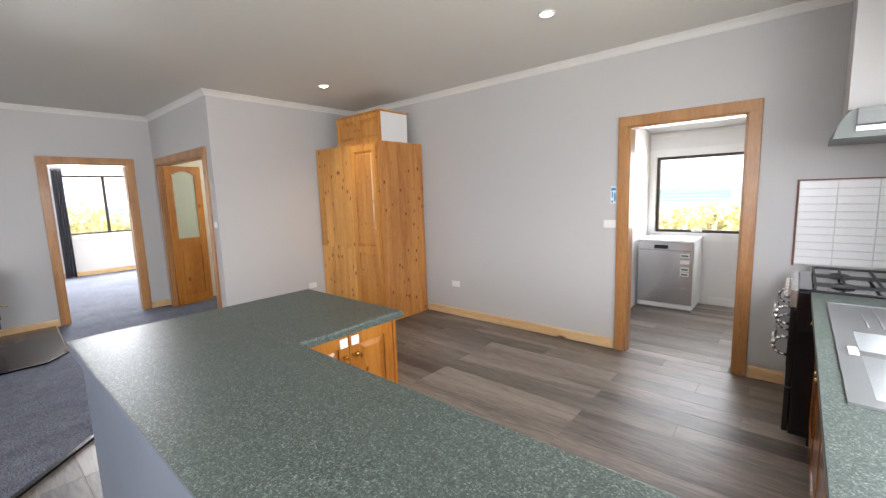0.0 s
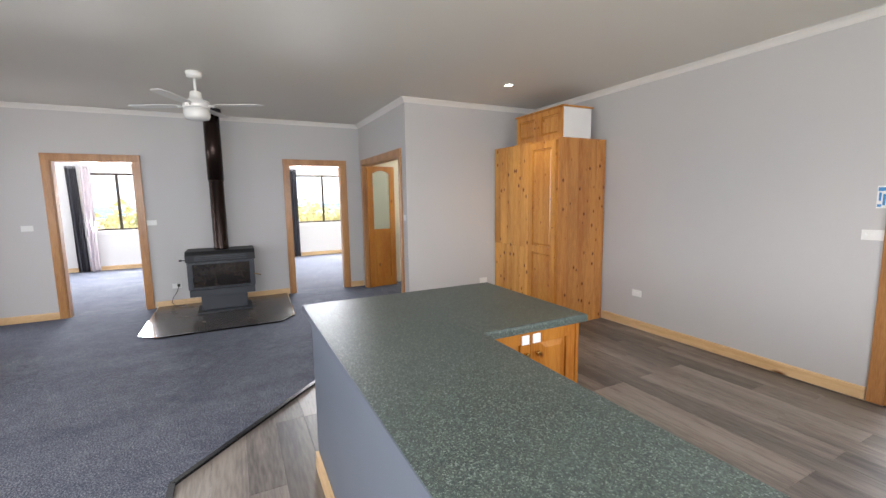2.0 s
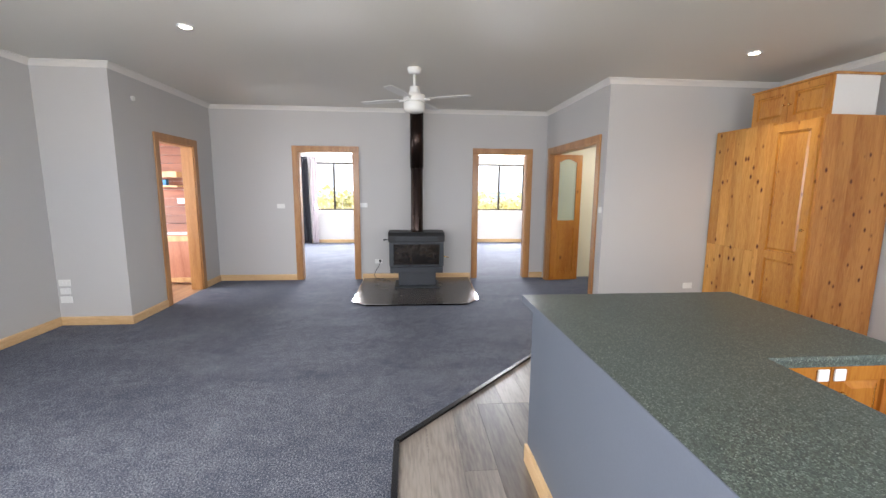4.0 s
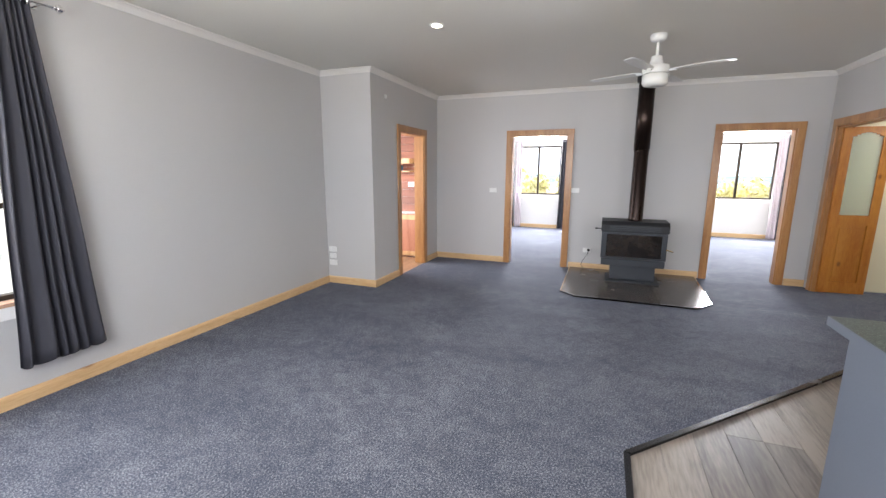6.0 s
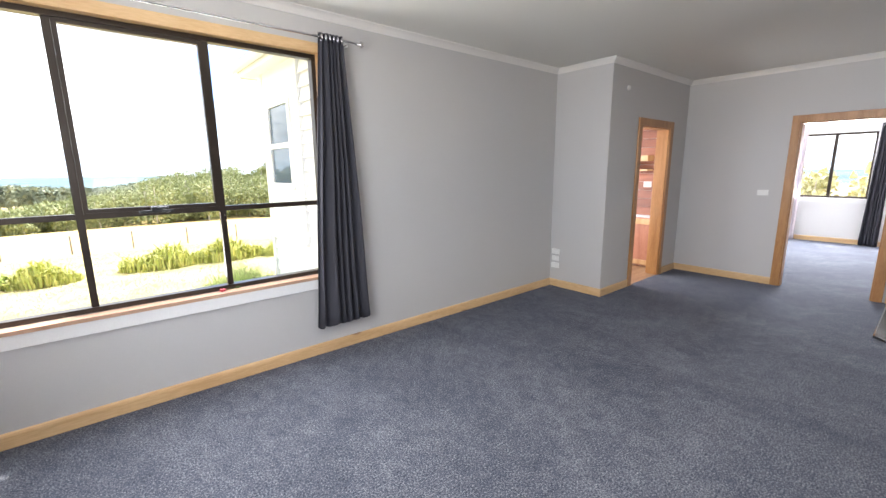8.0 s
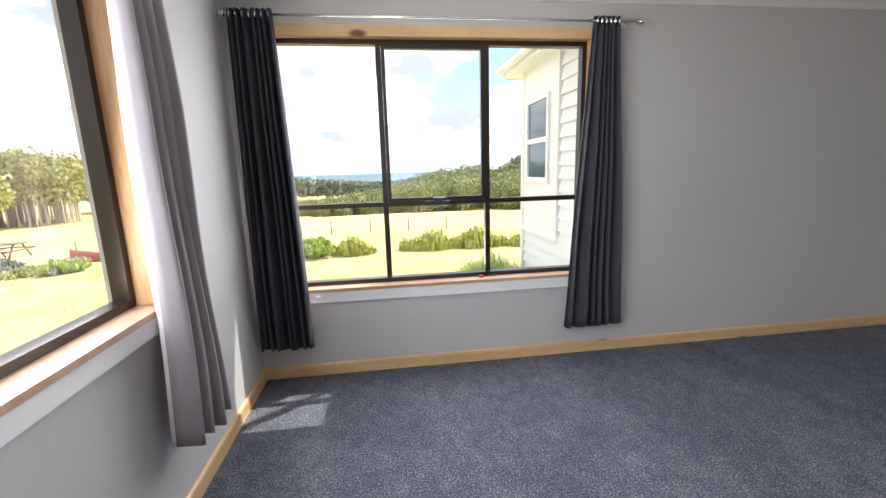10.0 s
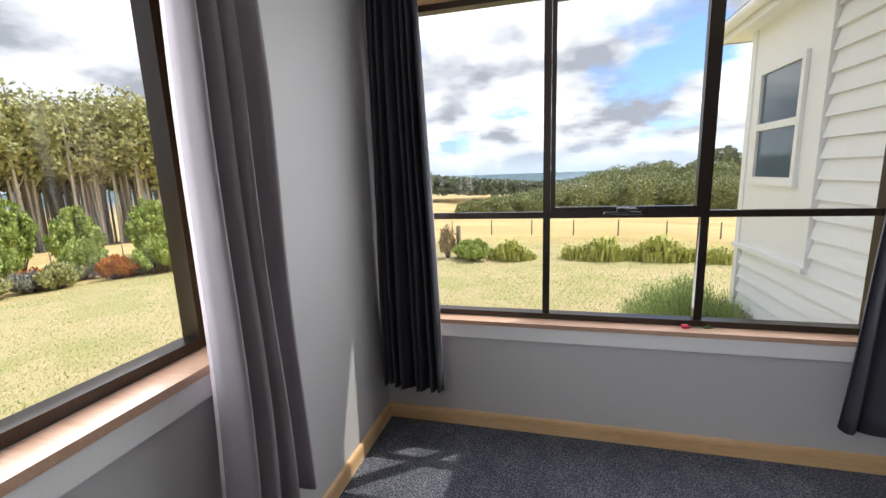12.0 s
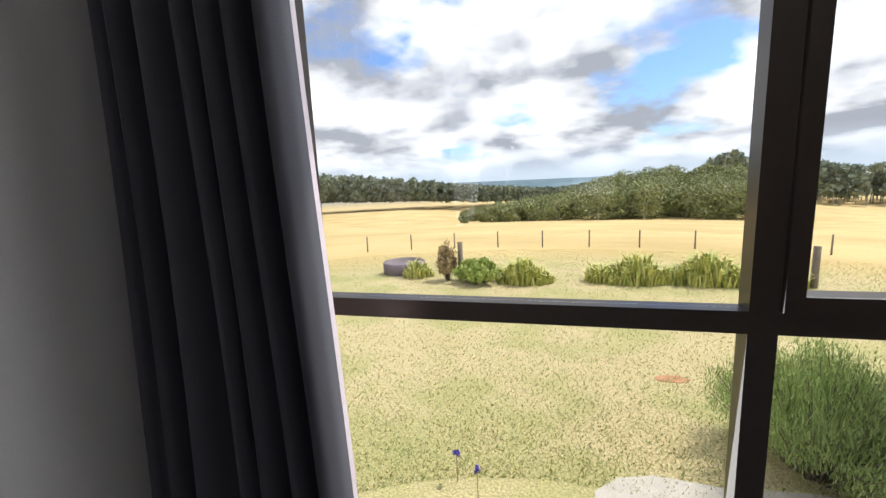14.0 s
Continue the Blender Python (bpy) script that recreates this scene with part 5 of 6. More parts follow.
bpart("end_strip", (0.50, XE - 0.003, 3.322, 3.328, 1.742, 1.764), STEEL, hd, "bright metal strip")
bpart("slot", (0.498, XE - 0.003, 3.319, 3.321, 1.766, 1.775), BLACK, hd, "narrow black slot")
bpart("chimney", (0.47, XE - 0.003, 3.46, 3.84, 1.863, H - 0.06), PAINT, hd, "grey-painted chimney cover")
sp = structure(bpart("tile_bed_north", (0.30, XE - 0.004, YN - 0.006, YN - 0.001, 0.92, 1.503), GROUT), "grout bed of the tiled splashback", "splashback")
sp2 = structure(bpart("tile_bed_east", (XE - 0.006, XE - 0.001, 3.32, YN - 0.007, 0.92, 1.503), GROUT), "grout bed of the tiled splashback", "splashback")
structure(bpart("trim_tile_edge", [(0.287, 0.299, YN - 0.012, YN - 0.001, 0.91, 1.513), (0.2995, XE - 0.002, YN - 0.012, YN - 0.001, 1.504, 1.513)], BRICKRED), "red-brown tile edge trim", "trim")
th = 0.0495
for row in range(11):
    z = 0.925 + row * 0.0525
    for col in range(4):
        bm = bmesh.new()
        x0 = 0.301 + col * 0.196
        box(bm, x0, min(x0 + 0.193, XE - 0.010), YN - 0.0125, YN - 0.006, z, z + th)
        bevel(bm, 0.0015, 1)
        part("tile", bm, TILE, sp)
    for col in range(4):
        bm = bmesh.new()
        y0 = 3.325 + col * 0.21
        box(bm, XE - 0.0125, XE - 0.006, y0, min(y0 + 0.206, YN - 0.014), z, z + th)
        part("tile", bm, TILE, sp2)

# ---- laundry: dishwasher ----
dw = thing("dishwasher", (-0.82, 6.05, 0), "freestanding stainless steel dishwasher with a white cabinet", "dishwasher")
bpart("cabinet", (-1.185, -0.585, 5.815, 6.34, 0.03, 0.835), WHITE, dw, bev=0.004)
bpart("top", (-1.19, -0.58, 5.79, 6.35, 0.836, 0.862), WHITE, dw, bev=0.004)
ddoor = bpart("door", (-1.183, -0.587, 5.79, 5.814, 0.09, 0.735), STEEL, dw, bev=0.004)
bpart("control_panel", (-1.183, -0.587, 5.787, 5.814, 0.738, 0.833), STEEL, dw, "steel control panel", bev=0.003)
bpart("grip", (-1.00, -0.85, 5.781, 5.789, 0.755, 0.80), BLACKGLASS, dw, "dark recessed door grip", bev=0.003)
bpart("plinth", (-1.175, -0.595, 5.82, 5.86, 0.0, 0.088), STEEL, dw)
for z in (0.66, 0.585, 0.50, 0.44):
    bpart("sticker", (-0.715, -0.625, 5.7886, 5.7898, z, z + 0.045), WHITE, dw, "white energy rating sticker")
INK = material("sticker_ink", (0.03, 0.09, 0.08), 0.5)
for z in (0.672, 0.51, 0.45):
    bpart("sticker_print", (-0.705, -0.635, 5.7872, 5.7884, z, z + 0.018), INK, dw, "dark print bar on a sticker")

# ---- hall doors and porch ----
DOORWOOD = wood("honey_door_wood", (0.46, 0.185, 0.030), (0.31, 0.10, 0.014), knots=6.0, axis="z", rough=0.25, size=(0.07, 0.15), knot=(0.2, 0.07, 0.015))
leaf = thing("hall_door_leaf", (-6.40, 2.24, 0), "open honey pine door leaf with arched frosted glass", "door")
LY0, LY1, LX = 2.235, 2.70, -6.40
T = 0.036
bm = bmesh.new()
box(bm, 0, T, 0, 0.09, 0.02, 1.985)
box(bm, 0, T, 0.38, 0.47, 0.02, 2.0)
box(bm, 0, T, 0.09, 0.38, 0.02, 0.16)
box(bm, 0, T, 0.09, 0.38, 0.86, 0.98)
box(bm, 0.0165, T - 0.0165, 0.09, 0.38, 0.16, 0.86)
box(bm, 0.009, T - 0.009, 0.125, 0.345, 0.20, 0.82)
for k in range(8):
    u = (k + 0.5) / 8
    drop = 0.12 - 0.055 * math.sin(math.pi * u)
    box(bm, 0, T, 0.09 + 0.29 * k / 8, 0.09 + 0.29 * (k + 1) / 8, 2.0 - drop, 2.0)
lf = part("leaf_frame", bm, DOORWOOD, leaf)
gl_ = bpart("frosted_pane", (0.014, T - 0.014, 0.088, 0.382, 0.978, 1.94), FROST, leaf, "frosted green-white glass")
for o in (lf, gl_):
    o.matrix_parent_inverse = Matrix()
leaf.rotation_euler = (0, 0, radians(5))
leaf2 = thing("hall_door_leaf", (-4.86, 2.24, 0), "second hall door leaf folded back, dark edge showing", "door")
bpart("leaf_frame", (-4.88, -4.845, 2.215, 2.66, 0.02, 1.985), wood("dark_door_edge", (0.20, 0.09, 0.04), (0.10, 0.04, 0.02)), leaf2)

pw = structure(bpart("wall_porch_boards", (-6.55, -6.475, -4.75, YSW - 0.14, 0.0, 2.5), PAINT_WHITE), "backing of the cedar boarded porch wall", "wall")
for k in range(13):
    z = 0.80 + k * 0.125
    bm = bmesh.new()
    v = box(bm, -6.474, -6.452, -4.74, YSW - 0.15, z, z + 0.122)
    for q in v:
        if q.co.x > -6.46 and q.co.z > z + 0.1:
            q.co.x -= 0.014
    part("board", bm, CEDAR, pw)
pd_ = thing("porch_cupboard", (-6.42, -3.6, 0), "low reddish timber panelled door in the porch", "cupboard")
bpart("panel", (-6.452, -6.42, -4.3, -3.22, 0.02, 0.76), wood("pinkish_timber", (0.48, 0.22, 0.14), (0.34, 0.13, 0.08), coat=0), pd_)
bpart("rail", (-6.42, -6.405, -4.3, -3.22, 0.66, 0.74), LOOKS.get("x", PINE), pd_)
bpart("rail", (-6.42, -6.405, -4.3, -3.22, 0.04, 0.11), PINE, pd_)
sh = thing("porch_shelf", (-6.35, -3.6, 1.6), "pale pine shelf box on the boarded porch wall", "shelf")
bpart("shelf_board", (-6.45, -6.25, -4.1, -3.3, 1.46, 1.485), PINE, sh)
bpart("shelf_board", (-6.45, -6.25, -4.1, -3.3, 1.60, 1.68), PINE, sh)
bpart("post", (-6.45, -6.38, -3.24, -3.17, 0.0, 2.4), PINE_X, sh)
tagged(bpart("shelf_bottle", (-6.38, -6.31, -3.56, -3.48, 1.486, 1.57), BLUE, bev=0.01), "small blue bottle on the porch shelf", "bottle")
tagged(bpart("porch_switch", (-6.45, -6.44, -3.42, -3.31, 1.22, 1.30), PLASTIC, bev=0.002), "white switch plate on the porch boards", "light switch")


# ---- outside: ground ----
def lerp_table(x, xs, ys):
    return float(np.interp(x, xs, ys))


HILL_AZ = [-40, -28, -24, -20, -17, -12, -8, -5, 0, 9, 20]
HILL_UP = [0.0, 0.0, 2.8, 5.8, 6.6, 6.6, 5.4, 3.4, 0.5, 0.0, 0.0]


def ground_z(x, y):
    dx, dy = x - 0.2, y + 3.0
    d = math.hypot(dx, dy)
    z = lerp_table(d, [0, 9, 60, 110, 200, 600, 3000, 6000], [-0.5, -0.5, -5.3, -10.0, -14.0, -25.0, -30.0, -30.0])
    if dy < 0:
        az = math.degrees(math.atan2(dx, -dy))
        if -40 < az < 20:
            k = min(1, max(0, (d - 92) / 55))
            k = k * k * (3 - 2 * k) * min(1, max(0, (420 - d) / 180))
            z += lerp_table(az, HILL_AZ, HILL_UP) * k * min(1, (az + 40) / 8)
        if az > 12:
            k = math.exp(-((d - 190) / 50) ** 2)
            z += 2.2 * k * min(1, (az - 12) / 8)
    return z


rings = [0.01, 4, 6, 8, 9, 10, 12, 15, 20, 26, 34, 44, 56, 66, 76, 86, 98, 110, 124, 140, 160, 185, 215, 250, 300, 360, 440, 600, 1000, 2000, 4200]
NA = 144
vs_, fs_ = [], []
for r in rings:
    for i in range(NA):
        a = 2 * math.pi * i / NA
        x, y = 0.2 + r * math.cos(a), -3.0 + r * math.sin(a)
        vs_.append((x, y, ground_z(x, y)))
for j in range(len(rings) - 1):
    for i in range(NA):
        fs_.append((j * NA + i, (j + 1) * NA + i, (j + 1) * NA + (i + 1) % NA, j * NA + (i + 1) % NA))
gm = bpy.data.meshes.new("ground")
gm.from_pydata(vs_, [], fs_)
for p in gm.polygons:
    p.use_smooth = True


def ground_material():
    m = bpy.data.materials.new("dry_grass_ground")
    m.use_nodes = True
    nt = m.node_tree
    b = nt.nodes["Principled BSDF"]
    b.inputs["Roughness"].default_value = 0.95
    tc = nt.nodes.new("ShaderNodeTexCoord")

    def noise_(scale, detail=5):
        n = nt.nodes.new("ShaderNodeTexNoise")
        n.inputs["Scale"].default_value, n.inputs["Detail"].default_value = scale, detail
        nt.links.new(tc.outputs["Object"], n.inputs["Vector"])
        return n.outputs[0]

    def ramp(v, stops):
        n = nt.nodes.new("ShaderNodeValToRGB")
        nt.links.new(v, n.inputs[0])
        while len(n.color_ramp.elements) < len(stops):
            n.color_ramp.elements.new(0.5)
        for e_, (p, c) in zip(n.color_ramp.elements, stops):
            e_.position, e_.color = p, (*c, 1)
        return n.outputs[0]

    def mix(f, a, b_):
        n = nt.nodes.new("ShaderNodeMix")
        n.data_type = "RGBA"
        nt.links.new(f, n.inputs[0])
        nt.links.new(a, n.inputs[6])
        nt.links.new(b_, n.inputs[7])
        return n.outputs[2]
    lawn = ramp(noise_(1.1, 14), [(0.28, (0.36, 0.36, 0.15)), (0.44, (0.43, 0.40, 0.19)), (0.58, (0.53, 0.45, 0.26)), (0.72, (0.50, 0.42, 0.23))])
    fine = ramp(noise_(60, 8), [(0.33, (0.50, 0.52, 0.42)), (0.50, (0.95, 0.95, 0.92)), (0.66, (1.35, 1.30, 1.22))])
    mul = nt.nodes.new("ShaderNodeMix")
    mul.data_type, mul.blend_type = "RGBA", "MULTIPLY"
    mul.inputs[0].default_value = 0.85
    nt.links.new(lawn, mul.inputs[6])
    nt.links.new(fine, mul.inputs[7])
    dry = ramp(noise_(0.12, 8), [(0.35, (0.48, 0.36, 0.15)), (0.65, (0.64, 0.48, 0.22))])
    ln = nt.nodes.new("ShaderNodeVectorMath")
    ln.operation = "DISTANCE"
    ln.inputs[1].default_value = (0.2, -3.0, 0)
    nt.links.new(tc.outputs["Object"], ln.inputs[0])
    mr = nt.nodes.new("ShaderNodeMapRange")
    mr.inputs["From Min"].default_value, mr.inputs["From Max"].default_value = 9.5, 13.5
    nt.links.new(ln.outputs["Value"], mr.inputs[0])
    # Distance haze put into the colour: ground turns blue from 260 to 900 m.
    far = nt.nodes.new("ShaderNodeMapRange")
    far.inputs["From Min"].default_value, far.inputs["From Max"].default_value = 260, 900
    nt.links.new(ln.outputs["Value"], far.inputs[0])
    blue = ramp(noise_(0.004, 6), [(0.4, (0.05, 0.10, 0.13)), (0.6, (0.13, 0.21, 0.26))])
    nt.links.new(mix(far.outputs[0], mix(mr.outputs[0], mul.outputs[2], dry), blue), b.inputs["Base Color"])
    bp = nt.nodes.new("ShaderNodeBump")
    bp.inputs["Strength"].default_value, bp.inputs["Distance"].default_value = 0.4, 0.03
    nt.links.new(noise_(55, 7), bp.inputs["Height"])
    nt.links.new(bp.outputs[0], b.inputs["Normal"])
    return m


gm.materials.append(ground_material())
structure(new("ground", gm), "patchy green and dry lawn running out to straw-coloured paddocks, haze-blue far off", "ground")
bm = bmesh.new()
prism(bm, [(-1.75, -5.75), (-1.2, -5.79), (-0.72, -5.74), (-0.33, -5.77), (-0.10, -5.70), (0.05, -5.55), (0.10, -5.2), (0.07, -4.7), (0.12, -4.15), (-1.75, -4.15)], -0.52, -0.487)
structure(part("paving_slab", bm, CONCRETE), "pale concrete slab beside the house", "paving")


# ---- outside: plants ----
def leaf_material(name, a, b_, rough=0.6):
    m = bpy.data.materials.new(name)
    m.use_nodes = True
    nt = m.node_tree
    b = nt.nodes["Principled BSDF"]
    b.inputs["Roughness"].default_value = rough
    g = nt.nodes.new("ShaderNodeNewGeometry")
    r = nt.nodes.new("ShaderNodeValToRGB")
    r.color_ramp.elements[0].color, r.color_ramp.elements[1].color = (*a, 1), (*b_, 1)
    nt.links.new(g.outputs["Random Per Island"], r.inputs[0])
    nt.links.new(r.outputs[0], b.inputs["Base Color"])
    return m


LEAF_DARK = leaf_material("eucalypt_leaf", (0.16, 0.195, 0.075), (0.34, 0.36, 0.15))
LEAF_PINE = leaf_material("plantation_leaf", (0.17, 0.21, 0.16), (0.26, 0.30, 0.21))
LEAF_OLIVE = leaf_material("sunlit_eucalypt_leaf", (0.29, 0.31, 0.12), (0.43, 0.42, 0.18))
LEAF_SHRUB = leaf_material("rosemary_leaf", (0.24, 0.36, 0.10), (0.46, 0.55, 0.20))
LEAF_STRAP = leaf_material("strap_leaf", (0.32, 0.38, 0.08), (0.64, 0.60, 0.20))
LEAF_GREEN = leaf_material("garden_leaf", (0.25, 0.36, 0.07), (0.48, 0.54, 0.17))
LEAF_GREY = leaf_material("lavender_leaf", (0.22, 0.24, 0.20), (0.38, 0.39, 0.34))
# Leaf colour lifted to carry the glare of an overexposed view.
LEAF_PALE = leaf_material("glare_pale_leaf", (0.45, 0.44, 0.22), (0.62, 0.60, 0.36))
FLOWER_MIX = leaf_material("garden_flower", (0.45, 0.10, 0.04), (0.55, 0.30, 0.05))
FLOWER_BLUE = leaf_material("blue_flower", (0.08, 0.07, 0.40), (0.15, 0.12, 0.55))
BARK = material("pale_gum_bark", (0.52, 0.48, 0.42), 0.9, var=0.3, scale=2, grain=20, bump=0.3, stretch=(1, 1, 0.2))
TWIG = material("grey_twig", (0.20, 0.15, 0.11), 0.9, var=0.2)
RNG = np.random.default_rng(11)


def leaf_tris(centres, radii, per, size, flat=0.75, up=0.0, slim=1.0):
    """Small triangles scattered through the outer shell of rough balls."""
    out = []
    for c, r in zip(centres, radii):
        d = RNG.normal(size=(per, 3))
        d /= np.linalg.norm(d, axis=1)[:, None]
        rad = r * (0.55 + 0.5 * RNG.random((per, 1)))
        p = c + d * rad * np.array([1, 1, flat])
        a = RNG.normal(size=(per, 3))
        a /= np.linalg.norm(a, axis=1)[:, None]
        b_ = np.cross(a, RNG.normal(size=(per, 3)))
        b_ /= np.linalg.norm(b_, axis=1)[:, None]
        s_ = size * (0.6 + 0.8 * RNG.random((per, 1)))
        if up:
            a = a * (1 - up) + np.array([0, 0, 1.0]) * up
        out.append(np.stack([p + a * s_, p - a * s_ * 0.4 + b_ * s_ * 0.55 * slim, p - a * s_ * 0.4 - b_ * s_ * 0.55 * slim], axis=1).reshape(-1, 3))
    return np.concatenate(out)


def tri_mesh(name, verts, mat, parent=None, label="", kind=""):
    me = bpy.data.meshes.new(name)
    n = len(verts)
    me.vertices.add(n)
    me.vertices.foreach_set("co", np.asarray(verts, dtype=np.float32).ravel())
    me.loops.add(n)
    me.loops.foreach_set("vertex_index", np.arange(n, dtype=np.int32))
    me.polygons.add(n // 3)
    me.polygons.foreach_set("loop_start", np.arange(0, n, 3, dtype=np.int32))
    me.update(calc_edges=True)
    me.materials.append(mat)
    ob = new(name, me)
    if parent:
        ob.parent = parent
        ob.matrix_parent_inverse = parent.matrix_world.inverted()
    if label:
        ob["label"] = label
    if kind:
        ob["kind"] = kind
    return ob


def polar(az, d):
    return 0.2 + d * math.sin(radians(az)), -3.0 - d * math.cos(radians(az))


def wood_tubes(bm, x, y, z, h, lean, r=0.16, branches=3, rnd=random):
    top = (x + lean[0], y + lean[1], z + h)
    tube(bm, (x, y, z - 0.4), top, r, r * 0.35, n=5, caps=False)
    for k in range(branches):
        f = rnd.uniform(0.45, 0.85)
        p = Vector((x + lean[0] * f, y + lean[1] * f, z + h * f))
        a = rnd.uniform(0, 6.28)
        tube(bm, p, p + Vector((math.cos(a) * h * 0.12, math.sin(a) * h * 0.12, h * 0.16)), r * 0.35, r * 0.12, n=4, caps=False)


def forest(name, spots, height, mat, per, size, blobs, label, trunks=True, spread=1.0, crown=0.45, least=0.82):
    """Far woods as one object of kind stuff, with its trunks as a second one."""
    rnd = random.Random(len(name))
    cs, rs = [], []
    bm = bmesh.new()
    for x, y in spots:
        z = ground_z(x, y)
        h = height(x, y) * rnd.uniform(least, 1.08)
        lean = (rnd.uniform(-0.5, 0.5), rnd.uniform(-0.5, 0.5))
        if trunks:
            wood_tubes(bm, x, y, z, h * 0.93, lean, r=0.13 + 0.006 * h, rnd=rnd)
        for k in range(blobs):
            f = 1 - crown * (k / max(1, blobs - 1)) if blobs > 1 else 0.9
            rr = spread * h * 0.11 * rnd.uniform(0.8, 1.3)
            off = spread * h * 0.10
            cs.append(np.array([x + lean[0] * f + rnd.uniform(-off, off), y + lean[1] * f + rnd.uniform(-off, off), z + h * f - rr * 0.6]))
            rs.append(rr)
    ob = tri_mesh(name, leaf_tris(cs, rs, per, size), mat)
    tagged(ob, label, "trees", kind="stuff")
    if trunks:
        tk = part(name + "_trunks", bm, BARK)
        tagged(tk, "pale trunks and branches of the far woods", "tree trunks", kind="stuff")
    else:
        bm.free()


rnd = random.Random(4)
spots = [polar(rnd.uniform(41, 90), rnd.uniform(60, 84)) for _ in range(380)]
forest("gum_wood", spots, lambda x, y: lerp_table(math.degrees(math.atan2(x - 0.2, -(y + 3.0))), [40, 42, 44, 46, 50, 54, 90], [8.6, 10.2, 12.4, 14.3, 16.6, 17.8, 18.5]), LEAF_OLIVE, 78, 0.34, 10, "tall eucalypt wood with pale bare trunks and olive crowns", spread=1.35, crown=0.30)
spots = [polar(rnd.uniform(34, 44), rnd.uniform(150, 190)) for _ in range(190)]
forest("plantation_wood", spots, lambda x, y: 19.0, LEAF_OLIVE, 60, 0.6, 6, "dense plantation edge behind a straw paddock", spread=1.1, crown=0.5)
spots = [polar(rnd.uniform(-6, 35), rnd.uniform(212, 300)) for _ in range(900)]
forest("plantation_wood", spots, lambda x, y: lerp_table(math.degrees(math.atan2(x - 0.2, -(y + 3.0))), [-5, 2, 10, 21, 32], [8, 9, 12, 15.5, 20]), LEAF_PINE, 26, 1.1, 5, "dark even plantation on the far side of the valley", trunks=False, spread=1.0, least=0.95, crown=0.5)
spots = [polar(rnd.uniform(-26, 12.5), 96 + 66 * rnd.random() ** 0.8) for _ in range(400)]
forest("hill_wood", spots, lambda x, y: lerp_table(math.degrees(math.atan2(x - 0.2, -(y + 3.0))), [-26, -20, -5, 4, 10, 13.5], [4.5, 7.6, 7.6, 5.4, 3.2, 2.0]), LEAF_DARK, 170, 0.29, 7, "rounded dark green eucalypts covering a low hill", spread=3.0, crown=0.6, least=0.6)
spots = [polar(rnd.uniform(-50, -17), rnd.uniform(205, 290)) for _ in range(420)]
forest("plantation_wood", spots, lambda x, y: 15.0, LEAF_PINE, 26, 1.3, 5, "dark forest above a distant paddock", spread=1.2, crown=0.6)

# the tall rounded tree on the hill's crest
ct = thing("crest_tree", (*polar(-17.2, 128), 0.0), "spreading gum tree standing above the hill wood", "tree")
bx, by = polar(-17.2, 128)
bz = ground_z(bx, by)
bm = bmesh.new()
wood_tubes(bm, bx, by, bz, 8, (0.6, 0.2), r=0.4, branches=6, rnd=rnd)
part("trunk", bm, BARK, ct)
cs = [np.array([bx + dx, by + rnd.uniform(-1, 1), bz + dz - 3.6]) for dx, dz in ((0, 11.5), (2.2, 10.8), (-2.3, 10.9), (4.2, 9.9), (-4.3, 9.6), (1, 9.5), (-1.2, 9.8), (5.3, 8.9))]
tri_mesh("crown", leaf_tris(cs, [1.5, 1.3, 1.3, 1.0, 1.0, 1.2, 1.2, 0.8], 260, 0.3, flat=0.6), LEAF_DARK, ct)

# woods seen through the bedroom and laundry windows
# Both yard woods take the glare-lightened leaf colour.
spots = [(rnd.uniform(-78, -60), rnd.uniform(-30, 30)) for _ in range(90)]
forest("yard_wood", spots, lambda x, y: 7.0, LEAF_PALE, 26, 0.5, 7, "trees beyond the bedroom windows, glare put into their pale leaf colour", spread=1.6, crown=0.75)
spots = [(rnd.uniform(-26, 24), rnd.uniform(50, 62)) for _ in range(40)]
forest("yard_wood", spots, lambda x, y: 4.4, LEAF_PALE, 34, 0.4, 6, "low trees beyond the laundry window", spread=2.0, crown=0.8)


def blades(name, cx, cy, rx, ry, count, height, mat, label, category, width=0.016, seed=1, rows=3):
    """A clump of arching strap leaves."""
    rnd_ = random.Random(seed)
    root = thing(name, (cx, cy, ground_z(cx, cy)), label, category)
    tris = []
    for _ in range(count):
        a, q = rnd_.uniform(0, 6.283), math.sqrt(rnd_.random())
        x, y = cx + rx * q * math.cos(a), cy + ry * q * math.sin(a)
        z = ground_z(x, y) - 0.01
        h = height * rnd_.uniform(0.3, 1.12) * (1 - 0.55 * q ** 4) * (0.78 + 0.22 * math.sin(x * 6.5 + seed))
        b_ = rnd_.uniform(0, 6.283)
        ox, oy = math.cos(b_) * h * rnd_.uniform(0.2, 0.75), math.sin(b_) * h * rnd_.uniform(0.2, 0.75)
        wx, wy = -math.sin(b_) * width, math.cos(b_) * width
        p0, p1, p2 = (x, y, z), (x + ox * 0.3, y + oy * 0.3, z + h * 0.75), (x + ox, y + oy, z + h * rnd_.uniform(0.7, 1.0))
        tris += [(p0[0] - wx, p0[1] - wy, p0[2]), (p0[0] + wx, p0[1] + wy, p0[2]), (p1[0] + wx, p1[1] + wy, p1[2]),
                 (p0[0] - wx, p0[1] - wy, p0[2]), (p1[0] + wx, p1[1] + wy, p1[2]), (p1[0] - wx, p1[1] - wy, p1[2]),
                 (p1[0] - wx, p1[1] - wy, p1[2]), (p1[0] + wx, p1[1] + wy, p1[2]), p2]
    tri_mesh("leaves", tris, mat, root)
    return root


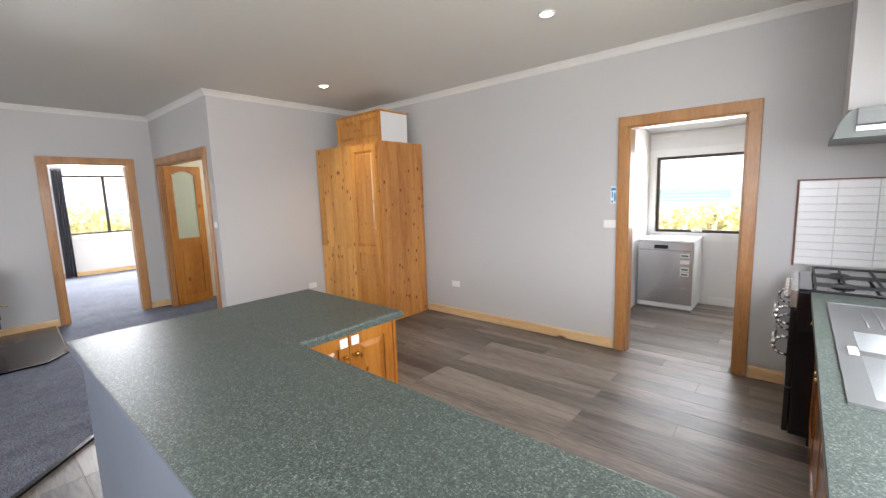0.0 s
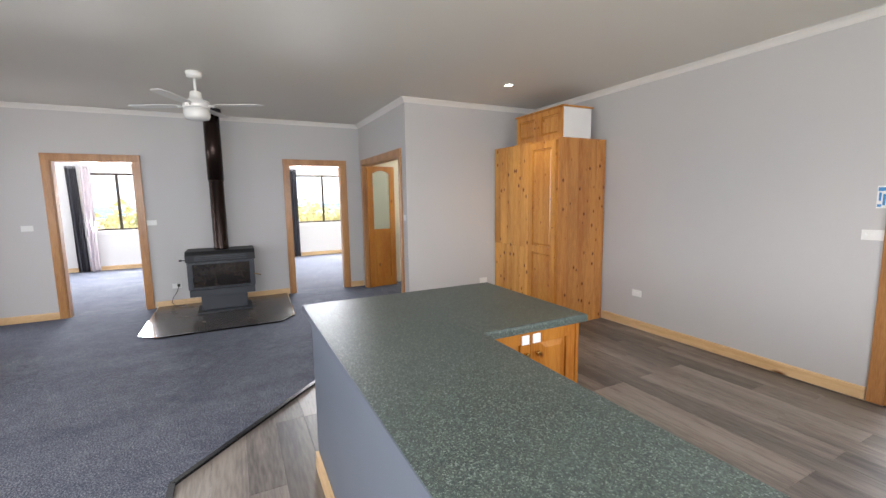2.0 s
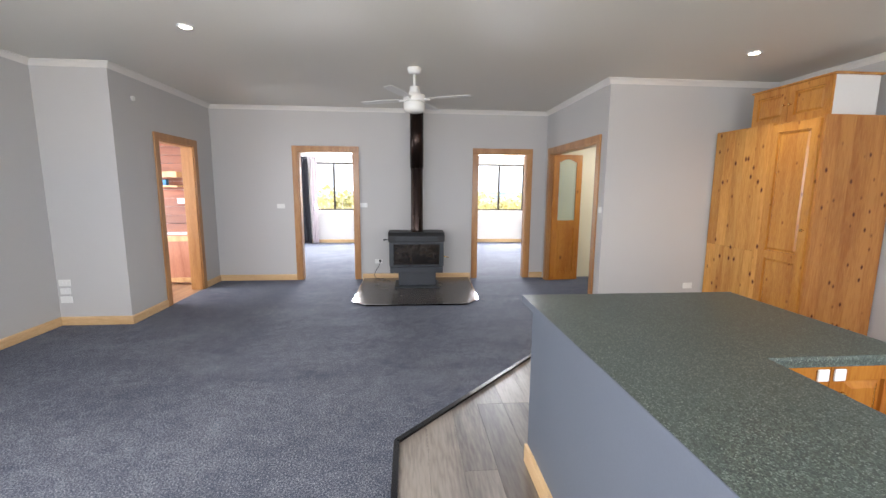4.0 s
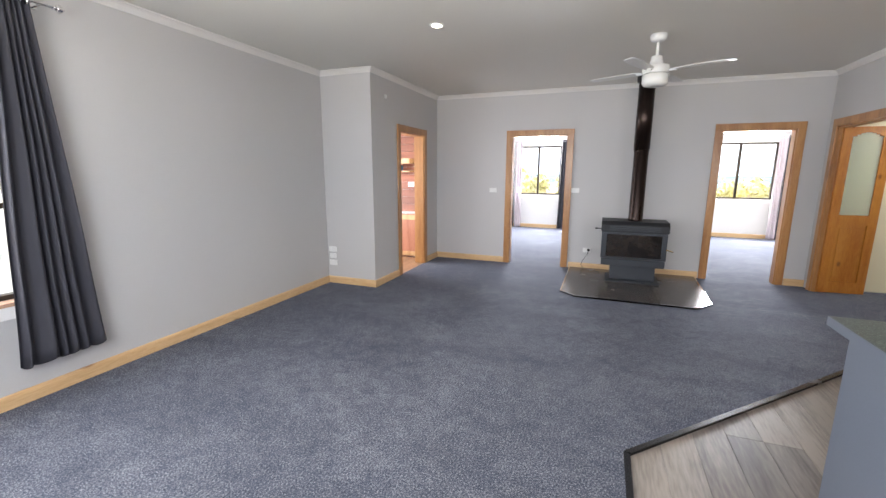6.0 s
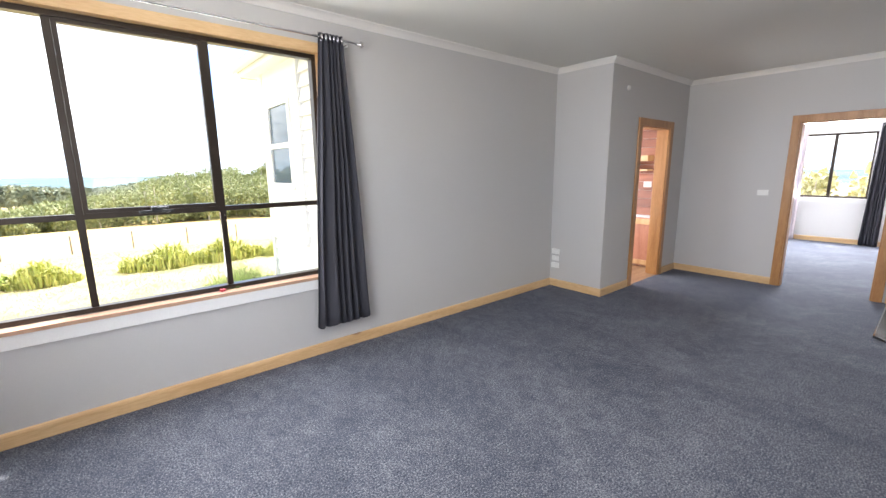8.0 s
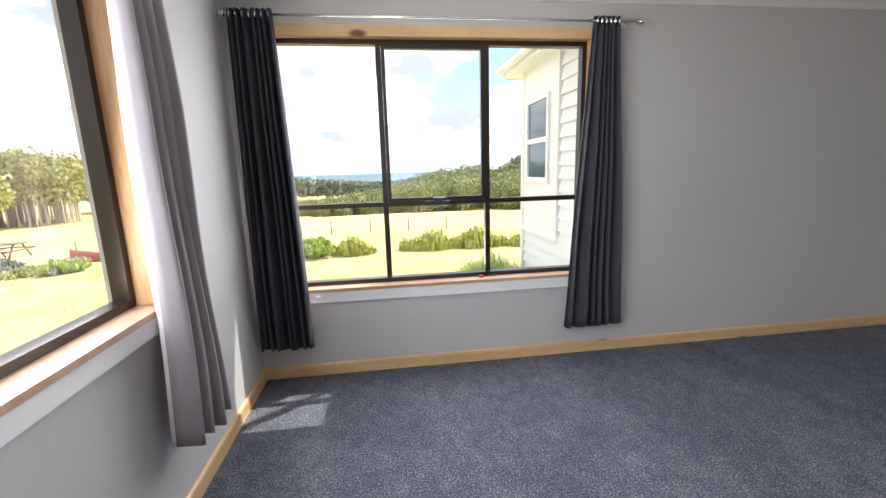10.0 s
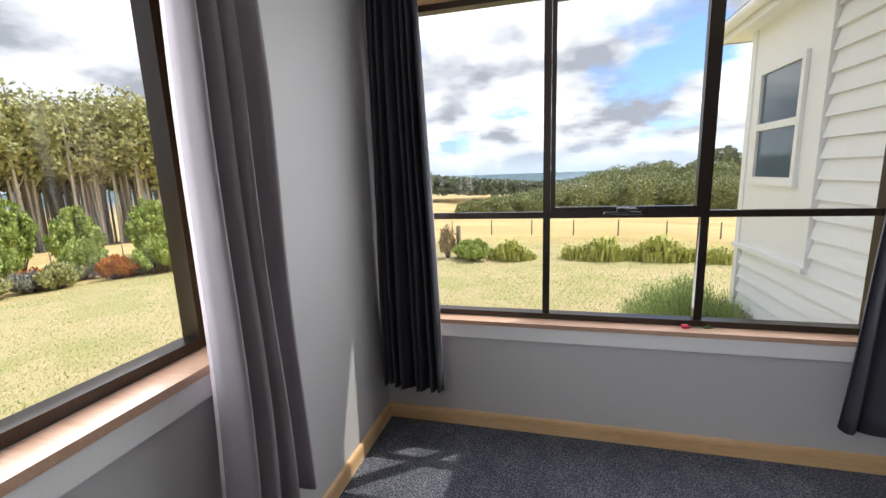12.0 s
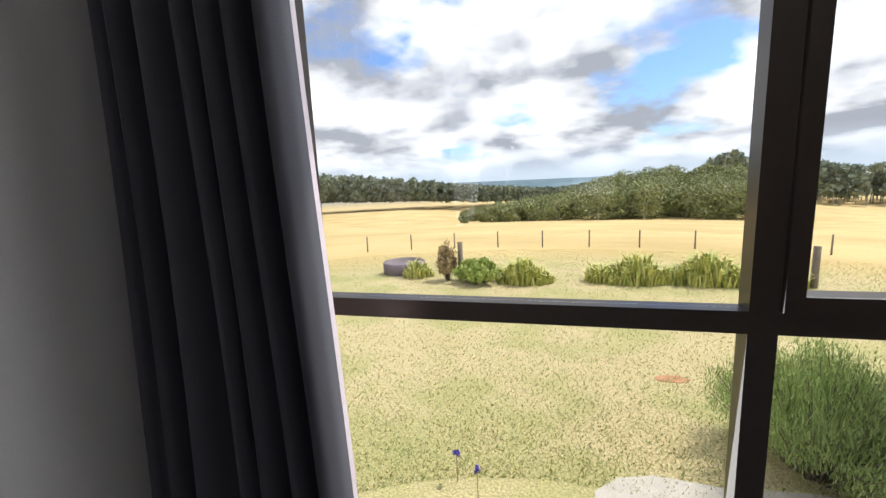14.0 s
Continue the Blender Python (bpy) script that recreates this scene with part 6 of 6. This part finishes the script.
blades("grass_clump", 0.85, -10.9, 0.55, 0.35, 700, 0.55, LEAF_STRAP, "yellow-green clump of strap-leaved plants in the lawn", "plant", seed=2)
blades("grass_clump", -1.0, -11.1, 0.75, 0.4, 900, 0.62, LEAF_STRAP, "wide yellow-green clump of strap-leaved plants", "plant", seed=3)
blades("grass_clump", -2.3, -11.1, 0.8, 0.4, 1000, 0.68, LEAF_STRAP, "wide clump of strap leaves with dry seed heads", "plant", seed=4)
blades("grass_clump", -3.3, -10.9, 0.35, 0.3, 260, 0.45, LEAF_STRAP, "small clump of strap leaves beside a fence post", "plant", seed=5)
blades("grass_clump", 3.1, -11.2, 0.35, 0.3, 260, 0.4, LEAF_STRAP, "small clump of strap leaves by the trough", "plant", seed=6)


def shrub(name, cx, cy, r, h, label, mat, stems=60, per=30, leaf=0.03, seed=1, thick=0.006, flat=1.0, slim=1.0, low=0.5):
    """A bush of many fine stems that fan out, each clad in small leaves."""
    rnd_ = random.Random(seed)
    z0 = ground_z(cx, cy)
    root = thing(name, (cx, cy, z0), label, "shrub")
    bm = bmesh.new()
    cs_, rs_ = [], []
    for _ in range(stems):
        a, q = rnd_.uniform(0, 6.283), rnd_.random() ** 0.6
        top = Vector((cx + math.cos(a) * r * q, cy + math.sin(a) * r * q, z0 + h * (1 - 0.45 * q * q) * rnd_.uniform(0.8, 1.08)))
        foot = Vector((cx + math.cos(a) * r * 0.22 * q, cy + math.sin(a) * r * 0.22 * q, z0 - 0.02))
        tube(bm, foot, top, thick, thick * 0.4, n=4, caps=False)
        for f in [low + (0.98 - low) * i / 5 for i in range(6)]:
            p = foot.lerp(top, f)
            cs_.append(np.array(p))
            rs_.append(0.05 + 0.06 * r * f)
    part("stems", bm, TWIG, root)
    tri_mesh("leaves", leaf_tris(cs_, rs_, per, leaf, flat=flat, up=0.6, slim=slim), mat, root)
    return root


shrub("rosemary_bush", -1.36, -6.05, 0.64, 0.78, "bushy green rosemary shrub growing beside the slab", LEAF_SHRUB, stems=210, per=48, leaf=0.036, seed=3, slim=0.14, flat=1.3, low=0.50)
shrub("small_bush", 1.75, -10.8, 0.45, 0.42, "low rounded green bush in the lawn", LEAF_GREEN, stems=50, per=34, leaf=0.05, seed=4)
shrub("dry_bush", 2.35, -10.9, 0.22, 0.75, "dry brown bush tied beside a fence post", leaf_material("dead_leaf", (0.30, 0.22, 0.11), (0.48, 0.37, 0.20)), stems=30, per=14, leaf=0.04, seed=5)
shrub("white_flower_bush", -1.62, -4.75, 0.30, 0.55, "straggly pale-leaved plant against the weatherboards", LEAF_GREY, stems=16, per=8, leaf=0.03, seed=6)
shrub("white_flower_bush", -1.62, -5.45, 0.28, 0.50, "thin pale-leaved plant against the weatherboards", LEAF_GREY, stems=14, per=8, leaf=0.03, seed=16)
for k in range(26):
    az = 40 + k * 1.35 + rnd.uniform(-0.5, 0.5)
    d = rnd.uniform(11.3, 13.6)
    x, y = polar(az, d)
    tone = (LEAF_GREY, LEAF_GREEN, LEAF_GREY, LEAF_OLIVE, FLOWER_MIX if az > 52 else LEAF_PALE)[k % 5]
    words = ("grey lavender bush in the garden bed", "leafy green shrub in the garden bed", "grey-green bush with dry flower heads", "olive green low shrub in the bed", "orange flowering bush in the garden bed" if az > 52 else "pale dry grassy bush in the garden bed")[k % 5]
    shrub("bed_bush", x, y, rnd.uniform(0.35, 0.6), (rnd.uniform(0.35, 0.6) if k % 5 != 1 else rnd.uniform(0.7, 1.2)) * (0.4 if az < 46 else 1), words, tone, stems=40, per=26, leaf=0.055, seed=30 + k, thick=0.008)
for k, (az, d, h) in enumerate(((50, 15.5, 1.7), (54, 16, 2.1), (61, 15.5, 2.0), (66, 16, 2.3))):
    x, y = polar(az, d)
    shrub("young_tree", x, y, h * 0.33, h, "young bright green sapling behind the garden bed", LEAF_GREEN, stems=60, per=34, leaf=0.08, seed=70 + k, thick=0.014)
fb = thing("lawn_flower", (0.63, -5.3, -0.5), "small blue flowers standing in the lawn", "flower")
bm = bmesh.new()
pts_ = []
for k in range(2):
    x, y = 0.76 + 0.16 * k, -5.35 - 0.12 * k
    tube(bm, (x, y, -0.5), (x, y, -0.30), 0.003, n=4)
    pts_.append(np.array([x, y, -0.29]))
part("stems", bm, TWIG, fb)
tri_mesh("petals", leaf_tris(pts_, [0.022] * 5, 26, 0.016), FLOWER_BLUE, fb)

bm = bmesh.new()
rnd = random.Random(5)
prism(bm, [(-0.80 + 0.17 * math.cos(k * 0.449) * rnd.uniform(0.6, 1.15), -7.23 + 0.09 * math.sin(k * 0.449) * rnd.uniform(0.6, 1.2)) for k in range(14)], -0.51, -0.495)
tagged(part("soil_patch", bm, material("red_soil", (0.46, 0.24, 0.13), 0.95, var=0.4, scale=14)), "small bare patch of red soil in the lawn", "soil")



def lawn_blades(count, place):
    """Short mown grass, one slim triangle a blade."""
    xy = place(count)
    z = np.array([ground_z(x, y) for x, y in xy])
    turn = RNG.random(count) * 2 * np.pi
    h = 0.012 + 0.026 * RNG.random(count) ** 1.6
    w = 0.0045 + 0.003 * RNG.random(count)
    lean = RNG.normal(size=(count, 2)) * 0.55 * h[:, None]
    foot = np.column_stack([xy, z - 0.004])
    side = np.column_stack([np.cos(turn) * w, np.sin(turn) * w, np.zeros(count)])
    tip = foot + np.column_stack([lean, h])
    return np.stack([foot - side, foot + side, tip], axis=1).reshape(-1, 3)


def lawn_south(n):
    d = 2.6 + 12.0 * RNG.random(n) ** 1.25
    az = np.radians(-34 + 68 * RNG.random(n))
    return np.column_stack([0.2 + d * np.sin(az), -3.0 - d * np.cos(az)])


def lawn_east(n):
    d = 2.8 + 9.5 * RNG.random(n) ** 1.2
    az = np.radians(34 + 48 * RNG.random(n))
    return np.column_stack([0.2 + d * np.sin(az), -3.0 - d * np.cos(az)])


LEAF_LAWN = leaf_material("mown_grass_blade", (0.30, 0.38, 0.12), (0.62, 0.55, 0.29), 0.8)
tagged(tri_mesh("lawn_grass", lawn_blades(80000, lawn_south), LEAF_LAWN), "short mown half-dry grass blades of the lawn", "grass", kind="stuff")
tagged(tri_mesh("lawn_grass", lawn_blades(50000, lawn_east), LEAF_LAWN), "short mown half-dry grass blades of the lawn", "grass", kind="stuff")

# fences, post, trough, table
fence = thing("paddock_fence", (0, -14, -1), "old wire fence with thin weathered posts at the paddock", "fence")
line = [polar(a, lerp_table(a, [-40, 0, 30, 75], [17, 15.5, 17, 24])) for a in range(-40, 80, 6)]
tops = []
for k, (x, y) in enumerate(line):
    z = ground_z(x, y)
    bm = bmesh.new()
    tube(bm, (x, y, z - 0.3), (x, y, z + 0.62), 0.028, 0.025, n=7)
    part("post", bm, POSTWOOD, fence)
    tops.append(Vector((x, y, z)))
bm = bmesh.new()
for p, q in zip(tops, tops[1:]):
    for h in (0.18, 0.36, 0.54):
        tube(bm, p + Vector((0, 0, h)), q + Vector((0, 0, h)), 0.003, n=3, caps=False)
part("wire", bm, CHROME, fence, "thin fence wire")
for x, y, h in ((2.12, -11.0, 0.95), (-3.75, -10.9, 0.85)):
    po_ = thing("gate_post", (x, y, -0.6), "stout weathered timber post in the lawn", "post")
    bm = bmesh.new()
    z = ground_z(x, y)
    tube(bm, (x, y, z - 0.3), (x, y, z + h * 0.8), 0.055, 0.05, n=10)
    part("shaft", bm, POSTWOOD, po_)
tr = thing("round_trough", (3.55, -11.6, -0.6), "low round dark water trough in the grass", "trough")
bm = bmesh.new()
z = ground_z(3.55, -11.6)
lathe(bm, (3.55, -11.6, z), [(0.46, -0.05), (0.47, 0.26), (0.43, 0.27), (0.42, 0.2), (0.1, 0.19)], 28)
part("rim", bm, material("grey_tank_metal", (0.16, 0.13, 0.15), 0.6), tr)
tx, ty = polar(42.3, 27)
tz = ground_z(tx, ty)
pt = thing("picnic_table", (tx, ty, tz), "weathered grey timber picnic table in the paddock", "picnic table")
bpart("tabletop", (tx - 0.8, tx + 0.8, ty - 0.36, ty + 0.36, tz + 0.70, tz + 0.75), POSTWOOD, pt)
for s_ in (-1, 1):
    bpart("bench_seat", (tx - 0.8, tx + 0.8, ty + s_ * 0.72 - 0.13, ty + s_ * 0.72 + 0.13, tz + 0.42, tz + 0.46), POSTWOOD, pt)
    for u in (-0.6, 0.6):
        bm = bmesh.new()
        tube(bm, (tx + u, ty + s_ * 0.70, tz - 0.05), (tx + u, ty + s_ * 0.25, tz + 0.70), 0.04, n=6)
        part("leg", bm, POSTWOOD, pt)
for u in (-0.6, 0.6):
    bpart("brace", (tx + u - 0.03, tx + u + 0.03, ty - 0.8, ty + 0.8, tz + 0.37, tz + 0.42), POSTWOOD, pt)
rx_, ry_ = polar(38.3, 14.6)
rz_ = ground_z(rx_, ry_)
rs = thing("red_bed_edge", (rx_, ry_, rz_), "faded red corrugated sheet around a raised bed", "garden edging")
bm = bmesh.new()
for k in range(22):
    tube(bm, (rx_ - 1.0 + k * 0.075, ry_ + 0.3 - k * 0.03, rz_ - 0.05), (rx_ - 1.0 + k * 0.075, ry_ + 0.3 - k * 0.03, rz_ + 0.30 + 0.004 * k), 0.042, n=6)
part("sheet", bm, material("faded_red_sheet", (0.40, 0.12, 0.12), 0.6), rs)

# ---- outside: the wing of the house in view ----
wing = thing("house_wing", (-3.0, -5.1, -0.5), "white weatherboard wing of the house with a sash window", "house wing")
WX, WY0, WY1 = -1.90, -6.30, -3.882
bpart("wall", [(-4.6, WX - 0.02, WY0, WY1, -0.6, 2.75)], SIDING, wing)
bpart("window_panel", (WX - 0.019, WX + 0.02, WY0 - 0.01, -5.14, 0.70, 2.72), SIDING, wing, "smooth white panel around the window")
for y in (WY0 - 0.012, -5.16):
    bpart("corner_trim", (WX - 0.019, WX + 0.035, y, y + 0.085, -0.5 if y < -6 else 0.70, 2.72), SIDING, wing)
bpart("panel_sill", (WX - 0.019, WX + 0.06, WY0 - 0.02, -5.06, 0.66, 0.70), SIDING, wing)
WZ0, WZ1, WWY0, WWY1 = 1.37, 2.27, -6.02, -5.38
win = bpart("window_frame", [(WX + 0.021, WX + 0.05, WWY0 - 0.05, WWY0, WZ0 - 0.05, WZ1 + 0.05), (WX + 0.021, WX + 0.05, WWY1, WWY1 + 0.05, WZ0 - 0.05, WZ1 + 0.05),
                             (WX + 0.021, WX + 0.05, WWY0, WWY1, WZ1, WZ1 + 0.05), (WX + 0.021, WX + 0.055, WWY0 - 0.06, WWY1 + 0.06, WZ0 - 0.07, WZ0 - 0.001),
                             (WX + 0.021, WX + 0.048, WWY0, WWY1, 1.78, 1.84)], SIDING, wing)
bpart("pane", (WX + 0.022, WX + 0.027, WWY0, WWY1, WZ0, 1.779), DARKPANE, win, "dark reflecting glass")
bpart("pane", (WX + 0.022, WX + 0.027, WWY0, WWY1, 1.841, WZ1), DARKPANE, win, "dark reflecting glass")
k = 0
z = -0.52
while z < 2.70:
    y0 = WY0 if z + 0.14 < 0.66 else -5.07
    if z + 0.145 > 0.66 and z < 0.70:
        y0 = -5.06
    bm = bmesh.new()
    v = box(bm, WX - 0.019, WX + 0.022, y0, WY1 - 0.001, z, z + 0.143)
    for q in v:
        if q.co.x > WX and q.co.z > z + 0.1:
            q.co.x -= 0.034
    part("weatherboard", bm, SIDING, wing)
    z += 0.145
bpart("fascia", (-1.72, -1.70, -6.62, -4.36, 2.70, 2.86), SIDING, wing)
bpart("soffit", (-4.6, -1.72, -6.60, -4.36, 2.71, 2.73), SIDING, wing)
bpart("end_fascia", (-4.6, -1.70, -6.64, -6.62, 2.70, 2.86), SIDING, wing)
bm = bmesh.new()
prism(bm, [(-4.6, -6.66), (-1.68, -6.66), (-1.68, -4.36), (-4.6, -4.36)], 2.865, 2.90)
part("roof", bm, ROOFING, wing)
bm = bmesh.new()
tube(bm, (-1.655, -6.66, 2.80), (-1.655, -4.36, 2.80), 0.05, n=12)
part("gutter", bm, SIDING, wing)

# ---- kitchen floor planks, last ----
base = bpart("floor_kitchen", [(XN, XE, -0.10, YN, -0.0118, -0.006), (XN, -0.9, YN, YN + 0.001, -0.0118, -0.006)], BLACK)
structure(base, "grey-brown wood-look vinyl plank floor", "floor")
base2 = structure(bpart("floor_laundry", [(-0.85, -0.01, YN + 0.0, YN + 0.12, -0.0118, -0.006), (-1.22, 1.3, YN + 0.12, 6.36, -0.0118, -0.006)], BLACK), "grey-brown vinyl plank floor of the laundry", "floor")
rnd = random.Random(8)
PW, PL = 0.18, 1.22
plank_mesh = {}


def plank(parent, x0, x1, y0, y1):
    w, h = round(x1 - x0, 3), round(y1 - y0, 3)
    if w < 0.02 or h < 0.01:
        return
    key = (w, h)
    if key not in plank_mesh:
        bm = bmesh.new()
        a, b_ = w / 2 - 0.0006, h / 2 - 0.0006
        v0 = [bm.verts.new((x, y, -0.0055)) for x, y in ((-a, -b_), (a, -b_), (a, b_), (-a, b_))]
        v1 = [bm.verts.new((x, y, -0.0006)) for x, y in ((-a, -b_), (a, -b_), (a, b_), (-a, b_))]
        v2 = [bm.verts.new((x, y, 0.0)) for x, y in ((-a + 0.001, -b_ + 0.001), (a - 0.001, -b_ + 0.001), (a - 0.001, b_ - 0.001), (-a + 0.001, b_ - 0.001))]
        for p, q in ((v0, v1), (v1, v2)):
            for i in range(4):
                bm.faces.new((p[i], p[(i + 1) % 4], q[(i + 1) % 4], q[i]))
        bm.faces.new(v2)
        me = bpy.data.meshes.new("plank")
        bm.to_mesh(me)
        bm.free()
        me.materials.append(PLANK)
        plank_mesh[key] = me
    ob = new("plank", plank_mesh[key])
    ob.location = ((x0 + x1) / 2, (y0 + y1) / 2, 0)
    ob.parent = parent


def plank_rows(parent, x0, x1, y0, y1, start, keep=lambda x, y: True):
    y = y0
    r = start
    while y < y1 - 0.001:
        ye = min(y + PW, y1)
        x = x0 - rnd.choice((0.2, 0.5, 0.8, 1.05))
        while x < x1:
            a, b_ = max(x, x0), min(x + PL, x1)
            if keep(b_, ye):
                plank(parent, a, b_, y, ye)
            x += PL
        y += PW
        r += 1


plank_rows(base, XN + 0.003, XE - 0.003, -0.10, YN - 0.002, 0, lambda x, y: x + y > -2.42)
plank_rows(base2, -1.217, 1.297, YN + 0.122, 6.358, 0)
plank_rows(base2, -0.83, -0.05, YN, YN + 0.12, 0)
